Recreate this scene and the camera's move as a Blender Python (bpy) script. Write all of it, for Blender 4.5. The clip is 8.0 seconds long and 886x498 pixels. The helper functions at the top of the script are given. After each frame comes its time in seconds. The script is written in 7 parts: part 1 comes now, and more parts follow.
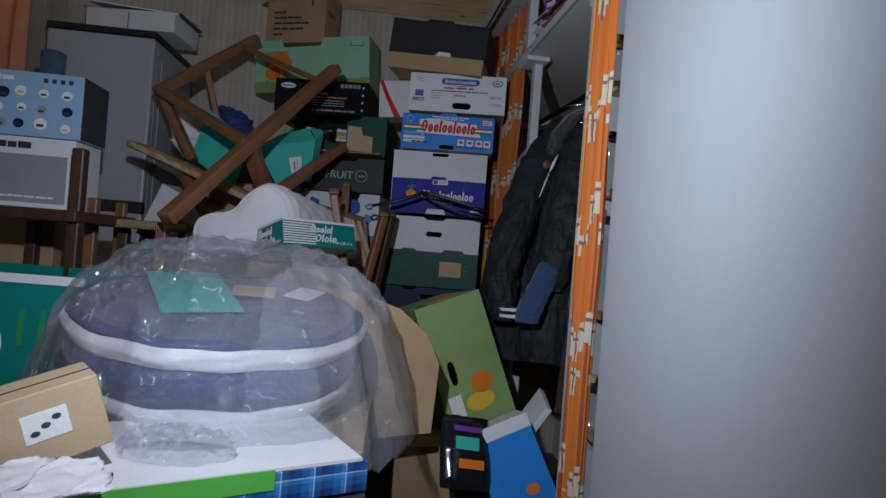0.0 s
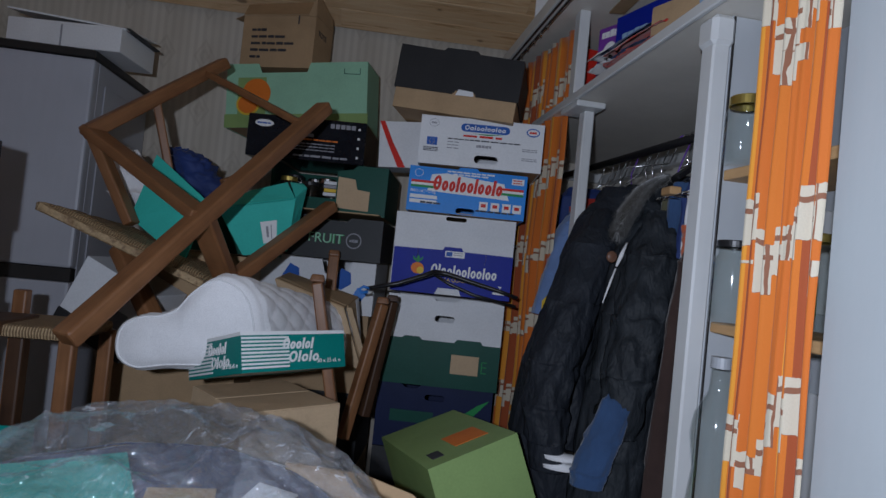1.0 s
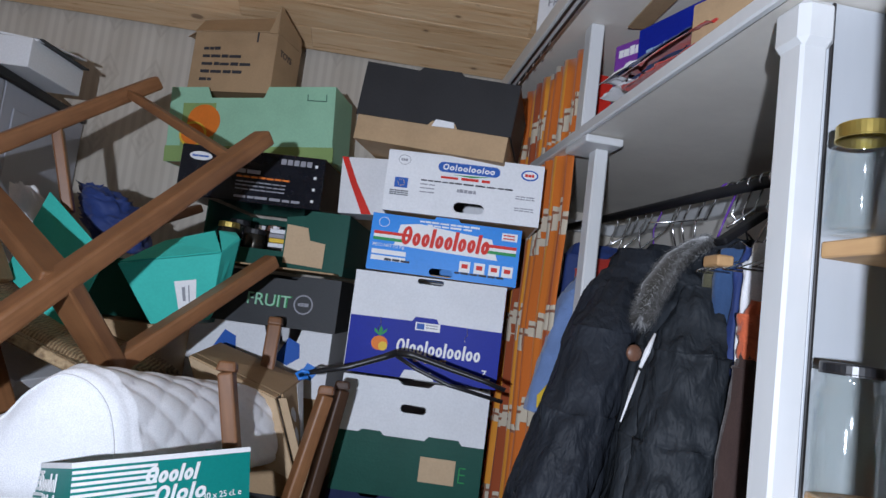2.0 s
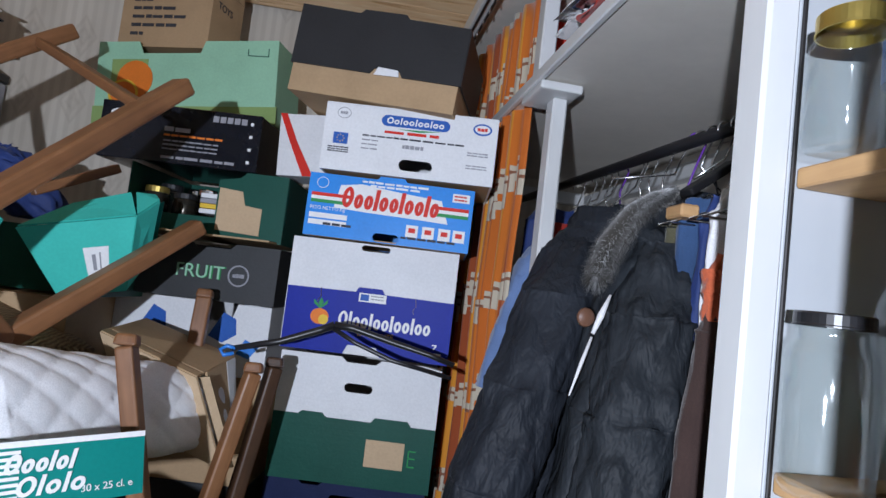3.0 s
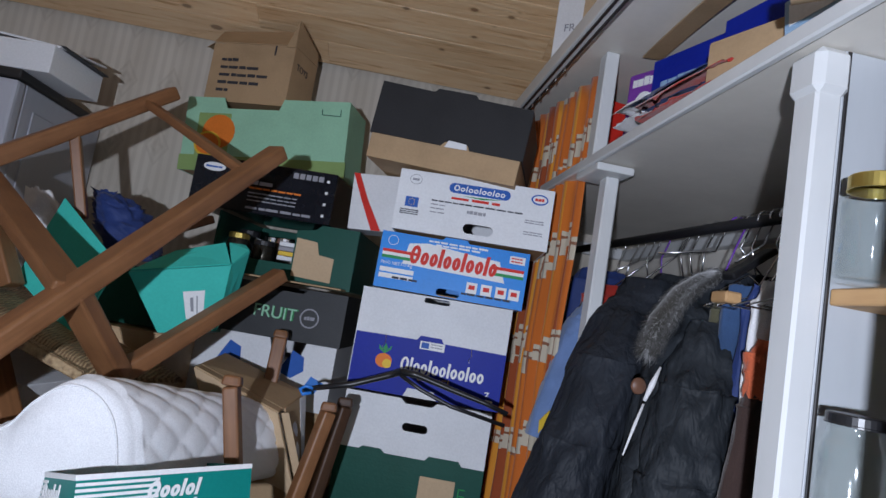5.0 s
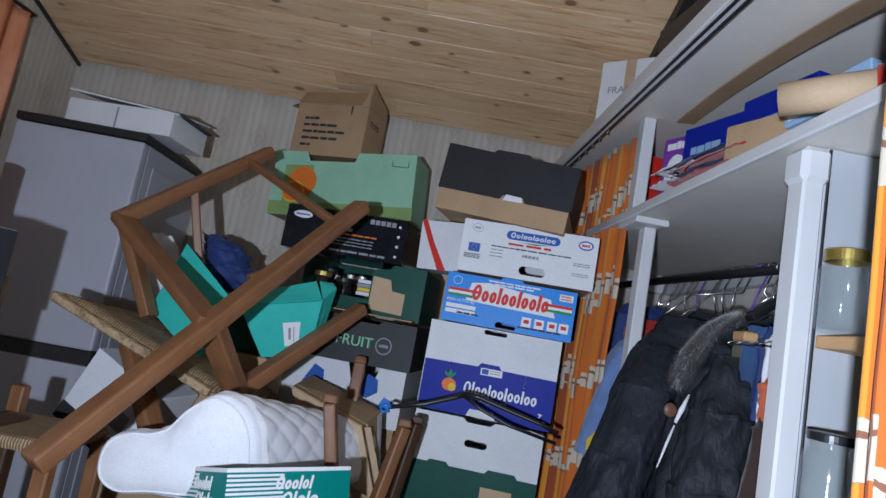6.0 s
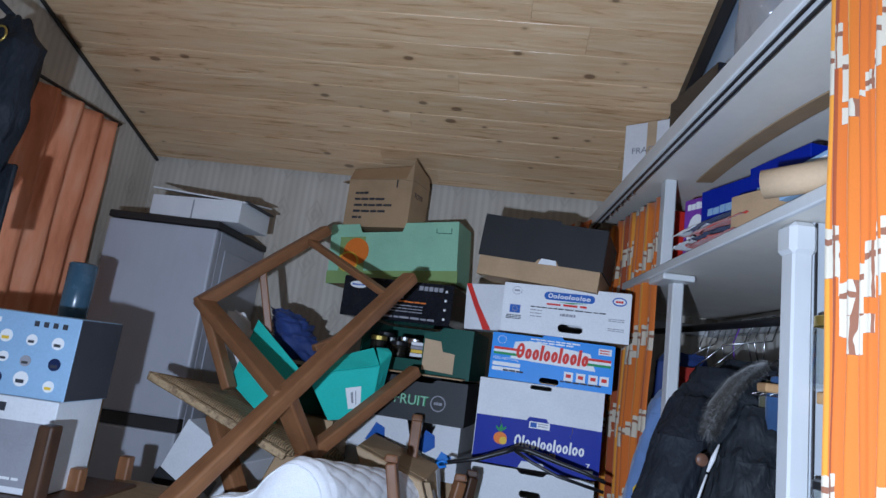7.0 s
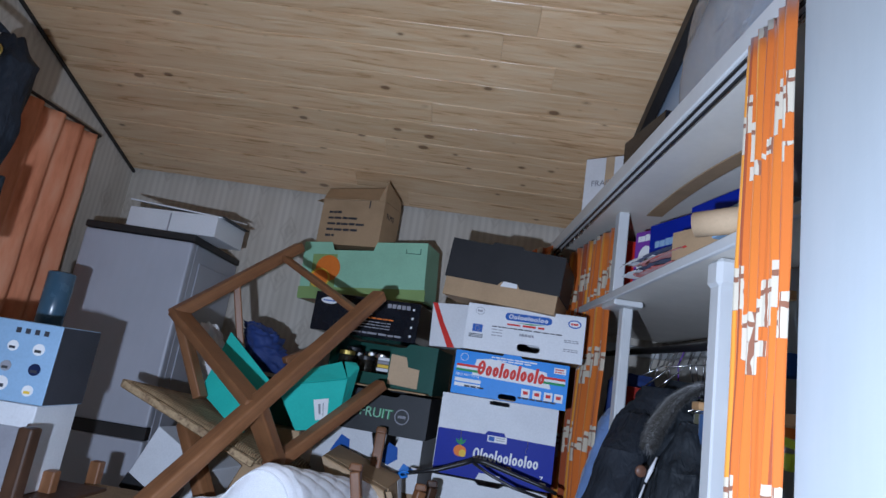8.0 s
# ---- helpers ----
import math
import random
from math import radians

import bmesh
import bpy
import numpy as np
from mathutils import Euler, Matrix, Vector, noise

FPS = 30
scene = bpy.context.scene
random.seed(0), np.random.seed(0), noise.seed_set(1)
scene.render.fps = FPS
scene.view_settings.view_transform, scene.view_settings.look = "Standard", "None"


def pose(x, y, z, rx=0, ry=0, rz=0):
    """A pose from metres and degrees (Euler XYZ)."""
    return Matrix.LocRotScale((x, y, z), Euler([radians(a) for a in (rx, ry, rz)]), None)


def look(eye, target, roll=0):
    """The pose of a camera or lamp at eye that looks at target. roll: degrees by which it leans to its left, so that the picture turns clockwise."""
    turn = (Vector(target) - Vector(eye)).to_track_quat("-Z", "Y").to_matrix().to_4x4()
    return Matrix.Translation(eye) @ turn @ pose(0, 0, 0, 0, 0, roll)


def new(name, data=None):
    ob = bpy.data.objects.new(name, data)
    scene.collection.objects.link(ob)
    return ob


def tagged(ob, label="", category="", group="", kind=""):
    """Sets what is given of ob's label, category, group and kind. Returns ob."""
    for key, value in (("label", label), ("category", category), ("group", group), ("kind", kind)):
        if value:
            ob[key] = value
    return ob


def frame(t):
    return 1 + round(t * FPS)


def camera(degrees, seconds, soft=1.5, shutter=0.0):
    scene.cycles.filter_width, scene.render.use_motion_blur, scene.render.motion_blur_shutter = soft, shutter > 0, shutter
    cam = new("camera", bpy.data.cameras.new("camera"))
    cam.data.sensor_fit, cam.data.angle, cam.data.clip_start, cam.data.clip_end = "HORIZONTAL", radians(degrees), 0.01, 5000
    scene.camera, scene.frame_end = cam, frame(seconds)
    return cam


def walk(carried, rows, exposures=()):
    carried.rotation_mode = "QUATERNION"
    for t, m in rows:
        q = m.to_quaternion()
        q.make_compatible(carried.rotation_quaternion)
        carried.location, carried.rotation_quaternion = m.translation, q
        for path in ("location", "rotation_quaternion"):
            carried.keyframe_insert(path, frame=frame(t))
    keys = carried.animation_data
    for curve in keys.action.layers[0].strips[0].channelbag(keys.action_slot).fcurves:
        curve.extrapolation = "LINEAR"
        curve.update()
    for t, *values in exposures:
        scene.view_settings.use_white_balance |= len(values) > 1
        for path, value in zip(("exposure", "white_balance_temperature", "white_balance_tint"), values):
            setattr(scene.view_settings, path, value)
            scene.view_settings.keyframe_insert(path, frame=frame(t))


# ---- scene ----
cam = camera(73.0, 8.0, soft=1.5)
PATH = [
    (0, (0.190, -0.018, 1.078), (0.352, 1.975, 1.092), 4.4),
    (0.5, (0.147, 0.232, 1.224), (0.363, 2.219, 1.285), 5.5),
    (1, (0.116, 0.552, 1.342), (0.321, 2.541, 1.396), 5.8),
    (1.2, (0.122, 0.675, 1.375), (0.326, 2.663, 1.463), 6.1),
    (2.3, (0.290, 1.048, 1.452), (0.454, 3.032, 1.639), 7.6),
    (2.5, (0.309, 1.092, 1.446), (0.508, 3.076, 1.602), 7.4),
    (3, (0.357, 1.104, 1.418), (0.579, 3.087, 1.559), 6.8),
    (3.5, (0.357, 1.092, 1.431), (0.604, 3.070, 1.586), 6.3),
    (4, (0.354, 1.086, 1.455), (0.603, 3.063, 1.630), 6.0),
    (4.5, (0.330, 1.074, 1.486), (0.547, 3.052, 1.681), 6.9),
    (5, (0.236, 0.960, 1.471), (0.377, 2.943, 1.684), 9.6),
    (5.2, (0.209, 0.903, 1.460), (0.285, 2.889, 1.692), 9.3),
    (6.3, (0.170, 0.640, 1.518), (0.111, 2.620, 1.789), 10.2),
    (6.5, (0.180, 0.592, 1.542), (0.064, 2.568, 1.826), 9.2),
    (7, (0.200, 0.528, 1.547), (-0.014, 2.483, 1.910), 7.6),
    (7.5, (0.216, 0.504, 1.543), (0.018, 2.449, 1.961), 7.8),
    (8, (0.214, 0.411, 1.539), (0.092, 2.360, 1.972), 9.0),
]
EXPOSURES = [(0.0, -1.8, 6400, 9), (0.5, -2.1, 6400, 9), (1.0, -1.5, 6250, 9), (1.6, -0.6, 6400, 9), (2.5, -0.05, 6350, 9), (3.5, -0.05, 6350, 9), (4.5, -0.2, 6350, 10), (5.2, -0.5, 6350, 10), (6.5, -0.45, 5770, 7), (7.2, -0.42, 5620, 6), (8.0, -0.52, 5670, 8)]
walk(cam, [(t, look(eye, target, roll)) for t, eye, target, roll in PATH], EXPOSURES)

# ---- light: the cold white lamp carried by whoever films, held at one mean place, and a weak bluish world fill added ----
world = bpy.data.worlds.new("world")
scene.world = world
world.use_nodes = True
world.node_tree.nodes["Background"].inputs["Color"].default_value = (0.55, 0.6, 0.7, 1)
world.node_tree.nodes["Background"].inputs["Strength"].default_value = 0.04

lamp_data = bpy.data.lights.new("hand_lamp", "SPOT")
lamp_data.energy, lamp_data.color = 165, (0.79, 0.85, 1.0)
lamp_data.shadow_soft_size, lamp_data.spot_size, lamp_data.spot_blend = 0.018, radians(176), 0.95
hand_lamp = new("hand_lamp", lamp_data)
hand_lamp.matrix_world = look((0.0, 0.40, 1.40), (0.28, 2.45, 1.38))
tagged(hand_lamp, "cold white lamp carried beside the camera", "lamp")


# ---- materials ----
def nodes_of(name):
    m = bpy.data.materials.new(name)
    m.use_nodes = True
    t = m.node_tree
    return m, t, t.nodes["Principled BSDF"]


def link(t, a, b):
    t.links.new(a, b)


def ramp(t, fac, stops):
    r = t.nodes.new("ShaderNodeValToRGB")
    while len(r.color_ramp.elements) < len(stops):
        r.color_ramp.elements.new(0.5)
    for e, (p, c) in zip(r.color_ramp.elements, stops):
        e.position, e.color = p, (*c, 1)
    link(t, fac, r.inputs["Fac"])
    return r.outputs["Color"]


def coords(t, kind="Object", scale=(1, 1, 1), turn=(0, 0, 0)):
    c = t.nodes.new("ShaderNodeTexCoord")
    m = t.nodes.new("ShaderNodeMapping")
    m.inputs["Scale"].default_value = scale
    m.inputs["Rotation"].default_value = turn
    link(t, c.outputs[kind], m.inputs["Vector"])
    return m.outputs["Vector"]


def noise_tex(t, vec, scale, detail=4, rough=0.55, dist=0.0):
    n = t.nodes.new("ShaderNodeTexNoise")
    n.inputs["Scale"].default_value, n.inputs["Detail"].default_value = scale, detail
    n.inputs["Roughness"].default_value, n.inputs["Distortion"].default_value = rough, dist
    link(t, vec, n.inputs["Vector"])
    return n.outputs["Fac"]


def mix(t, fac, a, b, mode="MIX"):
    m = t.nodes.new("ShaderNodeMix")
    m.data_type, m.blend_type = "RGBA", mode
    for k, v in ((0, fac), (6, a), (7, b)):
        if isinstance(v, (int, float)):
            m.inputs[k].default_value = v
        elif isinstance(v, tuple):
            m.inputs[k].default_value = (*v, 1)
        else:
            link(t, v, m.inputs[k])
    return m.outputs[2]


def math_node(t, op, a, b=None, c=None):
    m = t.nodes.new("ShaderNodeMath")
    m.operation = op
    for k, v in enumerate((a, b, c)):
        if isinstance(v, (int, float)):
            m.inputs[k].default_value = v
        elif v is not None:
            link(t, v, m.inputs[k])
    return m.outputs[0]


def bump(t, bsdf, height, strength=0.3, dist=0.002):
    b = t.nodes.new("ShaderNodeBump")
    b.inputs["Strength"].default_value, b.inputs["Distance"].default_value = strength, dist
    link(t, height, b.inputs["Height"])
    link(t, b.outputs["Normal"], bsdf.inputs["Normal"])


def shade(c, k):
    return tuple(min(1.0, v * k) for v in c)


def card(name, c, rough=0.6, wear=0.18, spec=0.18):
    """Printed or plain cardboard: fibre grain, rubbed patches, faint flutes."""
    m, t, b = nodes_of(name)
    v = coords(t)
    big = noise_tex(t, v, 7, 5)
    fine = noise_tex(t, v, 160, 3)
    col = ramp(t, big, [(0.3, shade(c, 1 - wear)), (0.55, c), (0.8, shade(c, 1 + wear * 0.5))])
    col = mix(t, 0.16, col, ramp(t, fine, [(0.3, shade(c, 0.7)), (0.7, shade(c, 1.2))]))
    link(t, col, b.inputs["Base Color"])
    b.inputs["Roughness"].default_value, b.inputs["Specular IOR Level"].default_value = rough, spec
    flute = noise_tex(t, coords(t, scale=(1, 1, 18)), 9, 2)
    bump(t, b, math_node(t, "ADD", math_node(t, "MULTIPLY", flute, 0.5), fine), 0.25, 0.0012)
    return m


def wood(name, dark, light, rough=0.45, axis=2, scale=14.0):
    m, t, b = nodes_of(name)
    st = [scale] * 3
    st[axis] = scale * 0.07
    v = coords(t, scale=tuple(st))
    g = noise_tex(t, v, 3.0, 8, 0.62, 0.6)
    col = ramp(t, g, [(0.3, dark), (0.52, tuple((a + c) / 2 for a, c in zip(dark, light))), (0.75, light)])
    blot = noise_tex(t, coords(t), 9, 3)
    col = mix(t, 0.3, col, ramp(t, blot, [(0.35, shade(dark, 0.8)), (0.65, shade(light, 1.1))]))
    link(t, col, b.inputs["Base Color"])
    link(t, math_node(t, "MULTIPLY_ADD", g, 0.25, rough - 0.1), b.inputs["Roughness"])
    bump(t, b, g, 0.25, 0.0015)
    return m


def paint(name, c, rough=0.45, dirt=0.12, brush=True):
    m, t, b = nodes_of(name)
    v = coords(t)
    n = noise_tex(t, v, 3.5, 6)
    s = noise_tex(t, coords(t, scale=(1, 1, 0.15)), 45, 4)
    col = ramp(t, n, [(0.3, shade(c, 1 - dirt)), (0.6, c)])
    col = mix(t, 0.15, col, ramp(t, s, [(0.35, shade(c, 0.82)), (0.65, c)]))
    link(t, col, b.inputs["Base Color"])
    b.inputs["Roughness"].default_value = rough
    bump(t, b, s if brush else noise_tex(t, v, 120, 3), 0.18, 0.001)
    return m


def cloth(name, c, rough=0.85, weave=420, sheen=0.3, fold=0.25, crease=0.002):
    m, t, b = nodes_of(name)
    v = coords(t)
    n = noise_tex(t, v, 11, 5)
    w = noise_tex(t, v, weave, 2)
    col = ramp(t, n, [(0.3, shade(c, 1 - fold)), (0.7, shade(c, 1 + fold))])
    col = mix(t, 0.25, col, ramp(t, w, [(0.35, shade(c, 0.6)), (0.65, shade(c, 1.3))]))
    link(t, col, b.inputs["Base Color"])
    b.inputs["Roughness"].default_value = rough
    b.inputs["Sheen Weight"].default_value = sheen
    b.inputs["Specular IOR Level"].default_value = 0.25
    bump(t, b, math_node(t, "ADD", w, math_node(t, "MULTIPLY", noise_tex(t, v, 38 if crease < 0.004 else 24, 4, 0.6, 0.7), 1.5 if crease < 0.004 else 4.0)), 0.3 if crease < 0.004 else 0.55, crease)
    return m


def nylon(name, c):
    """Smooth jacket nylon with drawn creases and a dull sheen."""
    m, t, b = nodes_of(name)
    v = coords(t)
    n = noise_tex(t, v, 8, 4)
    link(t, ramp(t, n, [(0.3, shade(c, 0.8)), (0.7, shade(c, 1.3))]), b.inputs["Base Color"])
    link(t, math_node(t, "MULTIPLY_ADD", n, 0.15, 0.48), b.inputs["Roughness"])
    b.inputs["Specular IOR Level"].default_value = 0.14
    fold_ = noise_tex(t, coords(t, scale=(1, 1, 0.45), turn=(0.5, 0.6, 0)), 30, 3, 0.5, 0.3)
    bump(t, b, math_node(t, "MULTIPLY_ADD", noise_tex(t, v, 60, 3), 0.06, fold_), 0.9, 0.016)
    return m


def plastic(name, c, rough=0.35, metal=0.0):
    m, t, b = nodes_of(name)
    n = noise_tex(t, coords(t), 25, 4)
    link(t, ramp(t, n, [(0.3, shade(c, 0.85)), (0.7, shade(c, 1.08))]), b.inputs["Base Color"])
    link(t, math_node(t, "MULTIPLY_ADD", n, 0.2, rough - 0.1), b.inputs["Roughness"])
    b.inputs["Metallic"].default_value = metal
    return m


def glass_mat(name, tint=(0.975, 0.985, 0.98)):
    """Thin container glass: clear, with a reflection that grows towards grazing angles."""
    m, t, b = nodes_of(name)
    out = t.nodes["Material Output"]
    tr = t.nodes.new("ShaderNodeBsdfTransparent")
    tr.inputs["Color"].default_value = (*tint, 1)
    gl = t.nodes.new("ShaderNodeBsdfGlossy")
    gl.inputs["Color"].default_value = (0.95, 0.97, 1.0, 1)
    n = noise_tex(t, coords(t), 26, 4)
    link(t, math_node(t, "MULTIPLY_ADD", n, 0.12, 0.02), gl.inputs["Roughness"])
    bp = t.nodes.new("ShaderNodeBump")
    bp.inputs["Strength"].default_value, bp.inputs["Distance"].default_value = 0.25, 0.002
    link(t, n, bp.inputs["Height"])
    link(t, bp.outputs["Normal"], gl.inputs["Normal"])
    lw = t.nodes.new("ShaderNodeLayerWeight")
    lw.inputs["Blend"].default_value = 0.22
    mx = t.nodes.new("ShaderNodeMixShader")
    link(t, math_node(t, "MULTIPLY_ADD", lw.outputs["Facing"], 0.22, 0.025), mx.inputs[0])
    link(t, tr.outputs[0], mx.inputs[1])
    link(t, gl.outputs[0], mx.inputs[2])
    link(t, mx.outputs[0], out.inputs["Surface"])
    return m


def film_mat(name):
    """Thin clear polythene: see-through, with sharp creased reflections and some streak highlights painted in white."""
    m, t, b = nodes_of(name)
    out = t.nodes["Material Output"]
    tr = t.nodes.new("ShaderNodeBsdfTransparent")
    tr.inputs["Color"].default_value = (0.95, 0.96, 0.975, 1)
    gl = t.nodes.new("ShaderNodeBsdfGlossy")
    gl.inputs["Color"].default_value = (0.92, 0.95, 1.0, 1)
    gl.inputs["Roughness"].default_value = 0.085
    v = coords(t)
    bp = t.nodes.new("ShaderNodeBump")
    bp.inputs["Strength"].default_value, bp.inputs["Distance"].default_value = 1.0, 0.06
    ridge = math_node(t, "ABSOLUTE", math_node(t, "SUBTRACT", noise_tex(t, v, 11, 4, 0.55, 1.2), 0.5))
    side = t.nodes.new("ShaderNodeSeparateXYZ")
    link(t, v, side.inputs[0])
    wrap = math_node(t, "GREATER_THAN", math_node(t, "MULTIPLY_ADD", noise_tex(t, v, 6, 2), 0.12, side.outputs["X"]), 0.02)
    vo = t.nodes.new("ShaderNodeTexVoronoi")
    vo.inputs["Scale"].default_value, vo.inputs["Randomness"].default_value = 85, 0.35
    link(t, v, vo.inputs["Vector"])
    dome = math_node(t, "MULTIPLY", math_node(t, "LESS_THAN", vo.outputs["Distance"], 0.42), math_node(t, "SUBTRACT", 0.42, vo.outputs["Distance"]))
    bubble = math_node(t, "MULTIPLY", dome, wrap)
    height = math_node(t, "MULTIPLY_ADD", noise_tex(t, v, 46, 3, 0.6, 0.8), 0.35, ridge)
    link(t, math_node(t, "MULTIPLY_ADD", bubble, 0.5, height), bp.inputs["Height"])
    link(t, bp.outputs["Normal"], gl.inputs["Normal"])
    lw = t.nodes.new("ShaderNodeLayerWeight")
    lw.inputs["Blend"].default_value = 0.3
    f = math_node(t, "MULTIPLY_ADD", lw.outputs["Facing"], 0.3, 0.11)
    f = math_node(t, "MULTIPLY_ADD", noise_tex(t, v, 9, 4), 0.12, f)
    mx = t.nodes.new("ShaderNodeMixShader")
    link(t, f, mx.inputs[0])
    link(t, tr.outputs[0], mx.inputs[1])
    link(t, gl.outputs[0], mx.inputs[2])
    milk = t.nodes.new("ShaderNodeBsdfDiffuse")
    milk.inputs["Color"].default_value = (0.8, 0.84, 0.9, 1)
    fold_ = math_node(t, "ABSOLUTE", math_node(t, "SUBTRACT", noise_tex(t, coords(t, scale=(1, 2.6, 1), turn=(0, 0, 0.6)), 13, 2, 0.4, 0.3), 0.5))
    # short white dashes along folds, painted in for the film's streak highlights
    crease = math_node(t, "MULTIPLY", math_node(t, "LESS_THAN", fold_, 0.0045), math_node(t, "GREATER_THAN", noise_tex(t, v, 16, 3), 0.55))
    haze = t.nodes.new("ShaderNodeMixShader")
    link(t, math_node(t, "MULTIPLY_ADD", wrap, 0.07, math_node(t, "MULTIPLY_ADD", crease, 0.3, 0.05)), haze.inputs[0])
    link(t, mx.outputs[0], haze.inputs[1])
    link(t, milk.outputs[0], haze.inputs[2])
    link(t, haze.outputs[0], out.inputs["Surface"])
    return m


def pine_mat():
    """Varnished pine boards: grain along the board, tone by board, scattered dark knots."""
    m, t, b = nodes_of("varnished_pine")
    gi = t.nodes.new("ShaderNodeNewGeometry")
    rnd = gi.outputs["Random Per Island"]
    off = t.nodes.new("ShaderNodeCombineXYZ")
    link(t, math_node(t, "MULTIPLY", rnd, 37.0), off.inputs["X"])
    link(t, math_node(t, "MULTIPLY", rnd, 11.0), off.inputs["Z"])
    add = t.nodes.new("ShaderNodeVectorMath")
    link(t, coords(t), add.inputs[0])
    link(t, off.outputs[0], add.inputs[1])
    mp = t.nodes.new("ShaderNodeMapping")
    mp.inputs["Scale"].default_value = (1.3, 16, 16)
    link(t, add.outputs[0], mp.inputs["Vector"])
    g = noise_tex(t, mp.outputs["Vector"], 2.2, 7, 0.6, 1.2)
    col = ramp(t, g, [(0.25, (0.52, 0.30, 0.145)), (0.45, (0.79, 0.54, 0.31)), (0.72, (0.88, 0.68, 0.44))])
    tone = ramp(t, rnd, [(0.0, (0.86, 0.83, 0.79)), (1.0, (1.06, 1.03, 1.0))])
    col = mix(t, 1.0, col, tone, "MULTIPLY")
    mk = t.nodes.new("ShaderNodeMapping")
    mk.inputs["Scale"].default_value = (7.5, 14, 14)
    link(t, add.outputs[0], mk.inputs["Vector"])
    vo = t.nodes.new("ShaderNodeTexVoronoi")
    vo.inputs["Scale"].default_value = 1.0
    link(t, mk.outputs["Vector"], vo.inputs["Vector"])
    sel = t.nodes.new("ShaderNodeSeparateColor")
    link(t, vo.outputs["Color"], sel.inputs[0])
    size = math_node(t, "MULTIPLY", math_node(t, "GREATER_THAN", sel.outputs[0], 0.68), math_node(t, "MULTIPLY_ADD", sel.outputs[1], 0.11, 0.05))
    near = math_node(t, "SUBTRACT", vo.outputs["Distance"], size)
    halo = ramp(t, near, [(0.0, (1, 1, 1)), (0.1, (0, 0, 0))])
    knot = ramp(t, near, [(0.0, (1, 1, 1)), (0.03, (0, 0, 0))])
    col = mix(t, math_node(t, "MULTIPLY", halo, 0.42), col, (0.27, 0.12, 0.045))
    col = mix(t, math_node(t, "MULTIPLY", knot, 0.55), col, (0.07, 0.03, 0.015))
    link(t, col, b.inputs["Base Color"])
    link(t, math_node(t, "MULTIPLY_ADD", g, 0.2, 0.2), b.inputs["Roughness"])
    b.inputs["Specular IOR Level"].default_value = 0.8
    bump(t, b, g, 0.65, 0.006)
    return m


def wallpaper_mat():
    """Faded beige paper with thin vertical stripes and rows of lozenge motifs; reads x or y along the wall and z."""
    m, t, b = nodes_of("wallpaper")
    c = t.nodes.new("ShaderNodeTexCoord")
    s = t.nodes.new("ShaderNodeSeparateXYZ")
    link(t, c.outputs["Object"], s.inputs[0])
    along = math_node(t, "ADD", s.outputs["X"], s.outputs["Y"])
    st = math_node(t, "SINE", math_node(t, "MULTIPLY", along, 2 * math.pi / 0.034))
    wide = math_node(t, "SINE", math_node(t, "MULTIPLY", along, 2 * math.pi / 0.17))
    base = ramp(t, math_node(t, "MULTIPLY_ADD", st, 0.5, 0.5), [(0.2, (0.53, 0.48, 0.41)), (0.7, (0.64, 0.59, 0.51))])
    base = mix(t, math_node(t, "MULTIPLY_ADD", wide, 0.2, 0.2), base, (0.42, 0.37, 0.3))
    fx = math_node(t, "PINGPONG", along, 0.085)
    fz = math_node(t, "PINGPONG", s.outputs["Z"], 0.12)
    loz = math_node(t, "ADD", math_node(t, "DIVIDE", fx, 0.05), math_node(t, "DIVIDE", fz, 0.085))
    ring = ramp(t, loz, [(0.0, (0.2, 0.2, 0.2)), (0.35, (1, 1, 1)), (0.6, (0.1, 0.1, 0.1)), (0.85, (0.8, 0.8, 0.8)), (1.0, (0, 0, 0))])
    n = noise_tex(t, c.outputs["Object"], 60, 4)
    base = mix(t, math_node(t, "MULTIPLY", ring, math_node(t, "MULTIPLY", n, 0.95)), base, (0.27, 0.215, 0.16))
    stain = noise_tex(t, c.outputs["Object"], 2.4, 5)
    base = mix(t, 0.4, base, ramp(t, stain, [(0.3, (0.38, 0.34, 0.28)), (0.65, (0.60, 0.56, 0.49))]))
    link(t, base, b.inputs["Base Color"])
    b.inputs["Roughness"].default_value = 0.75
    bump(t, b, n, 0.3, 0.001)
    return m


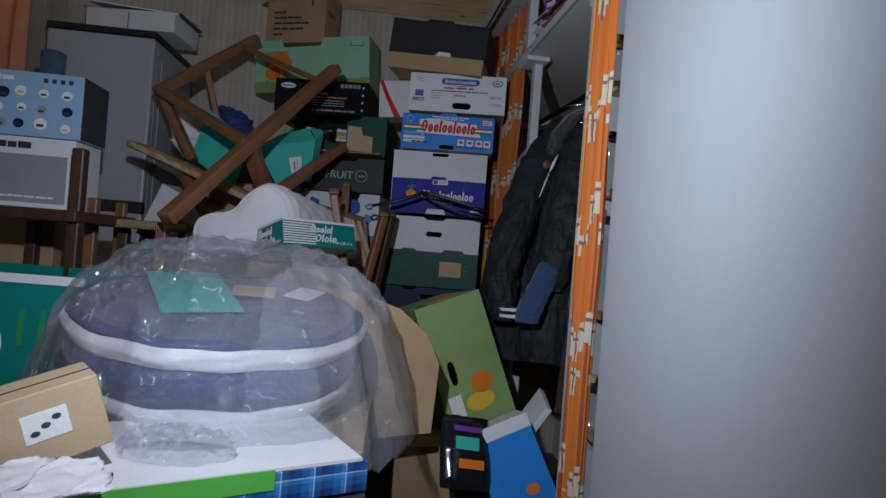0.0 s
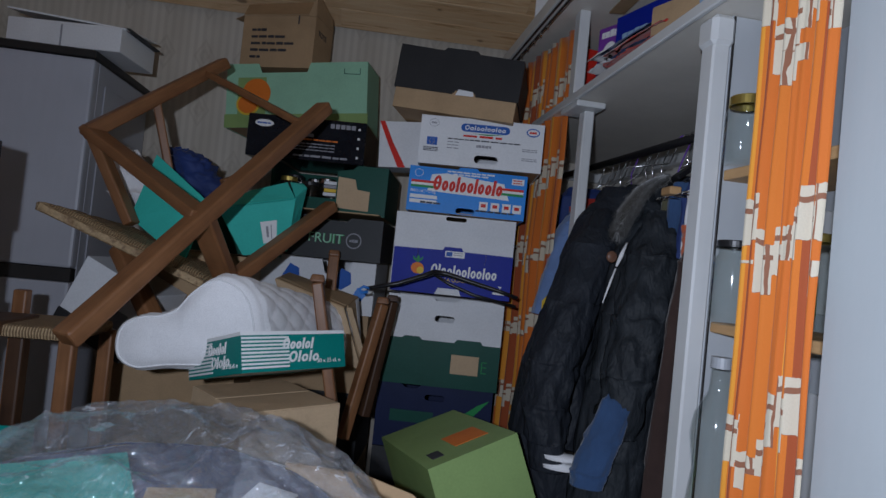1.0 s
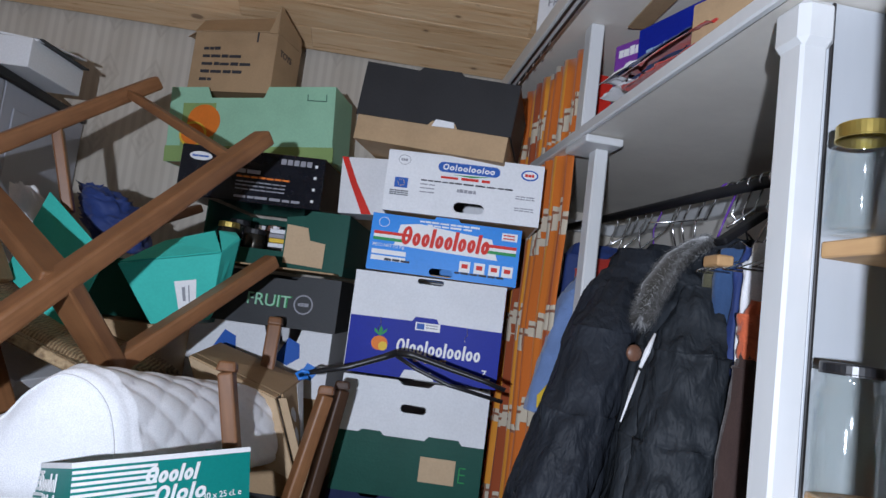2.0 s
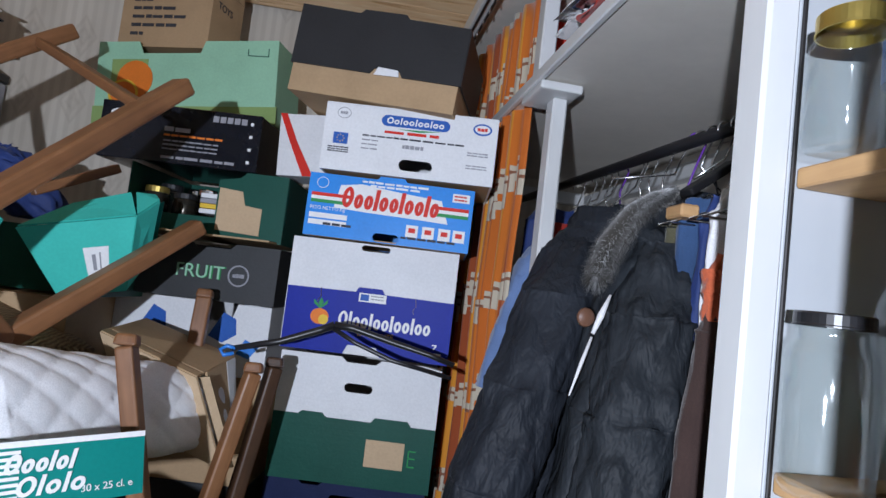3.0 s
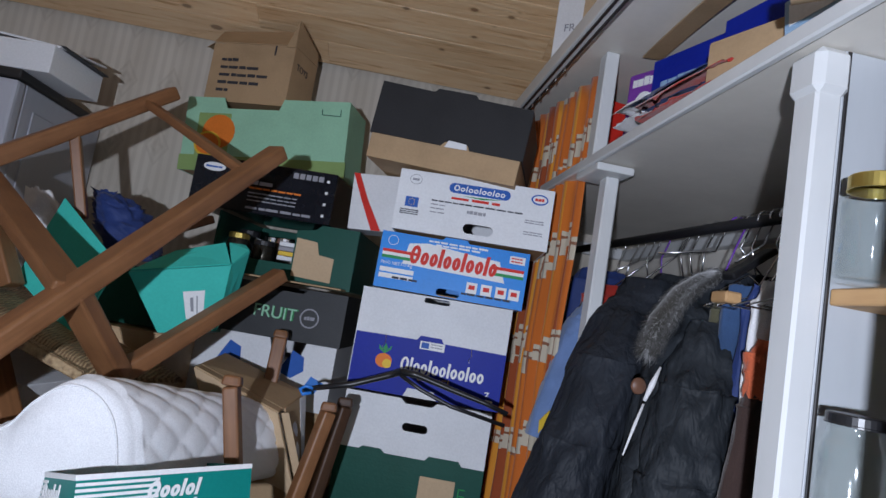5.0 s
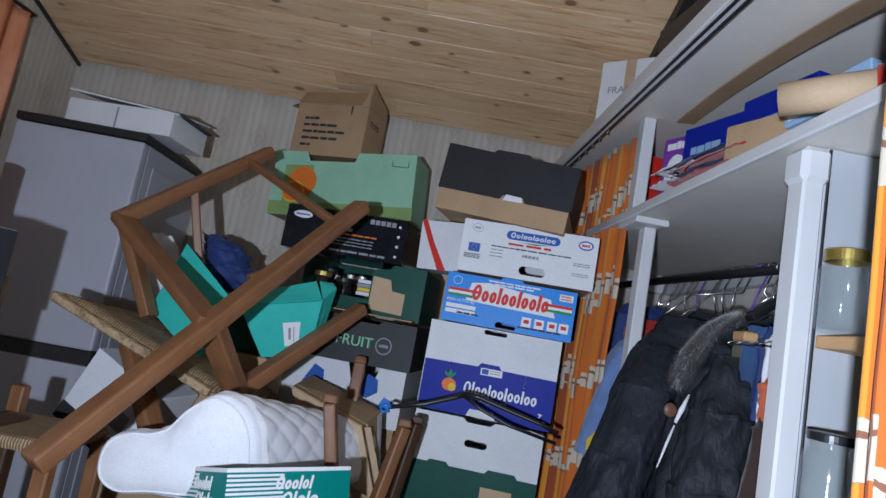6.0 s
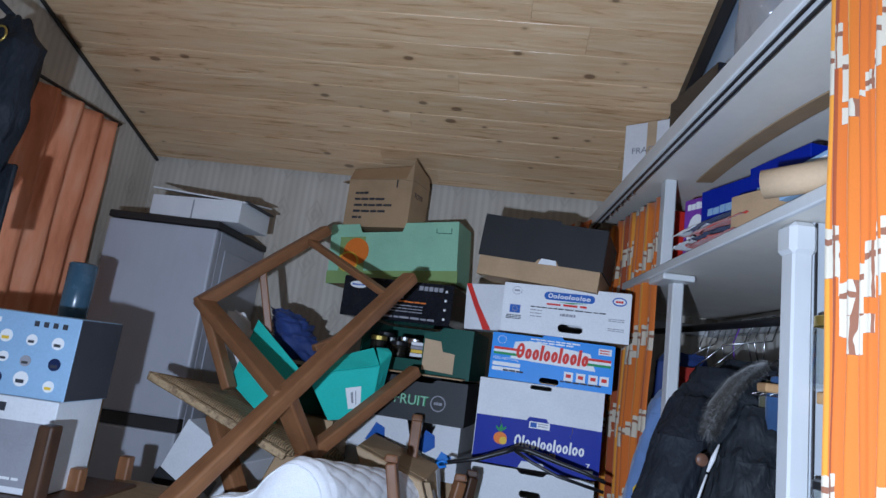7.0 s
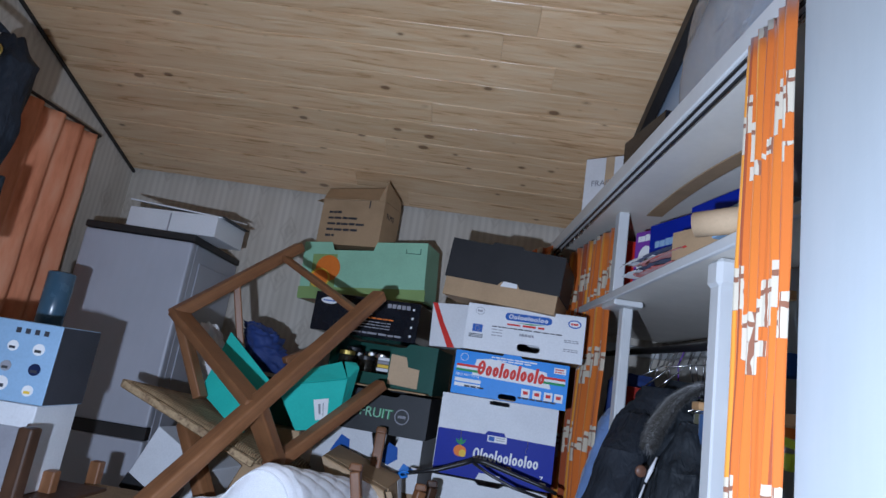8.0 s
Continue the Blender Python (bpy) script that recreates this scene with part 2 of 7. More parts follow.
def curtain_mat():
    """Seventies print: broad runs of orange, rust and yellow with clusters of outlined cream blocks."""
    m, t, b = nodes_of("curtain_print")
    c = t.nodes.new("ShaderNodeTexCoord")
    s = t.nodes.new("ShaderNodeSeparateXYZ")
    link(t, c.outputs["UV"], s.inputs[0])
    u, v = s.outputs["X"], s.outputs["Y"]
    bands = math_node(t, "FRACT", math_node(t, "DIVIDE", u, 0.33))
    col = ramp(t, bands, [(0.0, (0.55, 0.13, 0.01)), (0.3, (0.32, 0.062, 0.012)), (0.55, (0.58, 0.15, 0.01)), (0.78, (0.68, 0.27, 0.02))])
    t.nodes[-1].color_ramp.interpolation = "CONSTANT"
    mp = t.nodes.new("ShaderNodeMapping")
    mp.inputs["Scale"].default_value = (1 / 0.3, 1 / 0.27, 1)
    link(t, c.outputs["UV"], mp.inputs["Vector"])
    br = t.nodes.new("ShaderNodeTexBrick")
    br.offset, br.squash = 0.5, 1.0
    br.inputs["Scale"].default_value = 1.0
    br.inputs["Mortar Size"].default_value = 0.0
    br.inputs["Brick Width"].default_value, br.inputs["Row Height"].default_value = 1.0, 1.0
    br.inputs["Color1"].default_value, br.inputs["Color2"].default_value = (0, 0, 0, 1), (1, 1, 1, 1)
    link(t, mp.outputs[0], br.inputs["Vector"])
    cell = br.outputs["Color"]
    vrow = math_node(t, "FRACT", math_node(t, "MULTIPLY_ADD", cell, 0.37, math_node(t, "DIVIDE", v, 0.27)))
    wob = noise_tex(t, c.outputs["UV"], 18, 2)
    steps = math_node(t, "FLOOR", math_node(t, "MULTIPLY", math_node(t, "FRACT", math_node(t, "MULTIPLY_ADD", noise_tex(t, c.outputs["UV"], 30, 2), 0.05, math_node(t, "DIVIDE", u, 0.15))), 2.999))
    tooth = math_node(t, "MULTIPLY", steps, 0.09)
    vv = math_node(t, "MULTIPLY_ADD", wob, 0.05, math_node(t, "ADD", vrow, tooth))
    patch = math_node(t, "MULTIPLY", math_node(t, "GREATER_THAN", vv, 0.30), math_node(t, "LESS_THAN", vv, 0.54))
    line_v = math_node(t, "LESS_THAN", math_node(t, "ABSOLUTE", math_node(t, "SUBTRACT", math_node(t, "FRACT", math_node(t, "MULTIPLY", vv, 5.2)), 0.5)), 0.07)
    line_u = math_node(t, "LESS_THAN", math_node(t, "ABSOLUTE", math_node(t, "SUBTRACT", math_node(t, "FRACT", math_node(t, "MULTIPLY_ADD", wob, 0.3, math_node(t, "DIVIDE", u, 0.105))), 0.5)), 0.05)
    lines = math_node(t, "MAXIMUM", line_v, line_u)
    cream = mix(t, math_node(t, "MULTIPLY", lines, 0.9), (0.54, 0.48, 0.37), (0.2, 0.05, 0.012))
    col = mix(t, patch, col, cream)
    w = noise_tex(t, c.outputs["UV"], 500, 2)
    col = mix(t, 0.2, col, mix(t, 1.0, col, ramp(t, w, [(0.3, (0.6, 0.6, 0.6)), (0.7, (1.25, 1.25, 1.25))]), "MULTIPLY"))
    link(t, col, b.inputs["Base Color"])
    b.inputs["Roughness"].default_value = 0.8
    b.inputs["Sheen Weight"].default_value = 0.2
    bump(t, b, w, 0.3, 0.001)
    return m


def rush_mat():
    m, t, b = nodes_of("woven_rush")
    w = t.nodes.new("ShaderNodeTexWave")
    w.inputs["Scale"].default_value, w.inputs["Distortion"].default_value = 48, 3.0
    link(t, coords(t), w.inputs["Vector"])
    n = noise_tex(t, coords(t, scale=(1, 6, 6)), 22, 4)
    col = ramp(t, n, [(0.3, (0.17, 0.10, 0.05)), (0.55, (0.38, 0.25, 0.13)), (0.75, (0.52, 0.37, 0.22))])
    col = mix(t, 0.5, col, ramp(t, w.outputs["Fac"], [(0.2, (0.1, 0.06, 0.03)), (0.7, (0.42, 0.31, 0.17))]))
    link(t, col, b.inputs["Base Color"])
    b.inputs["Roughness"].default_value = 0.7
    bump(t, b, w.outputs["Fac"], 0.7, 0.004)
    return m


def tartan_mat():
    m, t, b = nodes_of("blue_tartan")
    c = t.nodes.new("ShaderNodeTexCoord")
    s = t.nodes.new("ShaderNodeSeparateXYZ")
    link(t, c.outputs["Object"], s.inputs[0])
    col = None
    for axis in ("X", "Z"):
        f = math_node(t, "FRACT", math_node(t, "DIVIDE", s.outputs[axis], 0.055))
        k = ramp(t, f, [(0.0, (0.01, 0.05, 0.2)), (0.25, (0.02, 0.16, 0.45)), (0.5, (0.05, 0.33, 0.7)), (0.62, (0.7, 0.8, 0.85)), (0.66, (0.02, 0.1, 0.35)), (0.85, (0.01, 0.02, 0.06))])
        t.nodes[-1].color_ramp.interpolation = "CONSTANT"
        col = k if col is None else mix(t, 0.5, col, k)
    link(t, col, b.inputs["Base Color"])
    b.inputs["Roughness"].default_value = 0.4
    return m


def orange_cloth_mat():
    m, t, b = nodes_of("apricot_cloth")
    v = coords(t, scale=(1, 6, 1))
    n = noise_tex(t, v, 3.5, 5)
    col = ramp(t, n, [(0.25, (0.5, 0.16, 0.07)), (0.5, (0.72, 0.28, 0.14)), (0.75, (0.78, 0.4, 0.24))])
    link(t, col, b.inputs["Base Color"])
    b.inputs["Roughness"].default_value = 0.85
    bump(t, b, noise_tex(t, coords(t), 300, 2), 0.3, 0.001)
    return m


WHITE_CARD = card("white_card", (0.72, 0.73, 0.75), 0.5, 0.08)
KRAFT = card("kraft_card", (0.43, 0.295, 0.17), 0.7)
KRAFT_PALE = card("pale_kraft_card", (0.52, 0.38, 0.24), 0.7)
BLACK_CARD = card("black_card", (0.028, 0.028, 0.03), 0.55)
BLUE_CARD = card("sky_blue_print", (0.03, 0.25, 0.72), 0.4, 0.1)
DEEP_BLUE = card("deep_blue_print", (0.005, 0.018, 0.29), 0.5, 0.1)
DARK_GREEN = card("dark_green_print", (0.012, 0.075, 0.055), 0.45)
NAVY_CARD = card("navy_print", (0.012, 0.02, 0.065), 0.45)
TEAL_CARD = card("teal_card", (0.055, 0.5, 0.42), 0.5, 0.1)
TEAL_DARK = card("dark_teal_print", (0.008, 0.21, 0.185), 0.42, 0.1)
MINT_CARD = card("mint_green_print", (0.33, 0.6, 0.42), 0.5, 0.12)
LEAF_CARD = card("leaf_green_print", (0.26, 0.38, 0.14), 0.5, 0.15)
GREY_CARD = card("charcoal_print", (0.05, 0.052, 0.055), 0.5)
ORANGE_INK = card("orange_ink", (0.75, 0.2, 0.03), 0.5)
YELLOW_INK = card("yellow_ink", (0.75, 0.5, 0.05), 0.5)
RED_INK = card("red_ink", (0.62, 0.03, 0.02), 0.5)
GREEN_INK = card("green_ink", (0.03, 0.27, 0.08), 0.5)
BLUE_INK = card("blue_ink", (0.03, 0.11, 0.42), 0.5)
DARK_INK = card("dark_ink", (0.05, 0.05, 0.06), 0.6)
GREY_INK = card("grey_ink", (0.3, 0.3, 0.33), 0.6)
WHITE_INK = card("white_ink", (0.78, 0.78, 0.78), 0.5, 0.05)
LIME_INK = card("lime_ink", (0.3, 0.6, 0.05), 0.5)
PURPLE_INK = card("purple_ink", (0.2, 0.05, 0.35), 0.5)
PALE_BLUE = card("pale_blue_print", (0.29, 0.44, 0.62), 0.4, 0.08)
GLOSS_BLACK = plastic("glossy_black_print", (0.012, 0.013, 0.018), 0.14)
CHAIR_WOOD = wood("brown_stained_beech", (0.13, 0.053, 0.021), (0.30, 0.138, 0.058), 0.42)
DARK_WOOD = wood("dark_walnut_stain", (0.03, 0.014, 0.008), (0.09, 0.042, 0.02), 0.45)
SHELF_WOOD = wood("raw_pine_shelf", (0.45, 0.25, 0.11), (0.66, 0.42, 0.2), 0.6, axis=1)
PINE = pine_mat()
WALLPAPER = wallpaper_mat()
WHITE_PAINT = paint("white_gloss_paint", (0.66, 0.67, 0.67), 0.4)
CREAM_PAINT = paint("cream_shelf_board", (0.78, 0.74, 0.67), 0.5)
WALL_PAINT = paint("pale_grey_blue_wall", (0.44, 0.475, 0.49), 0.6, 0.05, False)
BLUE_WALL = paint("pale_blue_panel", (0.55, 0.66, 0.82), 0.55, 0.06, False)
PANEL_GREY = paint("cool_white_panel", (0.468, 0.491, 0.515), 0.5, 0.08)
FRIDGE = paint("worn_white_enamel", (0.43, 0.44, 0.49), 0.35, 0.1, False)
DARK_TRIM = plastic("dark_trim", (0.02, 0.018, 0.018), 0.5)
CURTAIN = curtain_mat()
APRICOT = orange_cloth_mat()
RUSH = rush_mat()
TARTAN = tartan_mat()
BLACK_CLOTH = nylon("black_padded_nylon", (0.018, 0.021, 0.027))
GREY_BLACK = nylon("charcoal_nylon", (0.021, 0.0245, 0.029))
FUR = cloth("grey_fake_fur", (0.030, 0.027, 0.022), 0.95, 220, 0.8, 0.5)
DENIM = cloth("blue_denim", (0.035, 0.075, 0.17), 0.9, 600)
SHIRT_BLUE = cloth("blue_cotton", (0.14, 0.22, 0.42), 0.9, 500)
BROWN_CLOTH = cloth("brown_wool", (0.045, 0.026, 0.022), 0.9, 400)
RUST_CLOTH = cloth("orange_fleece", (0.55, 0.12, 0.05), 0.9, 400)
RED_CLOTH = cloth("red_cotton", (0.42, 0.03, 0.02), 0.9, 400)
WHITE_CLOTH = cloth("white_cotton", (0.78, 0.78, 0.8), 0.85, 500, 0.2, 0.06)
NAVY_CLOTH = cloth("navy_polyester", (0.02, 0.04, 0.15), 0.6, 500, 0.1)
GREY_MESH = cloth("grey_net", (0.075, 0.09, 0.165), 0.7, 700, 0.1, 0.45)
OLIVE_CLOTH = cloth("olive_cotton", (0.09, 0.085, 0.05), 0.9, 500)
GLASS = glass_mat("clear_glass")
PLASTIC_FILM = film_mat("clear_polythene")
CHROME = plastic("chrome_wire", (0.75, 0.75, 0.76), 0.22, 1.0)
BRASS = plastic("gold_tin", (0.62, 0.47, 0.13), 0.35, 0.9)
BROWN_LEATHER = plastic("brown_leather", (0.16, 0.075, 0.045), 0.5)
BLACK_PLASTIC = plastic("black_plastic", (0.015, 0.015, 0.017), 0.35)
BLUE_PLASTIC = plastic("blue_plastic", (0.03, 0.2, 0.65), 0.35)
PURPLE_PLASTIC = plastic("purple_plastic", (0.16, 0.05, 0.4), 0.35)
GREY_PLASTIC = plastic("grey_plastic", (0.4, 0.42, 0.45), 0.4)
LIME_PLASTIC = plastic("lime_tape", (0.6, 0.8, 0.05), 0.4)
CAN_DARK = plastic("dark_tin", (0.05, 0.045, 0.035), 0.25, 0.7)
TUBE_BLUE = plastic("slate_blue_wrap", (0.05, 0.1, 0.15), 0.25)
FLOOR_MAT = wood("worn_floor_boards", (0.06, 0.04, 0.025), (0.16, 0.1, 0.06), 0.6, axis=1, scale=8)


# ---- building helpers ----
def to_object(name, bm, material, smooth=False):
    me = bpy.data.meshes.new(name)
    bmesh.ops.recalc_face_normals(bm, faces=bm.faces)
    bm.to_mesh(me)
    bm.free()
    for mt in (material if isinstance(material, (list, tuple)) else (material,)):
        me.materials.append(mt)
    if smooth:
        me.shade_smooth()
    return new(name, me)


def part(name, bm, material, parent, label="", smooth=False):
    ob = to_object(name, bm, material, smooth)
    ob.parent = parent
    if label:
        tagged(ob, label)
    return ob


def thing(name, m, label, category, group="", kind=""):
    ob = new(name)
    ob.empty_display_size = 0.05
    ob.matrix_world = m
    return tagged(ob, label, category, group, kind)


def solid(name, bm, material, label="", category="", kind="", smooth=False, group=""):
    return tagged(to_object(name, bm, material, smooth), label, category, group, kind)


def add_box(bm, x0, y0, z0, x1, y1, z1, bevel=0.0, seg=1):
    r = bmesh.ops.create_cube(bm, size=1.0)
    bmesh.ops.scale(bm, vec=(x1 - x0, y1 - y0, z1 - z0), verts=r["verts"])
    bmesh.ops.translate(bm, vec=((x0 + x1) / 2, (y0 + y1) / 2, (z0 + z1) / 2), verts=r["verts"])
    if bevel:
        e = list({e for v in r["verts"] for e in v.link_edges})
        bmesh.ops.bevel(bm, geom=e, offset=bevel, segments=seg, affect="EDGES", profile=0.6)
    return bm


def box(x0, y0, z0, x1, y1, z1, bevel=0.0, seg=1):
    return add_box(bmesh.new(), x0, y0, z0, x1, y1, z1, bevel, seg)


def beam(bm, p, q, w, t, up=(0, 0, 1), bevel=0.003, taper=1.0):
    """A bar of section w x t from p to q."""
    p, q = Vector(p), Vector(q)
    d = q - p
    z = d.normalized()
    x = z.cross(Vector(up))
    x = x.normalized() if x.length > 1e-4 else Vector((1, 0, 0))
    y = z.cross(x)
    mtx = Matrix((x, y, z)).transposed().to_4x4()
    mtx.translation = (p + q) / 2
    r = bmesh.ops.create_cube(bm, size=1.0)
    for v in r["verts"]:
        k = taper if v.co.z > 0 else 1.0
        v.co = Vector((v.co.x * w * k, v.co.y * t * k, v.co.z * d.length))
    if bevel:
        e = list({e for v in r["verts"] for e in v.link_edges})
        got = bmesh.ops.bevel(bm, geom=e, offset=bevel, segments=2, affect="EDGES", profile=0.5)
        vs = {v for v in got["verts"]} | {v for v in r["verts"] if v.is_valid}
        vs = list(vs)
    else:
        vs = r["verts"]
    bmesh.ops.transform(bm, matrix=mtx, verts=vs)
    return bm


def tube(bm, pts, rad, n=8, cap=True):
    """A round tube through pts; rad a number or one for each point."""
    pts = [Vector(p) for p in pts]
    rads = rad if isinstance(rad, (list, tuple)) else [rad] * len(pts)
    rings = []
    x = None
    for i, p in enumerate(pts):
        d = (pts[min(i + 1, len(pts) - 1)] - pts[max(i - 1, 0)]).normalized()
        x = (x - d * x.dot(d)) if x is not None else d.orthogonal()
        x.normalize()
        y = d.cross(x)
        rings.append([bm.verts.new(p + rads[i] * (math.cos(a) * x + math.sin(a) * y)) for a in [2 * math.pi * k / n for k in range(n)]])
    for a, b in zip(rings, rings[1:]):
        for k in range(n):
            bm.faces.new((a[k], a[(k + 1) % n], b[(k + 1) % n], b[k]))
    if cap:
        bm.faces.new(rings[0][::-1])
        bm.faces.new(rings[-1])
    return bm


def lathe(bm, profile, n=24, at=(0, 0, 0)):
    """Turns (radius, height) points about z."""
    rings = []
    for r, z in profile:
        if r < 1e-5:
            rings.append([bm.verts.new((at[0], at[1], at[2] + z))])
        else:
            rings.append([bm.verts.new((at[0] + r * math.cos(2 * math.pi * k / n), at[1] + r * math.sin(2 * math.pi * k / n), at[2] + z)) for k in range(n)])
    for a, b in zip(rings, rings[1:]):
        for k in range(n):
            j = (k + 1) % n
            if len(a) == 1 and len(b) == 1:
                continue
            if len(a) == 1:
                bm.faces.new((a[0], b[j], b[k]))
            elif len(b) == 1:
                bm.faces.new((a[k], a[j], b[0]))
            else:
                bm.faces.new((a[k], a[j], b[j], b[k]))
    return bm


def sheet(outline, holes=(), t=0.005, y=0.0):
    """A board in the x-z plane with its outline and holes, its front at y, its back t behind."""
    bm = bmesh.new()
    edges = []
    for loop in (outline, *holes):
        vs = [bm.verts.new((x, y, z)) for x, z in loop]
        edges += [bm.edges.new((a, b)) for a, b in zip(vs, vs[1:] + vs[:1])]
    bmesh.ops.triangle_fill(bm, use_beauty=True, edges=edges, normal=(0, -1, 0))
    ext = bmesh.ops.extrude_face_region(bm, geom=list(bm.faces))
    bmesh.ops.translate(bm, vec=(0, t, 0), verts=[g for g in ext["geom"] if isinstance(g, bmesh.types.BMVert)])
    return bm


def quad_board(pts, t=0.004):
    """A thin flat board through four corners."""
    bm = bmesh.new()
    q = [Vector(p) for p in pts]
    nn = (q[1] - q[0]).cross(q[3] - q[0]).normalized() * (t / 2)
    va = [bm.verts.new(p - nn) for p in q]
    vb = [bm.verts.new(p + nn) for p in q]
    bm.faces.new(va)
    bm.faces.new(vb[::-1])
    for k in range(4):
        bm.faces.new((va[k], va[(k + 1) % 4], vb[(k + 1) % 4], vb[k]))
    return bm


def stadium(cx, cz, w, h, n=6):
    r = h / 2
    pts = []
    for s, a0 in ((1, -90), (-1, 90)):
        for k in range(n + 1):
            a = radians(a0 + 180 * k / n)
            pts.append((cx + s * (w / 2 - r) + r * math.cos(a), cz + r * math.sin(a)))
    return pts


def ellipse(cx, cz, rx, rz, n=20):
    return [(cx + rx * math.cos(2 * math.pi * k / n), cz + rz * math.sin(2 * math.pi * k / n)) for k in range(n)]


def plate(parent, name, x0, z0, x1, z1, y, mat, out=0.0012, skew=0.0):
    """A printed patch lying on a face that looks to -y."""
    bm = sheet([(x0, z0), (x1, z0), (x1 + skew, z1), (x0 + skew, z1)], (), out, y - out)
    return part(name, bm, mat, parent)


def text_bars(parent, x0, z0, w, h, y, mat, words, seed=1, name="print"):
    """Unreadable lettering as a row of plain bars."""
    rnd = random.Random(seed)
    bm = bmesh.new()
    x = x0
    lens = [rnd.uniform(0.6, 1.4) for _ in range(words)]
    k = w / (sum(lens) * 1.18)
    for L in lens:
        add_box(bm, x, y - 0.0016, z0, x + L * k, y, z0 + h * rnd.uniform(0.8, 1.0))
        x += L * k * 1.18
    return tagged(part(name, bm, mat, parent), kind="stuff")


def word_shape(parent, x0, z0, w, h, y, mat, pattern, slant=0.12, weight=0.2, name="word_mark", lift=0.0016):
    """A brand's word mark as a row of plain rings and strokes: O, o rings; l, i strokes."""
    wide = {"O": 1.25, "o": 1.0, "l": 0.45, "i": 0.45}
    unit_ = w / sum(wide[c] + 0.12 for c in pattern)
    th = weight * h
    bm = bmesh.new()

    def put(pts):
        lo = [bm.verts.new((x + slant * (z - z0), y - lift, z)) for x, z in pts]
        hi = [bm.verts.new((x + slant * (z - z0), y, z)) for x, z in pts]
        bm.faces.new(lo)
        for k in range(len(pts)):
            bm.faces.new((lo[k], lo[(k + 1) % len(pts)], hi[(k + 1) % len(pts)], hi[k]))

    def arc(cx, cz, rx, rz, a0, a1, n=12):
        for k in range(n):
            p_, q_ = (radians(a0 + (a1 - a0) * (k + j) / n) for j in (0, 1))
            put([(cx + r1 * math.cos(a), cz + r2 * math.sin(a)) for r1, r2, a in ((rx, rz, p_), (rx, rz, q_), (rx - th, rz - th, q_), (rx - th, rz - th, p_))])

    def stem(xa, za, zb):
        put([(xa, za), (xa + th, za), (xa + th, zb), (xa, zb)])

    x = x0
    for c in pattern:
        cw, low = wide[c] * unit_, h * 0.7
        if c in "Oo":
            hh = h if c == "O" else low
            arc(x + cw / 2, z0 + hh / 2, cw / 2, hh / 2, 0, 360)
        else:
            stem(x + cw / 2 - th / 2, z0, z0 + (h if c == "l" else low))
        x += cw + 0.12 * unit_
    return tagged(part(name, bm, mat, parent), kind="stuff")


def lettering(parent, text, x, z, size, y, mat, name="lettering", turn=(90, 0, 0)):
    """Readable words in the built-in font, lying on a face that looks to -y."""
    cu = bpy.data.curves.new("letters", "FONT")
    cu.body, cu.size, cu.extrude = text, size, 0.0006
    tmp = bpy.data.objects.new("letters", cu)
    scene.collection.objects.link(tmp)
    bpy.context.view_layer.update()
    me = bpy.data.meshes.new_from_object(tmp.evaluated_get(bpy.context.evaluated_depsgraph_get()))
    bpy.data.objects.remove(tmp)
    me.name = name
    me.materials.clear()
    me.materials.append(mat)
    ob = new(name, me)
    ob.parent = parent
    ob.matrix_basis = pose(x, y - 0.0012, z, *turn)
    return ob


def crate(name, m, w, d, h, mat, label, category="box", side=None, inner=None, notch=None, hole=None, tab=None, back_h=None, closed=False, group="", low_front=None):
    """A cardboard tray or box. m: pose of the middle of its base; front looks to -y. notch (x0, x1, depth) cuts the front's top
    edge, tab (x, w, h) stands on it, hole (x, z, w, h) is a grip hole."""
    th = 0.005
    side, inner = side or mat, inner or KRAFT
    root = thing(name, m, label, category, group)

    def front_outline(hh, with_tab):
        top = [(w / 2, hh)]
        if tab and with_tab:
            tx, tw, tt = tab
            top += [(tx + tw / 2, hh), (tx + tw / 2 - 0.012, hh + tt), (tx - tw / 2 + 0.012, hh + tt), (tx - tw / 2, hh)]
        if notch and with_tab:
            a, b_, dd = notch
            top += [(b_, hh), (b_ - 0.015, hh - dd), (a + 0.015, hh - dd), (a, hh)]
        top.append((-w / 2, hh))
        return [(-w / 2, 0), (w / 2, 0)] + top

    holes = [stadium(hole[0], hole[1], hole[2], hole[3])] if hole else []
    f = part("front_panel", sheet(front_outline(low_front or h, True), holes, th, -d / 2), mat, root)
    part("back_panel", sheet(front_outline(back_h or h, False), [], th, d / 2 - th), side, root)
    for s in (-1, 1):
        x0 = s * w / 2 - (th if s > 0 else 0)
        part("side_panel", box(x0, -d / 2 + th, 0, x0 + th, d / 2 - th, h, 0.0008), side, root)
    part("bottom_panel", box(-w / 2 + th, -d / 2 + th, 0.001, w / 2 - th, d / 2 - th, th), inner, root)
    if closed:
        part("top_flap", box(-w / 2, -d / 2, h, w / 2, -0.002, h + 0.004, 0.001), side, root)
        part("top_flap", box(-w / 2, 0.002, h, w / 2, d / 2, h + 0.004, 0.001), side, root)
    return root


def base_pose(fx, fy, z, w, d, rz=0.0, rx=0.0, ry=0.0):
    """Pose of the base's middle from the foot of the front's left corner."""
    r = pose(0, 0, 0, 0, 0, rz)
    return Matrix.Translation((fx, fy, z)) @ r @ Matrix.Translation((w / 2, d / 2, 0)) @ pose(0, 0, 0, rx, ry, 0)


# ---- the room: y runs along the shelving to the end wall, z up ----
XL, XR, YB, YF = -1.62, 1.25, 3.30, -1.6        # walls
SLOPE, ZEND = 0.342, 2.36                       # the ceiling falls towards the end wall


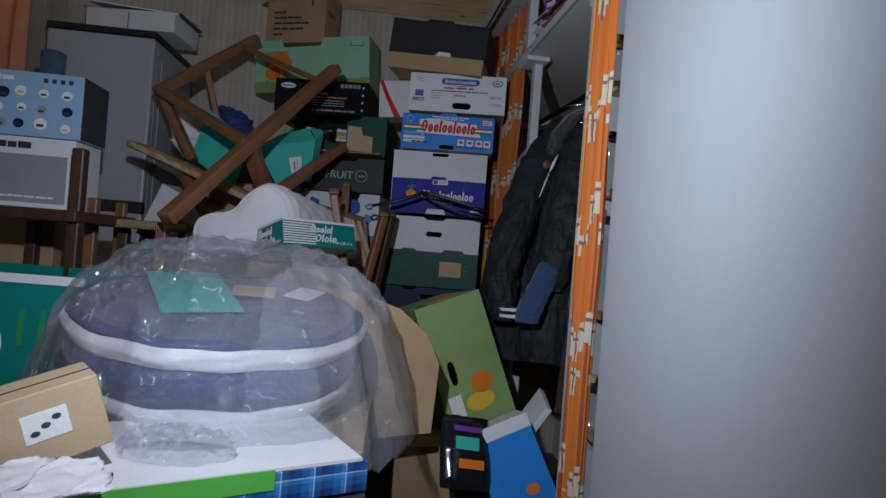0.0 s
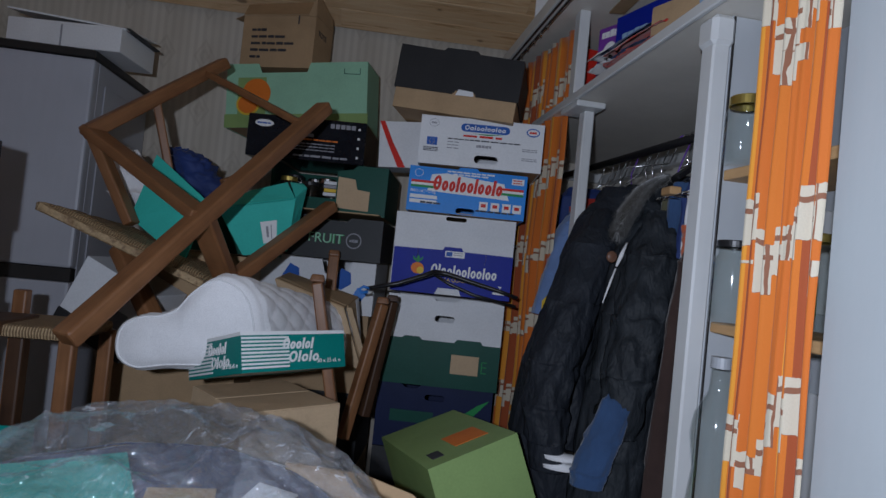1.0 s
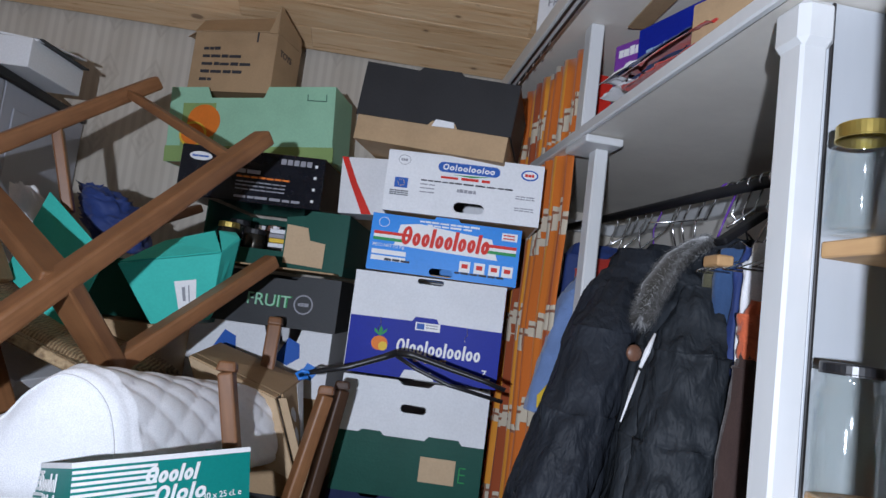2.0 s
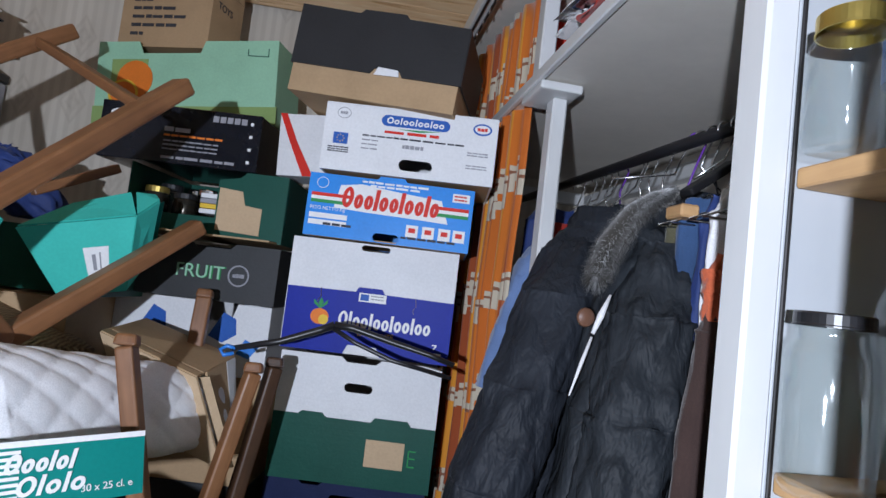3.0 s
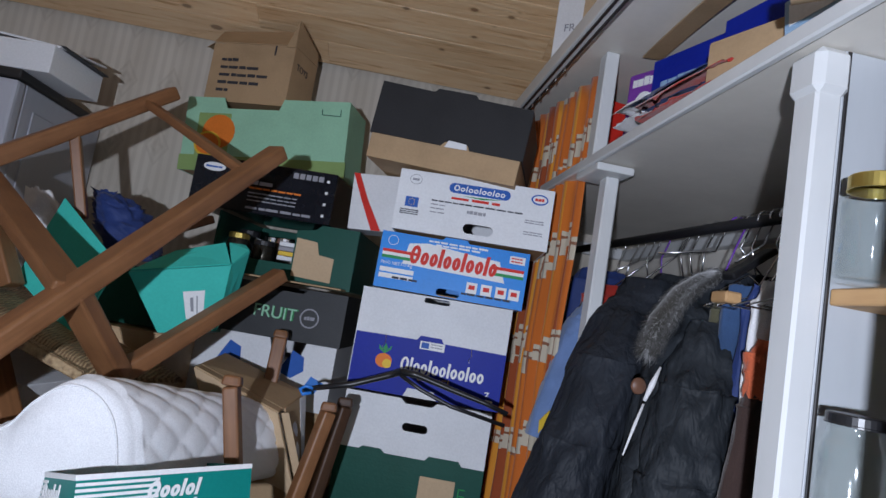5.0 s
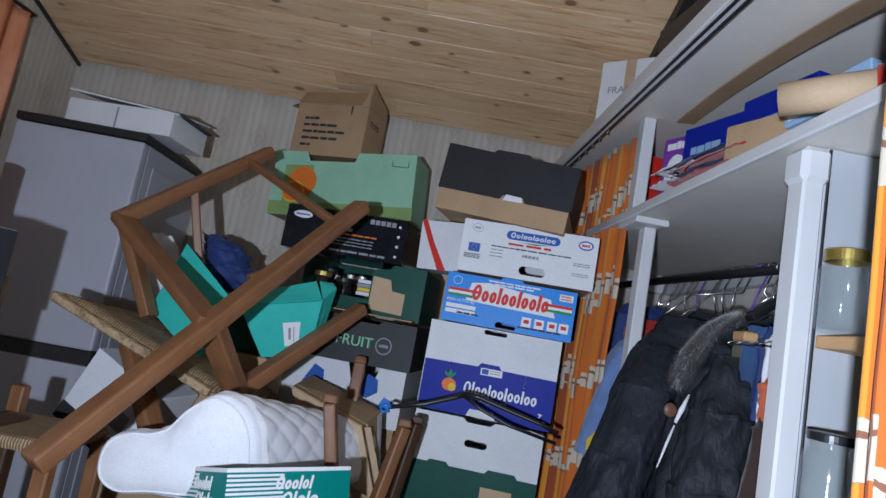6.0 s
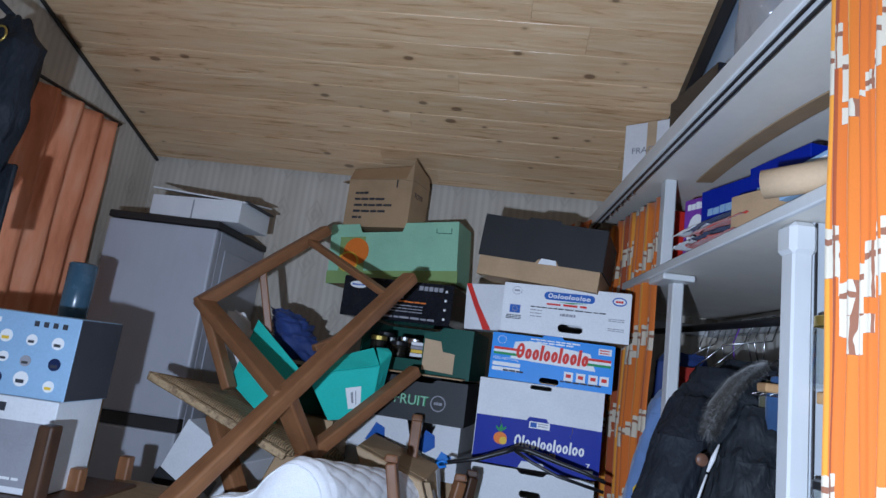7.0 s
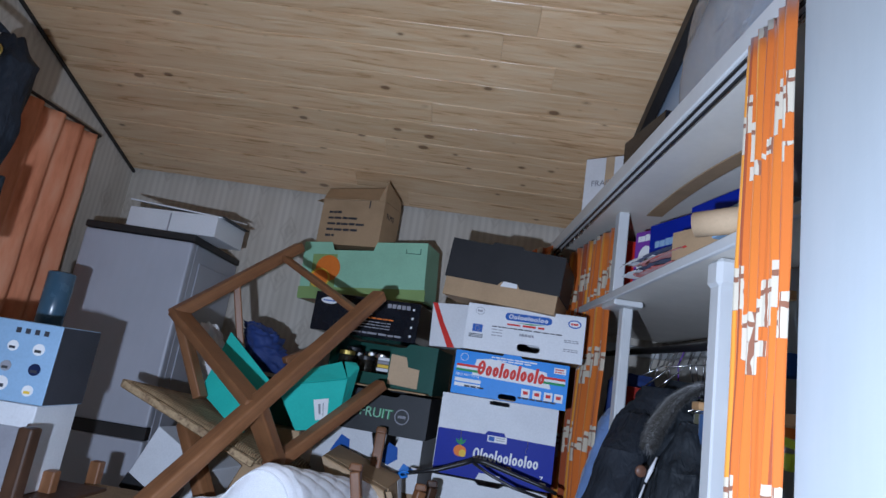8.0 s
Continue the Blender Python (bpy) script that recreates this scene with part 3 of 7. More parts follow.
def ceil_z(y):
    return ZEND + SLOPE * (YB - y)


solid("floor", box(XL - 0.1, YF - 0.1, -0.1, XR + 0.1, YB + 0.1, 0.0), FLOOR_MAT, "worn brown floor boards, mostly hidden by clutter", "floor", "structure")
solid("wall_end", box(XL - 0.1, YB, 0, XR + 0.1, YB + 0.1, ceil_z(YB) + 0.02), WALLPAPER, "end wall with faded beige striped wallpaper", "wall", "structure")


def prism_wall(x0, x1, y0, y1, z0):
    bm = bmesh.new()
    vs = [bm.verts.new(p) for p in ((x0, y0, z0), (x1, y0, z0), (x1, y1, z0), (x0, y1, z0), (x0, y0, ceil_z(y0)), (x1, y0, ceil_z(y0)), (x1, y1, ceil_z(y1)), (x0, y1, ceil_z(y1)))]
    for f in ((0, 1, 2, 3), (4, 5, 6, 7), (0, 1, 5, 4), (1, 2, 6, 5), (2, 3, 7, 6), (3, 0, 4, 7)):
        bm.faces.new([vs[k] for k in f])
    return bm


solid("wall_left", prism_wall(XL - 0.1, XL, YF, YB, 0), WALLPAPER, "side wall with faded beige striped wallpaper", "wall", "structure")
solid("wall_rear", box(XL - 0.1, YF - 0.1, 0, XR, YF, ceil_z(YF)), WALLPAPER, "plain papered wall closing the room", "wall", "structure")
solid("wall_alcove", prism_wall(XR - 0.02, XR + 0.08, 1.19, YB, 0), CREAM_PAINT, "cream wall behind the shelving", "wall", "structure")
solid("wall_white", prism_wall(0.632, XR + 0.08, YF, 1.195, 0), WALL_PAINT, "smooth pale grey-blue partition beside the curtain", "wall", "structure")

# ceiling of tongue and groove boards that run across the room, one mesh
bm = bmesh.new()
rnd = random.Random(4)
along = math.sqrt(1 + SLOPE ** 2)
yy = YB - 0.02
while yy > YF:
    wdt = 0.122 / along
    x = XL
    while x < 0.76:
        L = rnd.uniform(1.1, 2.6)
        x2 = min(x + L, 0.76)
        drop = rnd.uniform(0, 0.0012)
        ya, yb_ = yy - wdt + 0.0008, yy
        rows_ = []
        for inset, up in ((0.0022, 0.0), (0.0006, 0.0013), (0.0006, 0.018)):
            rows_.append([bm.verts.new((a, b, ceil_z(b) - drop + up)) for a, b in ((x + inset * 0.3, ya + inset), (x2 - inset * 0.3, ya + inset), (x2 - inset * 0.3, yb_ - inset), (x + inset * 0.3, yb_ - inset))])
        bm.faces.new(rows_[0])
        for v0, v1 in zip(rows_, rows_[1:]):
            for k in range(4):
                bm.faces.new((v0[k], v0[(k + 1) % 4], v1[(k + 1) % 4], v1[k]))
        bm.faces.new(rows_[2][::-1])
        x = x2
    yy -= wdt
solid("ceiling", bm, PINE, "sloping ceiling of varnished knotty pine boards", "ceiling", "structure")
bm = bmesh.new()
vs = [bm.verts.new((x, y, ceil_z(y) + dz)) for dz in (0.02, 0.08) for x, y in ((XL - 0.1, YF - 0.1), (XR + 0.1, YF - 0.1), (XR + 0.1, YB + 0.1), (XL - 0.1, YB + 0.1))]
for f in ((0, 1, 2, 3), (4, 5, 6, 7), (0, 1, 5, 4), (1, 2, 6, 5), (2, 3, 7, 6), (3, 0, 4, 7)):
    bm.faces.new([vs[k] for k in f])
solid("roof_deck", bm, DARK_TRIM, "dark roof deck above the pine boards", "roof", "structure")

# thin dark battens in the angles of the ceiling
bm = bmesh.new()
beam(bm, (XL + 0.006, YF, ceil_z(YF) - 0.008), (XL + 0.006, YB, ceil_z(YB) - 0.008), 0.012, 0.012, bevel=0.001)
solid("trim_left", bm, DARK_TRIM, "thin dark batten between wall and ceiling", "trim", "structure")
bm = bmesh.new()
beam(bm, (0.765, YF, ceil_z(YF) - 0.02), (0.765, YB, ceil_z(YB) - 0.02), 0.035, 0.06, bevel=0.002)
solid("trim_dark", bm, DARK_TRIM, "dark beam edging the pine ceiling above the shelves", "trim", "structure")
bm = bmesh.new()
vs = [bm.verts.new(p) for x in (0.80, 0.83) for p in ((x, 1.0, 2.22), (x, YB, 2.22), (x, YB, ceil_z(YB) + 0.01), (x, 1.0, ceil_z(1.0) + 0.01))]
for f in ((0, 1, 2, 3), (4, 5, 6, 7), (0, 1, 5, 4), (1, 2, 6, 5), (2, 3, 7, 6), (3, 0, 4, 7)):
    bm.faces.new([vs[k] for k in f])
solid("wall_gable", bm, BLUE_WALL, "pale blue panel above the shelving", "wall", "structure")

# ---- built-in shelving along one side ----
SKEW = Matrix.Translation((0.64, 2.4, 0)) @ pose(0, 0, 0, 0, 0, 3.2) @ Matrix.Translation((-0.64, -2.4, 0))
unit = thing("shelving_unit", SKEW, "built-in white painted shelving with hanging rail", "shelving")
part("top_board", box(0.60, 1.205, 2.196, 1.22, YB - 0.01, 2.214, 0.002), CREAM_PAINT, unit)
part("shelf_board", box(0.655, 1.205, 1.882, 1.22, YB - 0.01, 1.90, 0.002), CREAM_PAINT, unit)
part("shelf_edge", box(0.640, 1.205, 1.878, 0.654, YB - 0.01, 1.904, 0.003), WHITE_PAINT, unit)
postA = part("post", box(0.690, 2.33, 0.0, 0.723, 2.375, 1.862, 0.004), WHITE_PAINT, unit)
part("post_cap", box(0.645, 2.285, 1.860, 0.738, 2.425, 1.879, 0.006, 2), WHITE_PAINT, postA)
part("post", box(0.665, 2.38, 1.905, 0.70, 2.425, 2.195, 0.003), WHITE_PAINT, unit)
bm = box(0.664, 1.630, 0.0, 0.700, 1.672, 1.84, 0.004)
add_box(bm, 0.657, 1.622, 1.815, 0.707, 1.680, 1.877, 0.010)
postB = part("post", bm, WHITE_PAINT, unit)
part("divider_panel", box(0.701, 1.634, 0.0, 1.22, 1.656, 1.88, 0.001), PANEL_GREY, unit)
# dark strip in place of the post's narrow shadow on the panel
part("divider_shade_strip", box(0.703, 1.6305, 0.0, 0.708, 1.6338, 1.878, 0.001), DARK_TRIM, unit)
for z in (0.25, 0.62, 0.95, 1.287, 1.578):
    part("jar_shelf", box(0.709, 1.21, z - 0.02, 0.915, 1.632, z, 0.002), SHELF_WOOD, unit, "raw pine shelf board")
part("jar_back", box(0.92, 1.21, 0.0, 0.93, 1.632, 1.88), PANEL_GREY, unit)
for z in (0.30, 0.97, 1.32):
    part("panel_moulding", box(0.912, 1.22, z, 0.9195, 1.61, z + 0.20, 0.002), WHITE_PAINT, unit)
part("alcove_back", box(1.21, 1.68, 0.0, 1.22, YB - 0.01, 1.88), CREAM_PAINT, unit)
part("rear_rail", box(1.17, 1.68, 1.80, 1.209, YB - 0.02, 1.845, 0.003), WHITE_PAINT, unit)
part("end_batten", box(0.80, YB - 0.055, 1.80, 1.16, YB - 0.012, 1.845, 0.003), WHITE_PAINT, unit)
rod = part("hanging_rod", tube(bmesh.new(), [(0.94, 1.667, 1.755), (0.91, YB - 0.012, 1.79)], 0.0125, 14), GREY_PLASTIC, unit, "dark metal hanging rod", True)
rod.data.materials[0] = BLACK_PLASTIC

rail = thing("curtain_rail", SKEW, "white double-track curtain rail along the top board", "curtain rail")
part("rail_body", box(0.560, 1.205, 2.170, 0.598, 3.10, 2.216, 0.003), WHITE_PAINT, rail)
for x in (0.568, 0.586):
    part("track", box(x, 1.205, 2.1655, x + 0.006, 3.09, 2.1695), DARK_TRIM, rail)


# ---- curtains ----
def curtain(name, p0, p1, z0, z1, folds, amp, width, label, flare=0.0, seed=1, swing=0.0):
    """A gathered curtain between two points of its track; width: of the cloth laid flat."""
    rnd = random.Random(seed)
    p0, p1 = Vector((*p0, 0)), Vector((*p1, 0))
    d = p1 - p0
    nrm = Vector((-d.y, d.x, 0)).normalized()
    bm = bmesh.new()
    uvl = bm.loops.layers.uv.new("UVMap")
    nu, nv = folds * 14, 46
    ph = [rnd.uniform(-0.5, 0.5) for _ in range(folds + 2)]
    grid = []
    for j in range(nv + 1):
        v = j / nv
        row = []
        for i in range(nu + 1):
            u = i / nu
            f = u * folds
            k = int(f)
            a = amp * (0.55 + 0.45 * v) * (0.75 + 0.5 * ph[min(k, folds)]) * math.sin(2 * math.pi * f + 1.2 * math.sin(3.1 * v + ph[min(k, folds)] * 4))
            a += 0.006 * noise.noise(Vector((u * 5, v * 7, seed)))
            across = d * (u + 0.03 * math.sin(2 * math.pi * f * 2) / folds) * (1 + flare * v)
            p = p0 + across + nrm * (a + swing * v * v)
            row.append((bm.verts.new((p.x, p.y, z1 + (z0 - z1) * v)), u * width, (z1 - z0) * (1 - v)))
        grid.append(row)
    for j in range(nv):
        for i in range(nu):
            q = (grid[j][i], grid[j][i + 1], grid[j + 1][i + 1], grid[j + 1][i])
            fc = bm.faces.new([c[0] for c in q])
            for lp, c in zip(fc.loops, q):
                lp[uvl].uv = (c[1], c[2])
    me_ob = thing(name, pose(0, 0, 0), label, "curtain")
    ob = part("cloth", bm, CURTAIN, me_ob, smooth=True)
    sol = ob.modifiers.new("thickness", "SOLIDIFY")
    sol.thickness = 0.0015
    return me_ob


near_curtain = curtain("orange_curtain", (0.611, 1.183), (0.605, 1.318), 0.04, 2.155, 5, 0.016, 0.95, "orange and cream printed curtain drawn together beside the partition", 0.0, 3)
far_curtain = curtain("orange_curtain", (0.672, 2.44), (0.60, 2.93), 0.04, 2.155, 7, 0.024, 1.4, "orange and cream printed curtain drawn together beside the box stack", 0.0, 7)
for cur, ya, yb_ in ((near_curtain, 1.22, 1.31), (far_curtain, 2.46, 2.90)):
    for k in range(7):
        y = ya + (yb_ - ya) * k / 6
        bm = bmesh.new()
        xr = 0.580 + (2.4 - y) * 0.056 + 0.005
        pts = [(xr, y + 0.007 * math.cos(a), 2.158 + 0.007 * math.sin(a)) for a in [2 * math.pi * i / 10 for i in range(11)]]
        part("curtain_ring", tube(bm, pts, 0.0013, 6, False), CHROME, cur, "", True)

# loose end of the same cloth thrown over the corner of the top board
drape = thing("draped_cloth", pose(0, 0, 0), "orange flowered cloth bunched against the end wall", "cloth")
bm = bmesh.new()
uvl = bm.loops.layers.uv.new("UVMap")
rows = []
for j in range(25):
    v = j / 24
    row = []
    for i in range(25):
        u = i / 24
        x = 0.40 + 0.19 * u + 0.02 * math.sin(9 * v + 4 * u)
        z = 2.175 - 0.55 * v - 0.02 * math.cos(u * 6)
        y = 3.0 + 0.03 * math.sin(u * 17 + v * 3) + 0.02 * noise.noise(Vector((u * 4, v * 5, 2)))
        row.append((bm.verts.new((x, y, z)), u * 0.4, v * 0.6))
    rows.append(row)
for j in range(24):
    for i in range(24):
        q = (rows[j][i], rows[j][i + 1], rows[j + 1][i + 1], rows[j + 1][i])
        fc = bm.faces.new([c[0] for c in q])
        for lp, c in zip(fc.loops, q):
            lp[uvl].uv = (c[1], c[2])
ob = part("cloth", bm, CURTAIN, drape, smooth=True)
ob.modifiers.new("thickness", "SOLIDIFY").thickness = 0.002

# ---- stack of fruit boxes ----
RZ = -7.7
# white box with a green and blue mark
w, d = 0.402, 0.36
sec = crate("fruit_box", base_pose(0.204, 2.498, 1.668, w, d, RZ), w, d, 0.155, WHITE_CARD, "white fruit box with blue and green mark on a stack", hole=(0.02, 0.028, 0.078, 0.026), tab=(0.03, 0.085, 0.016), closed=True)
y = -d / 2
part("mark", sheet(stadium(0.01, 0.128, 0.16, 0.026), (), 0.0012, y - 0.0012), BLUE_INK, sec)
word_shape(sec, -0.058, 0.1205, 0.135, 0.016, y - 0.0013, WHITE_INK, "Ooloolooloo", 0.1, 0.2)
part("leaf_mark", sheet([(-0.03, 0.110), (0.02, 0.107), (0.07, 0.114), (0.02, 0.1115)], (), 0.0012, y - 0.0012), GREEN_INK, sec)
text_bars(sec, -0.06, 0.098, 0.13, 0.007, y, RED_INK, 3, 2)
text_bars(sec, -0.11, 0.086, 0.24, 0.004, y, DARK_INK, 11, 4)
for k, z in enumerate((0.076, 0.066, 0.056)):
    text_bars(sec, -0.11, z, 0.04, 0.003, y, GREY_INK, 2, 7 + k)
text_bars(sec, -0.015, 0.066, 0.05, 0.009, y, GREY_INK, 5, 14)
for k, z in enumerate((0.072, 0.066, 0.042, 0.036)):
    text_bars(sec, 0.135, z, 0.05, 0.003, y, GREY_INK, 4, 24 + k)
plate(sec, "flag_mark", -0.177, 0.062, -0.143, 0.088, y, BLUE_INK)
for k in range(8):
    a = 2 * math.pi * k / 8
    part("star_mark", sheet(ellipse(-0.16 + 0.008 * math.cos(a), 0.075 + 0.008 * math.sin(a), 0.0013, 0.0013, 6), (), 0.0006, y - 0.0019), YELLOW_INK, sec)
for z in (0.052, 0.047, 0.042):
    text_bars(sec, -0.187, z, 0.05, 0.003, y, DARK_INK, 5, int(z * 1000))
part("seal_mark", sheet(ellipse(-0.158, 0.135, 0.016, 0.013), [ellipse(-0.158, 0.135, 0.0148, 0.0118)], 0.001, y - 0.001), GREY_INK, sec)
text_bars(sec, -0.167, 0.132, 0.018, 0.006, y, GREY_INK, 3, 5)
part("round_mark", sheet(ellipse(0.165, 0.130, 0.022, 0.014), (), 0.0012, y - 0.0012), BLUE_INK, sec)
part("round_mark", sheet(ellipse(0.165, 0.130, 0.018, 0.010), (), 0.0006, y - 0.0018), WHITE_INK, sec)
text_bars(sec, 0.153, 0.126, 0.024, 0.008, y - 0.0018, RED_INK, 3, 6)

# sky-blue box
w, d = 0.39, 0.36
san = crate("fruit_box", base_pose(0.183, 2.532, 1.513, w, d, RZ, 0, 0.4), w, d, 0.148, BLUE_CARD, "sky-blue fruit box with red and white mark on a stack", hole=(0.0, 0.012, 0.062, 0.02), tab=(0.0, 0.07, 0.016))
y = -d / 2
for z, mt in ((0.094, RED_INK), (0.086, WHITE_INK), (0.078, GREEN_INK)):
    plate(san, "stripe", -0.186, z, -0.095, z + 0.008, y, mt)
    plate(san, "stripe", 0.105, z, 0.186, z + 0.008, y, mt)
part("mark_ground", sheet([(-0.13, 0.07), (-0.12, 0.124), (-0.07, 0.132), (0.03, 0.122), (0.12, 0.115), (0.14, 0.062), (0.08, 0.064), (-0.06, 0.067)], (), 0.001, y - 0.001), WHITE_INK, san)
word_shape(san, -0.115, 0.073, 0.232, 0.05, y - 0.001, RED_INK, "Ooolooloolo", 0.1, 0.19)
text_bars(san, -0.07, 0.137, 0.16, 0.005, y, WHITE_INK, 8, 31)
text_bars(san, -0.05, 0.129, 0.12, 0.005, y, WHITE_INK, 5, 32)
part("seal_mark", sheet(ellipse(-0.163, 0.126, 0.014, 0.013), [ellipse(-0.163, 0.126, 0.0128, 0.0118)], 0.001, y - 0.001), WHITE_INK, san)
lettering(san, "PESO NETTO Kg", -0.186, 0.062, 0.0115, y, WHITE_INK)
for z in (0.042, 0.026):
    plate(san, "label_field", -0.186, z, -0.096, z + 0.012, y, WHITE_INK)
text_bars(san, -0.15, 0.0265, 0.07, 0.006, y - 0.0012, DARK_INK, 3, 34)
for k, x in enumerate((0.045, 0.083, 0.121, 0.155)):
    plate(san, "label_field", x, 0.022, x + 0.028, 0.050, y, WHITE_INK)
    plate(san, "print", x + 0.006, 0.032, x + 0.022, 0.043, y - 0.0012, RED_INK, 0.0006)
text_bars(san, 0.035, 0.016, 0.13, 0.006, y - 0.002, DARK_INK, 6, 36)
plate(san, "label_field", 0.145, 0.116, 0.185, 0.136, y, WHITE_INK)
text_bars(san, 0.149, 0.128, 0.03, 0.004, y - 0.0012, RED_INK, 4, 37)
text_bars(san, 0.149, 0.120, 0.03, 0.004, y - 0.0012, RED_INK, 4, 38)

# white box in a deep blue sleeve
w, d = 0.405, 0.36
mad = crate("fruit_box", base_pose(0.158, 2.590, 1.243, w, d, RZ), w, d, 0.268, WHITE_CARD, "white fruit box in a deep blue sleeve on a stack", hole=(0.0, 0.257, 0.07, 0.014))
y = -d / 2 - 0.004
part("sleeve", sheet([(-0.2, 0.0), (-0.05, 0.0), (-0.04, 0.022), (0.03, 0.022), (0.04, 0.0), (0.203, 0.0), (0.203, 0.148), (0.035, 0.150), (0.028, 0.162), (-0.028, 0.162), (-0.036, 0.150), (-0.2, 0.148)], (), 0.0035, y), DEEP_BLUE, mad, "deep blue printed sleeve")
plate(mad, "label_field", -0.026, 0.128, 0.04, 0.149, y, WHITE_INK)
plate(mad, "flag_mark", -0.022, 0.131, -0.002, 0.146, y - 0.0012, BLUE_INK)
text_bars(mad, 0.003, 0.142, 0.032, 0.003, y - 0.0012, GREY_INK, 4, 41)
text_bars(mad, 0.003, 0.135, 0.032, 0.003, y - 0.0012, GREY_INK, 4, 42)
word_shape(mad, -0.07, 0.064, 0.225, 0.038, y, WHITE_INK, "Olooloolooloo", 0.05, 0.17)
part("fruit_mark", sheet(ellipse(-0.115, 0.082, 0.022, 0.019), (), 0.0012, y - 0.0012), ORANGE_INK, mad)
part("fruit_mark", sheet(ellipse(-0.105, 0.075, 0.012, 0.012), (), 0.0006, y - 0.0018), YELLOW_INK, mad)
for a in (-35, 0, 40):
    ca, sa = math.cos(radians(90 + a)), math.sin(radians(90 + a))
    part("leaf_mark", sheet([(-0.115, 0.1), (-0.115 + 0.018 * ca - 0.006 * sa, 0.1 + 0.014 * sa), (-0.115 + 0.028 * ca, 0.1 + 0.028 * sa), (-0.115 + 0.018 * ca + 0.006 * sa, 0.1 + 0.016 * sa)], (), 0.0012, y - 0.0012), GREEN_INK, mad)
lettering(mad, "LA QUALITÉ", -0.02, 0.046, 0.016, y, YELLOW_INK)
plate(mad, "label_field", 0.145, 0.018, 0.185, 0.026, y, WHITE_INK)
part("mark", sheet([(0.164, 0.034), (0.168, 0.034), (0.174, 0.046), (0.162, 0.046), (0.162, 0.043), (0.169, 0.043)], (), 0.0012, y - 0.0012), WHITE_INK, mad)
for x in (-0.12, 0.11):
    bm = tube(bmesh.new(), [(x, y - 0.001, 0.151), (x + 0.003, y - 0.002, 0.13), (x - 0.004, y - 0.002, 0.12), (x, y - 0.002, 0.112)], 0.0009, 6)
    part("wire_staple", bm, CHROME, mad)

# white box in a dark green sleeve
w, d = 0.40, 0.36
gre = crate("fruit_box", base_pose(0.160, 2.632, 0.925, w, d, RZ), w, d, 0.305, WHITE_CARD, "white fruit box in a dark green sleeve on a stack", hole=(0.0, 0.232, 0.07, 0.022), notch=(-0.05, 0.05, 0.012))
y = -d / 2 - 0.004
part("sleeve", sheet([(-0.2, 0.0), (0.2, 0.0), (0.2, 0.155), (0.14, 0.155), (0.13, 0.167), (0.05, 0.167), (0.04, 0.155), (-0.07, 0.155), (-0.08, 0.165), (-0.13, 0.165), (-0.14, 0.157), (-0.2, 0.157)], (), 0.0035, y), DARK_GREEN, gre, "dark green printed sleeve")
plate(gre, "paper_label", 0.035, 0.05, 0.13, 0.115, y, KRAFT_PALE)
bm = box(0.140, y - 0.0012, 0.06, 0.143, y, 0.10)
for z in (0.06, 0.08, 0.097):
    add_box(bm, 0.140, y - 0.0012, z, 0.158, y, z + 0.003)
part("mark", bm, GREEN_INK, gre)

# the boxes beneath, down to the floor
for k, (z, h, mt, lb) in enumerate(((0.70, 0.22, NAVY_CARD, "navy blue printed fruit box at the foot of a stack"), (0.46, 0.237, GREY_CARD, "charcoal fruit box at the foot of a stack"), (0.23, 0.227, KRAFT, "brown cardboard fruit box at the foot of a stack"), (0.0, 0.227, KRAFT, "brown cardboard fruit box on the floor"))):
    low = crate("fruit_box", base_pose(0.155, 2.655, z, 0.40, 0.36, RZ), 0.40, 0.36, h, mt, lb, hole=(0.0, h - 0.04, 0.07, 0.02), notch=(-0.12, -0.05, 0.012))
    if k == 0:
        plate(low, "mark", -0.15, 0.09, 0.0, 0.13, -0.18, DARK_GREEN)
        part("mark", sheet([(0.06, 0.1), (0.12, 0.11), (0.19, 0.19), (0.15, 0.17)], (), 0.0012, -0.1812), GREEN_INK, low)

# black lidded box on top, a kraft base showing under its lid
w, d = 0.41, 0.30
blk = thing("lidded_box", base_pose(0.098, 2.525, 1.832, w, d, -15.5, 0, 5.0), "black lidded carton with a kraft base on the box stack", "box")
part("base", box(-w / 2 + 0.004, -d / 2 + 0.004, 0, w / 2 - 0.004, d / 2 - 0.004, 0.15, 0.001), KRAFT, blk, "plain kraft base")
part("lid_front", sheet([(-w / 2, 0.065), (-0.01, 0.065), (0.0, 0.078), (0.06, 0.078), (0.068, 0.065), (w / 2, 0.065), (w / 2, 0.2), (0.06, 0.203), (0.05, 0.213), (-0.05, 0.213), (-0.06, 0.203), (-w / 2, 0.208)], (), 0.004, -d / 2 - 0.001), BLACK_CARD, blk)
part("lid_top", box(-w / 2, -d / 2 + 0.003, 0.196, w / 2, d / 2, 0.2), BLACK_CARD, blk)
for s in (-1, 1):
    part("lid_side", box(s * w / 2 - 0.002, -d / 2 + 0.003, 0.066, s * w / 2 + 0.002, d / 2, 0.196), BLACK_CARD, blk)
part("torn_tab", sheet([(0.002, 0.062), (0.062, 0.064), (0.058, 0.079), (0.01, 0.081)], (), 0.001, -d / 2 - 0.004), WHITE_CARD, blk, "torn white paper tab")

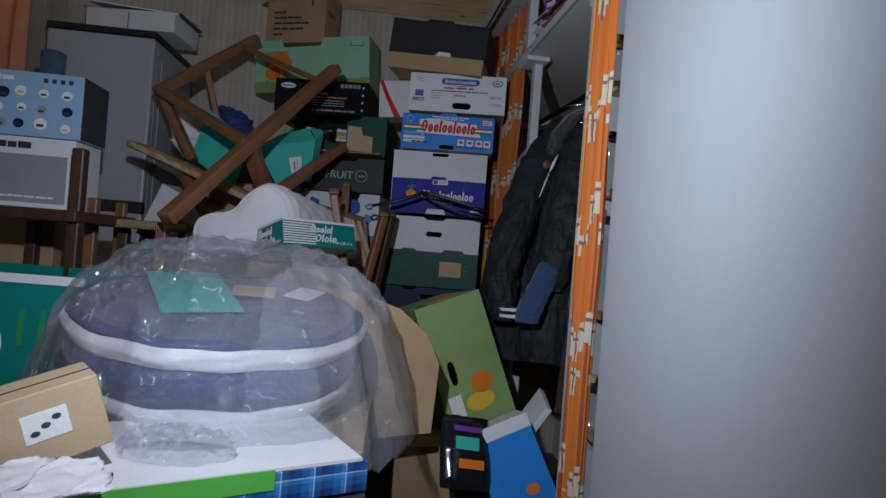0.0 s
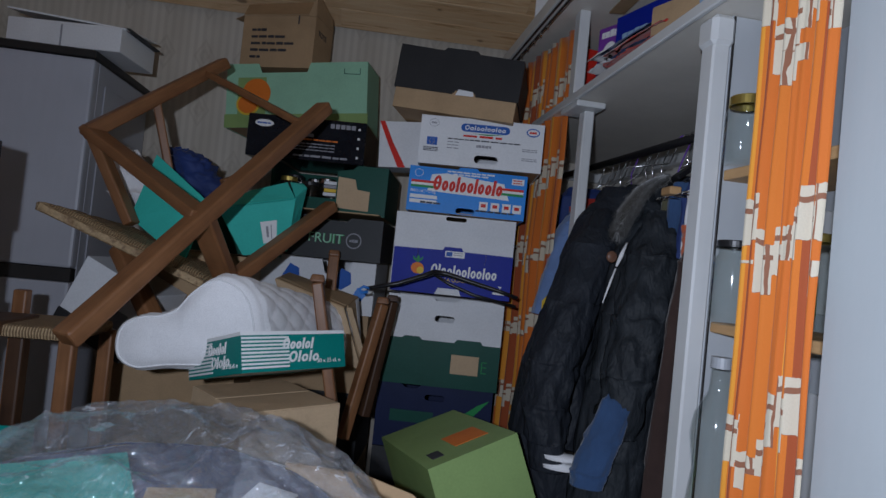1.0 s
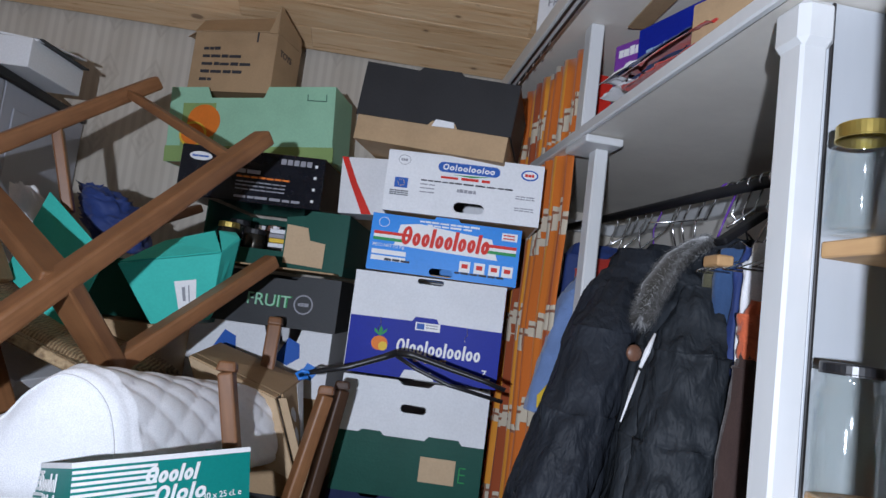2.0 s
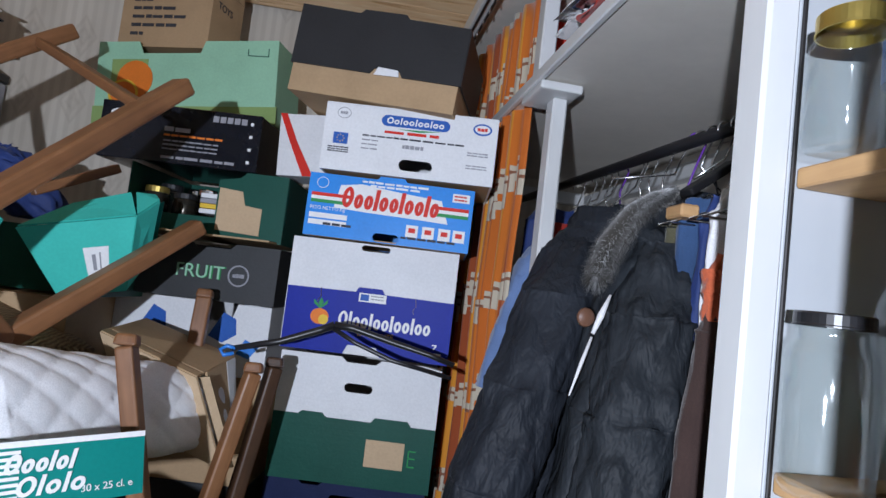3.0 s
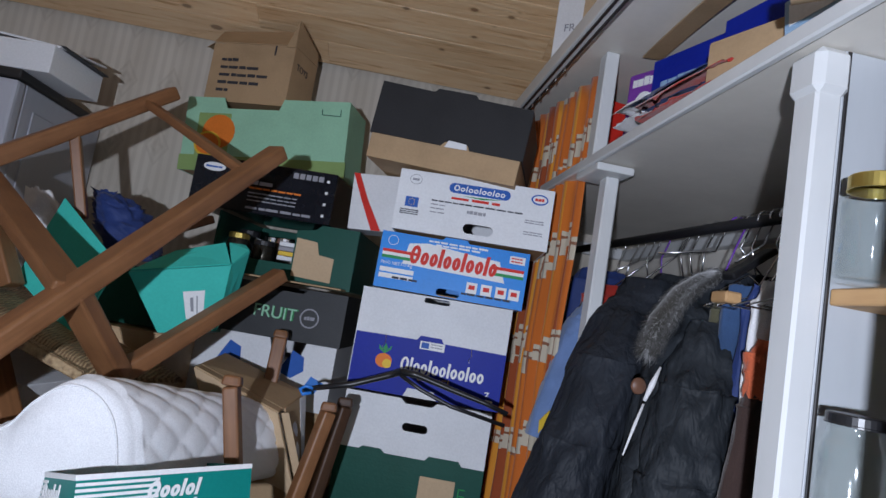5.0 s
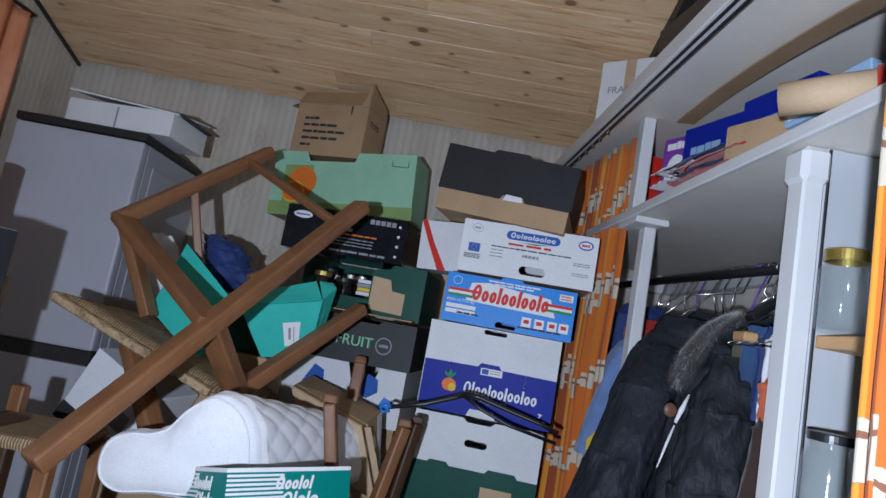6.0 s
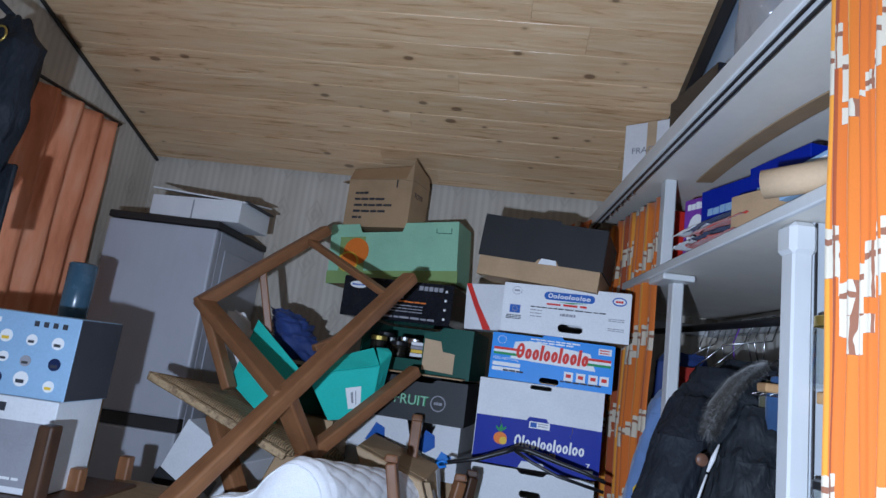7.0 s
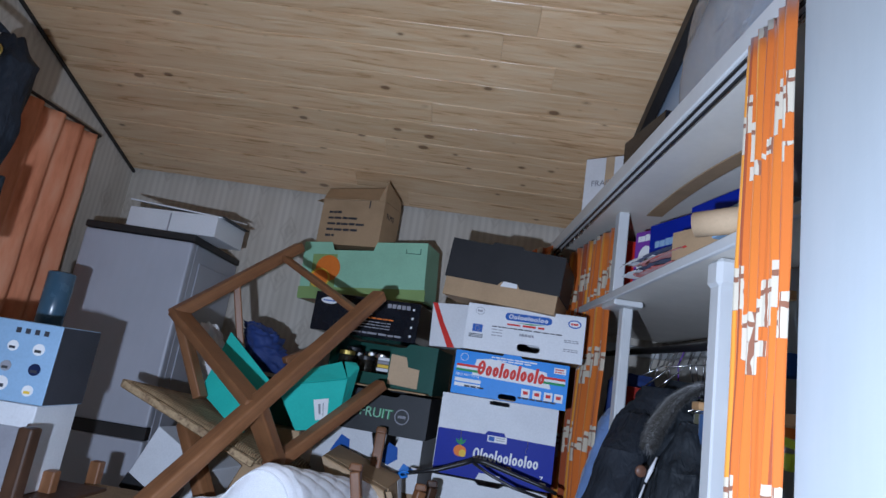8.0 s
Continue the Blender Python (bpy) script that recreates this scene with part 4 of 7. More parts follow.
# white and red carton wedged behind the stack
rwb = thing("white_red_carton", base_pose(0.075, 2.70, 1.675, 0.22, 0.12, -10, 0, -3), "white carton with a red edge wedged behind the stack", "box")
part("body", box(-0.11, -0.06, 0, 0.11, 0.06, 0.165, 0.001), WHITE_CARD, rwb)
part("red_edge", sheet([(-0.04, 0.0), (-0.012, 0.0), (-0.06, 0.09), (-0.092, 0.165), (-0.11, 0.165), (-0.08, 0.09)], (), 0.002, -0.063), RED_INK, rwb)

# ---- second stack, beside it ----
# mint box with an orange picture, its long side forward
w, d = 0.59, 0.185
mint = crate("fruit_box", base_pose(-0.565, 3.065, 1.832, w, d, -13.5, 0, -4.2), w, d, 0.262, MINT_CARD, "mint green fruit box with an orange printed on it", notch=(-0.16, 0.06, 0.038))
y = -d / 2
plate(mint, "green_band", -0.3, 0.0, 0.3, 0.055, y, LEAF_CARD)
plate(mint, "picture_ground", -0.245, 0.055, -0.125, 0.205, y, LEAF_CARD)
part("fruit_mark", sheet(ellipse(-0.165, 0.14, 0.06, 0.06), (), 0.001, y - 0.0022), ORANGE_INK, mint)
part("fruit_mark", sheet(ellipse(-0.2, 0.095, 0.05, 0.045), (), 0.001, y - 0.0032), YELLOW_INK, mint)
part("fruit_mark", sheet(ellipse(-0.2, 0.095, 0.042, 0.037), (), 0.0006, y - 0.0038), ORANGE_INK, mint)
bm = bmesh.new()
for a, b_ in (((0.2, 0.235), (0.2, 0.215)), ((0.2, 0.215), (0.265, 0.211)), ((0.265, 0.211), (0.265, 0.235))):
    beam(bm, (a[0], y - 0.001, a[1]), (b_[0], y - 0.001, b_[1]), 0.002, 0.002, bevel=0)
part("cut_line", bm, DARK_GREEN, mint)

# brown carton on the mint box
w, d, h = 0.325, 0.165, 0.215
toys = crate("carton", base_pose(-0.545, 3.10, 2.078, w, d, -19), w, d, h, KRAFT, "open brown carton with printed lines standing on a fruit box")
y = -d / 2
for k, L in enumerate((0.07, 0.16, 0.2, 0.17, 0.05)):
    text_bars(toys, -0.12, 0.15 - 0.028 * k, L, 0.011, y, DARK_INK, 2 + int(L * 15), 50 + k)
word = lettering(toys, "TOYS", 0, 0.225, 0.032, 0.0, DARK_INK, turn=(90, 0, 90))
word.location = (w / 2 + 0.001, -0.055, 0.145)
hw, hd = w / 2, d / 2
part("top_flap", quad_board(((-hw, -hd, h), (-hw, hd, h), (-hw - 0.055, hd * 0.6, h + 0.05), (-hw - 0.085, -hd * 0.2, h + 0.012))), KRAFT, toys)
part("top_flap", quad_board(((-hw, -hd - 0.002, h + 0.002), (hw - 0.035, -hd - 0.002, h + 0.002), (hw - 0.006, -hd + 0.065, h + 0.085), (-hw - 0.03, -hd + 0.075, h + 0.078))), KRAFT, toys)
part("top_flap", quad_board(((hw, -hd, h), (hw, hd, h), (hw - 0.004, hd * 0.9, h + 0.05), (hw - 0.004, -hd, h + 0.095))), KRAFT, toys)
part("corner_flap", quad_board(((hw - 0.034, -hd - 0.003, h - 0.004), (hw, -hd - 0.003, h - 0.004), (hw, -hd - 0.001, h + 0.092), (hw - 0.012, -hd - 0.001, h + 0.06))), KRAFT, toys)
part("slit", box(hw - 0.078, -hd - 0.0015, h - 0.035, hw - 0.072, -hd - 0.0004, h), DARK_INK, toys)
part("top_flap", quad_board(((-hw, hd, h), (hw, hd, h), (hw, hd - 0.035, h + 0.05), (-hw, hd - 0.02, h + 0.035))), KRAFT, toys)

# glossy black appliance carton
w, d, h = 0.43, 0.30, 0.152
dvd = thing("appliance_carton", base_pose(-0.405, 2.765, 1.668, w, d, RZ), "glossy black appliance carton under a fruit box", "box")
part("body", box(-w / 2, -d / 2, 0, w / 2, d / 2, h, 0.002), GLOSS_BLACK, dvd)
y = -d / 2
part("round_mark", sheet(ellipse(-0.155, 0.12, 0.034, 0.013), (), 0.001, y - 0.001), WHITE_INK, dvd)
text_bars(dvd, -0.18, 0.117, 0.05, 0.006, y - 0.001, BLUE_INK, 5, 71)
text_bars(dvd, -0.04, 0.085, 0.075, 0.012, y, GREY_INK, 2, 72)
text_bars(dvd, -0.04, 0.072, 0.16, 0.006, y, ORANGE_INK, 7, 73)
for k in range(3):
    text_bars(dvd, -0.04, 0.058 - 0.011 * k, 0.15, 0.004, y, GREY_INK, 8, 74 + k)
text_bars(dvd, -0.04, 0.012, 0.2, 0.008, y, GREY_INK, 6, 78)
for k in range(5):
    plate(dvd, "icon", 0.085 + 0.019 * k, 0.122, 0.1 + 0.019 * k, 0.138, y, GREY_INK)
for k in range(4):
    plate(dvd, "glint_mark", 0.186, 0.02 + 0.034 * k, 0.194, 0.028 + 0.034 * k, y, WHITE_INK)

# green tray with jars
w, d, h = 0.42, 0.36, 0.175
jt = crate("fruit_box", base_pose(-0.30, 2.735, 1.487, w, d, RZ), w, d, h, DARK_GREEN, "dark green fruit box holding jars and tins", low_front=0.05, inner=KRAFT)
y = -d / 2
part("front_flap", sheet([(0.03, 0.0), (w / 2, 0.0), (w / 2, h), (0.10, h), (0.085, 0.16), (0.03, 0.15)], (), 0.004, y - 0.005), DARK_GREEN, jt)
part("paper_label", sheet([(0.035, 0.02), (0.15, 0.015), (0.15, 0.085), (0.105, 0.09), (0.095, 0.125), (0.035, 0.13)], (), 0.0012, y - 0.0065), KRAFT_PALE, jt)
part("bent_flap", box(-0.2, y - 0.07, 0.0, 0.2, y - 0.002, 0.004), KRAFT, jt)


def tin(m, r, h, lid, body, label):
    t_ = thing("jar", m, label, "jar", "jars in the green box")
    part("body", lathe(bmesh.new(), [(0, 0), (r, 0), (r, h * 0.75), (r * 0.9, h * 0.84), (r * 0.9, h * 0.86), (0, h * 0.86)], 20), body, t_, "", True)
    part("lid", lathe(bmesh.new(), [(0, h * 0.861), (r * 0.95, h * 0.861), (r * 0.95, h * 0.98), (r * 0.9, h), (0, h)], 20), lid, t_)
    return t_


rnd = random.Random(9)
for i, x in enumerate((-0.16, -0.085, -0.02)):
    for j, yv in enumerate((-0.12, -0.03, 0.06)):
        m = jt.matrix_world @ pose(x + rnd.uniform(-0.006, 0.006), yv, 0.006)
        tin(m, 0.032, rnd.uniform(0.10, 0.14), (BRASS, BLACK_PLASTIC, CHROME)[(i + j) % 3], (CAN_DARK, GLASS, CAN_DARK)[(i * 2 + j) % 3], "small preserve jar with a metal lid")
for k in range(4):
    bk = solid("booklet", box(-0.05, -0.03, 0, 0.05, 0.03, 0.012, 0.001), (WHITE_CARD, YELLOW_INK, GREY_INK, WHITE_CARD)[k], "small printed packet stacked among the jars", "packet")
    bk.matrix_world = jt.matrix_world @ pose(0.03, -0.14, 0.03 + 0.0135 * k + 0.03, 0, 0, rnd.uniform(-8, 8))

# charcoal box below it, a white one with blue marks, and plain cartons to the floor
w, d, h = 0.43, 0.36, 0.15
fru = crate("fruit_box", base_pose(-0.31, 2.745, 1.325, w, d, RZ), w, d, h, GREY_CARD, "charcoal fruit box with green lettering in the stack", notch=(-0.02, 0.1, 0.014))
y = -d / 2
lettering(fru, "FRUIT", -0.05, 0.055, 0.05, y, GREEN_INK)
lettering(fru, "FRUIT", -0.05, 0.0555, 0.0485, y - 0.001, MINT_CARD)
part("seal_mark", sheet(ellipse(0.115, 0.07, 0.028, 0.028), [ellipse(0.115, 0.07, 0.024, 0.024)], 0.001, y - 0.001), GREY_INK, fru)
text_bars(fru, 0.1, 0.065, 0.032, 0.01, y, GREY_INK, 3, 91)
w, d, h = 0.44, 0.34, 0.19
wbl = crate("fruit_box", base_pose(-0.33, 2.80, 1.13, w, d, RZ), w, d, h, WHITE_CARD, "white fruit box with blue fruit marks in the stack", notch=(0.02, 0.13, 0.05))
y = -d / 2
for x in (-0.09, 0.1):
    part("fruit_mark", sheet([(x - 0.04, 0.10), (x, 0.085), (x + 0.035, 0.11), (x + 0.03, 0.15), (x - 0.005, 0.165)], (), 0.0012, y - 0.0012), BLUE_INK, wbl)
    part("fruit_mark", sheet([(x + 0.04, 0.06), (x + 0.075, 0.05), (x + 0.1, 0.085), (x + 0.06, 0.1)], (), 0.0012, y - 0.0012), BLUE_PLASTIC, wbl)
for z, h, mt in ((0.84, 0.285, KRAFT), (0.56, 0.275, GREY_CARD), (0.28, 0.275, KRAFT), (0.0, 0.275, KRAFT)):
    crate("carton", base_pose(-0.34, 2.83, z, 0.44, 0.34, RZ), 0.44, 0.34, h, mt, "plain carton low in the stack, half hidden", closed=True)


# ---- upturned chair lying on the heap ----
def bar_part(name, p, q, w, t, mat, parent, up=(0, 0, 1), taper=1.0, label=""):
    p, q = Vector(p), Vector(q)
    L = (q - p).length
    z = (q - p).normalized()
    x = z.cross(Vector(up)).normalized()
    m = Matrix((x, z.cross(x), z)).transposed().to_4x4()
    m.translation = p
    bm = bmesh.new()
    beam(bm, (0, 0, 0), (0, 0, L), w, t, up=(0, 1, 0), bevel=min(w, t) * 0.16, taper=taper)
    ob = part(name, bm, mat, parent, label)
    ob.matrix_basis = m
    return ob


TIP, LOW = Vector((-0.113, 2.454, 1.788)), Vector((-0.50, 1.84, 1.115))
A_, B_ = Vector((-0.505, 2.76, 1.985)), Vector((-0.775, 2.43, 1.635))
J_ = TIP.lerp(LOW, 0.575)
V_, L2 = Vector((-0.30, 2.29, 1.232)), Vector((-0.06, 2.57, 1.503))
chair = thing("dining_chair", pose(0, 0, 0), "upturned brown wooden chair with a woven rush seat", "chair")
bar_part("rear_post", LOW, TIP + (TIP - LOW).normalized() * 0.02, 0.058, 0.042, CHAIR_WOOD, chair, taper=0.92)
bar_part("leg", B_ - (A_ - B_).normalized() * 0.02, A_, 0.054, 0.044, CHAIR_WOOD, chair, taper=0.9)
bar_part("seat_rail", B_, J_, 0.066, 0.03, CHAIR_WOOD, chair)
bar_part("stretcher", A_.lerp(B_, 0.17), TIP.lerp(LOW, 0.10), 0.038, 0.022, CHAIR_WOOD, chair)
bar_part("rear_post", V_ - (L2 - V_).normalized() * 0.03, L2, 0.052, 0.04, CHAIR_WOOD, chair, taper=0.9)
bar_part("leg", J_, V_, 0.06, 0.036, CHAIR_WOOD, chair)
bar_part("seat_rail", B_ + Vector((0.0, 0.02, -0.01)), (-0.63, 2.43, 1.37), 0.05, 0.03, CHAIR_WOOD, chair)
bar_part("stretcher", (-0.655, 2.58, 1.77), (-0.60, 2.60, 1.56), 0.05, 0.026, CHAIR_WOOD, chair)
bar_part("stretcher", (-0.40, 2.50, 1.53), (-0.28, 2.62, 1.62), 0.03, 0.022, CHAIR_WOOD, chair)
bar_part("leg", (-0.62, 2.34, 1.30), (-0.44, 2.24, 1.06), 0.052, 0.04, CHAIR_WOOD, chair)
# rush seat: a padded slab with worn strands
s0, s1, s2 = Vector((-0.80, 2.26, 1.395)), Vector((-0.36, 2.28, 1.225)), Vector((-0.70, 2.58, 1.355))
bm = bmesh.new()
ex, ey = s1 - s0, s2 - s0
en = ex.cross(ey).normalized()
N = 18
top, bot = [], []
for j in range(N + 1):
    for i in range(N + 1):
        u, v = i / N, j / N
        edge = min(u, 1 - u, v, 1 - v)
        fat = 0.016 * min(1, edge * 9) ** 0.5 + 0.004
        fat += 0.004 * noise.noise(Vector((u * 9, v * 30, 1)))
        p = s0 + ex * u + ey * v
        top.append(bm.verts.new(p + en * fat))
        bot.append(bm.verts.new(p - en * fat))
for j in range(N):
    for i in range(N):
        k = j * (N + 1) + i
        q = (k, k + 1, k + N + 2, k + N + 1)
        bm.faces.new([top[a] for a in q])
        bm.faces.new([bot[a] for a in q[::-1]])
ring = [i for i in range(N + 1)] + [(j + 1) * (N + 1) - 1 for j in range(1, N + 1)] + [N * (N + 1) + i for i in range(N - 1, -1, -1)] + [j * (N + 1) for j in range(N - 1, 0, -1)]
for a, b_ in zip(ring, ring[1:] + ring[:1]):
    bm.faces.new((top[a], top[b_], bot[b_], bot[a]))
part("seat", bm, RUSH, chair, "worn woven rush seat", True)
for p, q in ((s0, s1), (s0, s2)):
    bar_part("seat_frame", p - en * 0.004, q - en * 0.004, 0.03, 0.024, RUSH, chair)

# other dark chair legs poking out of the heap
for pts, mt in ((((-0.04, 2.63, 1.335), (-0.035, 2.55, 1.0)), CHAIR_WOOD), (((-0.045, 2.2, 1.262), (0.03, 2.2, 0.93)), CHAIR_WOOD), (((0.138, 2.40, 1.205), (0.06, 2.36, 0.80)), CHAIR_WOOD), (((0.17, 2.47, 1.21), (0.115, 2.44, 0.85)), DARK_WOOD)):
    leg = thing("chair_leg", pose(0, 0, 0), "brown wooden chair leg sticking up out of the heap", "chair leg", "legs of buried chairs")
    bar_part("shaft", pts[1], pts[0], 0.036, 0.03, mt, leg)
    p = Vector(pts[0])
    bar_part("foot", p - Vector((0, 0, 0.001)), p + Vector((0.0, 0.004, 0.02)), 0.04, 0.034, mt, leg, up=(0, 1, 0), taper=0.85)

# ---- teal carton ----
teal_at = Vector((-0.239, 2.549, 1.308))
teal = thing("teal_carton", Matrix.Translation(teal_at), "open teal carton with a white label", "box")
TL_, TR_ = Vector((-0.390, 2.449, 1.446)) - teal_at, Vector((-0.169, 2.480, 1.502)) - teal_at
BL_, BR_ = Vector((-0.315, 2.507, 1.311)) - teal_at, Vector((-0.185, 2.528, 1.337)) - teal_at
SR_, SB_ = Vector((-0.144, 2.533, 1.546)) - teal_at, Vector((-0.166, 2.580, 1.420)) - teal_at
back_ = Vector((-0.02, 0.11, 0.01))
part("front_panel", quad_board((TL_, TR_, BR_, BL_)), TEAL_CARD, teal)
part("side_panel", quad_board((TR_, SR_, SB_, BR_)), TEAL_CARD, teal)
part("side_panel", quad_board((TL_, TL_ + back_, BL_ + back_, BL_)), TEAL_CARD, teal)
# back panel in a darker teal than the carton's other panels
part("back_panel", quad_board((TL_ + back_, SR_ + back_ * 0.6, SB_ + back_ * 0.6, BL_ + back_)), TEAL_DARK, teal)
part("bottom_panel", quad_board((BL_, BR_, SB_ + back_ * 0.6, BL_ + back_)), TEAL_CARD, teal)
part("front_flap", quad_board((TL_ + Vector((0.002, 0, 0.003)), TR_ + Vector((0, 0, 0.003)), Vector((-0.206, 2.530, 1.557)) - teal_at, Vector((-0.316, 2.512, 1.515)) - teal_at)), TEAL_CARD, teal, "bright creased top flap")
part("side_flap", quad_board((TR_ + Vector((0.002, 0, 0.003)), SR_ + Vector((0, 0, 0.002)), Vector((-0.161, 2.554, 1.561)) - teal_at, Vector((-0.198, 2.536, 1.559)) - teal_at)), TEAL_CARD, teal)
ex_, ez_ = (TR_ - TL_), (BL_ - TL_)
fn_ = ex_.cross(ez_).normalized()
fn_ = fn_ if fn_.y < 0 else -fn_


def on_teal(u0, v0, u1, v1, out):
    lo, hi = TL_.lerp(TR_, u0), TL_.lerp(TR_, u1)
    da, db_ = BL_.lerp(BR_, u0), BL_.lerp(BR_, u1)
    return quad_board([q + fn_ * out for q in (lo.lerp(da, v0), hi.lerp(db_, v0), hi.lerp(db_, v1), lo.lerp(da, v1))], 0.001)


part("label_field", on_teal(0.50, 0.36, 0.76, 0.80, 0.003), WHITE_INK, teal)
part("label_print", on_teal(0.58, 0.46, 0.62, 0.68, 0.004), GREY_INK, teal)
part("label_print", on_teal(0.66, 0.44, 0.675, 0.72, 0.004), GREY_INK, teal)
bm = bmesh.new()
quad = [Vector(p) for p in ((-0.62, 2.54, 1.60), (-0.655, 2.48, 1.39), (-0.465, 2.42, 1.27), (-0.42, 2.45, 1.46))]
nn = (quad[1] - quad[0]).cross(quad[3] - quad[0]).normalized() * 0.003
va = [bm.verts.new(p - nn) for p in quad]
vb = [bm.verts.new(p + nn) for p in quad]
bm.faces.new(va)
bm.faces.new(vb[::-1])
for k in range(4):
    bm.faces.new((va[k], va[(k + 1) % 4], vb[(k + 1) % 4], vb[k]))
solid("teal_board", bm, TEAL_CARD, "loose teal cardboard flap leaning behind the chair", "cardboard")

# ---- quilted roll in a green tray ----
prof = [(-0.155, -0.02), (-0.158, 0.02), (-0.14, 0.055), (-0.10, 0.07), (-0.06, 0.07), (-0.02, 0.082), (0.02, 0.12), (0.07, 0.145), (0.115, 0.13), (0.145, 0.09), (0.155, 0.03), (0.15, -0.03), (0.10, -0.05), (0.03, -0.05), (-0.05, -0.045), (-0.12, -0.045)]


def smooth_loop(pts, n):
    out = []
    m = len(pts)
    for i in range(n):
        f = i * m / n
        k, t = int(f), f - int(f)
        p0, p1, p2, p3 = (Vector(pts[(k + j - 1) % m]) for j in range(4))
        out.append(0.5 * ((2 * p1) + (p2 - p0) * t + (2 * p0 - 5 * p1 + 4 * p2 - p3) * t * t + (3 * p1 - p0 - 3 * p2 + p3) * t ** 3))
    return out


loop = smooth_loop([(1.12 * a, 1.12 * b) for a, b in prof], 144)
quilt = thing("quilted_cushion", pose(0, 0, 0), "white quilted cushion roll with a waisted end", "cushion")
f0, f1 = Vector((-0.315, 2.03, 1.095)), Vector((-0.045, 2.57, 1.035))
ax = (f1 - f0).normalized()
ux = Vector((1, -0.05, 0.16)).normalized()
uz = Vector((-0.16, 0, 1)).normalized()
bm = bmesh.new()
rings = []
M = 110
for j in range(M + 1):
    v = j / M
    k = 1.0
    if v < 0.05:
        k = 0.9 + 0.1 * math.sqrt(max(0, 1 - (1 - v / 0.05) ** 2))
    if v > 0.93:
        k = 1 - 0.5 * ((v - 0.93) / 0.07) ** 2
    k *= 1 - 0.22 * v
    row = []
    for i, p in enumerate(loop):
        puff = 0.0
        if 0.04 < v < 0.96:
            a, b_ = i / 144 * 14 + v * 7, i / 144 * 14 - v * 7
            puff = 0.008 * (abs(math.sin(math.pi * a)) * abs(math.sin(math.pi * b_))) ** 0.25
        r = p * k
        r = r + r.normalized() * puff
        row.append(bm.verts.new(f0 + ax * (0.60 * v) + ux * r.x + uz * r.y))
    rings.append(row)
for a, b_ in zip(rings, rings[1:]):
    for i in range(144):
        bm.faces.new((a[i], a[(i + 1) % 144], b_[(i + 1) % 144], b_[i]))
for row, s in ((rings[0], -1), (rings[-1], 1)):
    inner = [bm.verts.new(f0 + (v.co - f0) * 0.55 + (ax * (-0.016)) if s < 0 else f1 + (v.co - f1) * 0.5) for v in row]
    mid = bm.verts.new(sum((v.co for v in inner), Vector()) / 144 + ax * 0.004 * s)
    for i in range(144):
        j = (i + 1) % 144
        bm.faces.new((row[i], row[j], inner[j], inner[i]))
        bm.faces.new((inner[i], inner[j], mid))
part("cover", bm, WHITE_CLOTH, quilt, "", True)
bm = tube(bmesh.new(), [v for v in [f0 + ux * p.x * 0.905 + uz * p.y * 0.905 for p in loop + loop[:1]]], 0.0022, 6, False)
part("piping", bm, WHITE_CLOTH, quilt, "", True)

tray = crate("drinks_tray", base_pose(-0.150, 1.88, 1.034, 0.28, 0.25, 41, -15), 0.28, 0.25, 0.088, TEAL_DARK, "dark teal and white drinks tray holding the cushion roll", inner=WHITE_CARD)
for wd, m in ((0.28, pose(0, 0, 0)), (0.25, pose(0, 0, 0, 0, 0, -90))):
    g = thing("printed_side", m, "", "")
    g.parent = tray
    g.matrix_basis = m
    hw, yf = wd / 2, -(0.25 if wd == 0.28 else 0.28) / 2
    plate(g, "white_edge", -hw, 0.082, hw, 0.09, yf, WHITE_INK)
    for k in range(9):
        plate(g, "stripe", -hw, 0.008 + 0.0082 * k, -hw + 0.12, 0.0125 + 0.0082 * k, yf, WHITE_INK)
    word_shape(g, -hw + 0.10, 0.048, 0.085, 0.026, yf - 0.0012, WHITE_INK, "Ooolol", 0.25)
    word_shape(g, -hw + 0.115, 0.018, 0.085, 0.026, yf - 0.0012, WHITE_INK, "Ololo", 0.25)
    lettering(g, "30 x 25 cl. e", hw - 0.085, 0.014, 0.014, yf, WHITE_INK)
crate("carton", base_pose(-0.13, 1.82, 0.62, 0.24, 0.26, 38), 0.24, 0.26, 0.375, KRAFT_PALE, "plain pale brown carton under the drinks tray", closed=True)
crate("carton", base_pose(-0.55, 1.95, 0.0, 0.7, 0.6, 0), 0.7, 0.6, 0.612, KRAFT, "large brown carton under the heap", closed=True)

# ---- brown parcel carton propped on its edge ----
par_at = Vector((-0.02, 2.56, 1.0))
parcel = thing("parcel", Matrix.Translation(par_at), "half-open brown parcel carton propped on the heap", "box")
pa, pb, pc, pd, pe, pg = (Vector(q) - par_at for q in ((-0.20, 2.47, 1.247), (-0.195, 2.71, 1.26), (0.056, 2.60, 1.204), (0.022, 2.42, 1.18), (0.094, 2.44, 0.992), (0.083, 2.60, 1.02)))
pf_ = pa + (pe - pd)
ph_ = pb + (pg - pc)
part("top_flap", quad_board((pa.lerp(pb, 0.16), pb, pc, pd.lerp(pc, 0.16)), 0.006), KRAFT, parcel)
part("top_flap", quad_board((pa, pa.lerp(pb, 0.13), pd.lerp(pc, 0.13), pd), 0.006), KRAFT, parcel)
part("front_panel", quad_board((pa, pd, pe, pf_), 0.006), KRAFT_PALE, parcel, "paler brown front flap")
lip = Vector((0.022, 0.012, 0.002))
part("flap_edge", quad_board((pd + lip * 0.3, pd + lip, pe + lip, pe + lip * 0.3), 0.006), KRAFT_PALE, parcel)
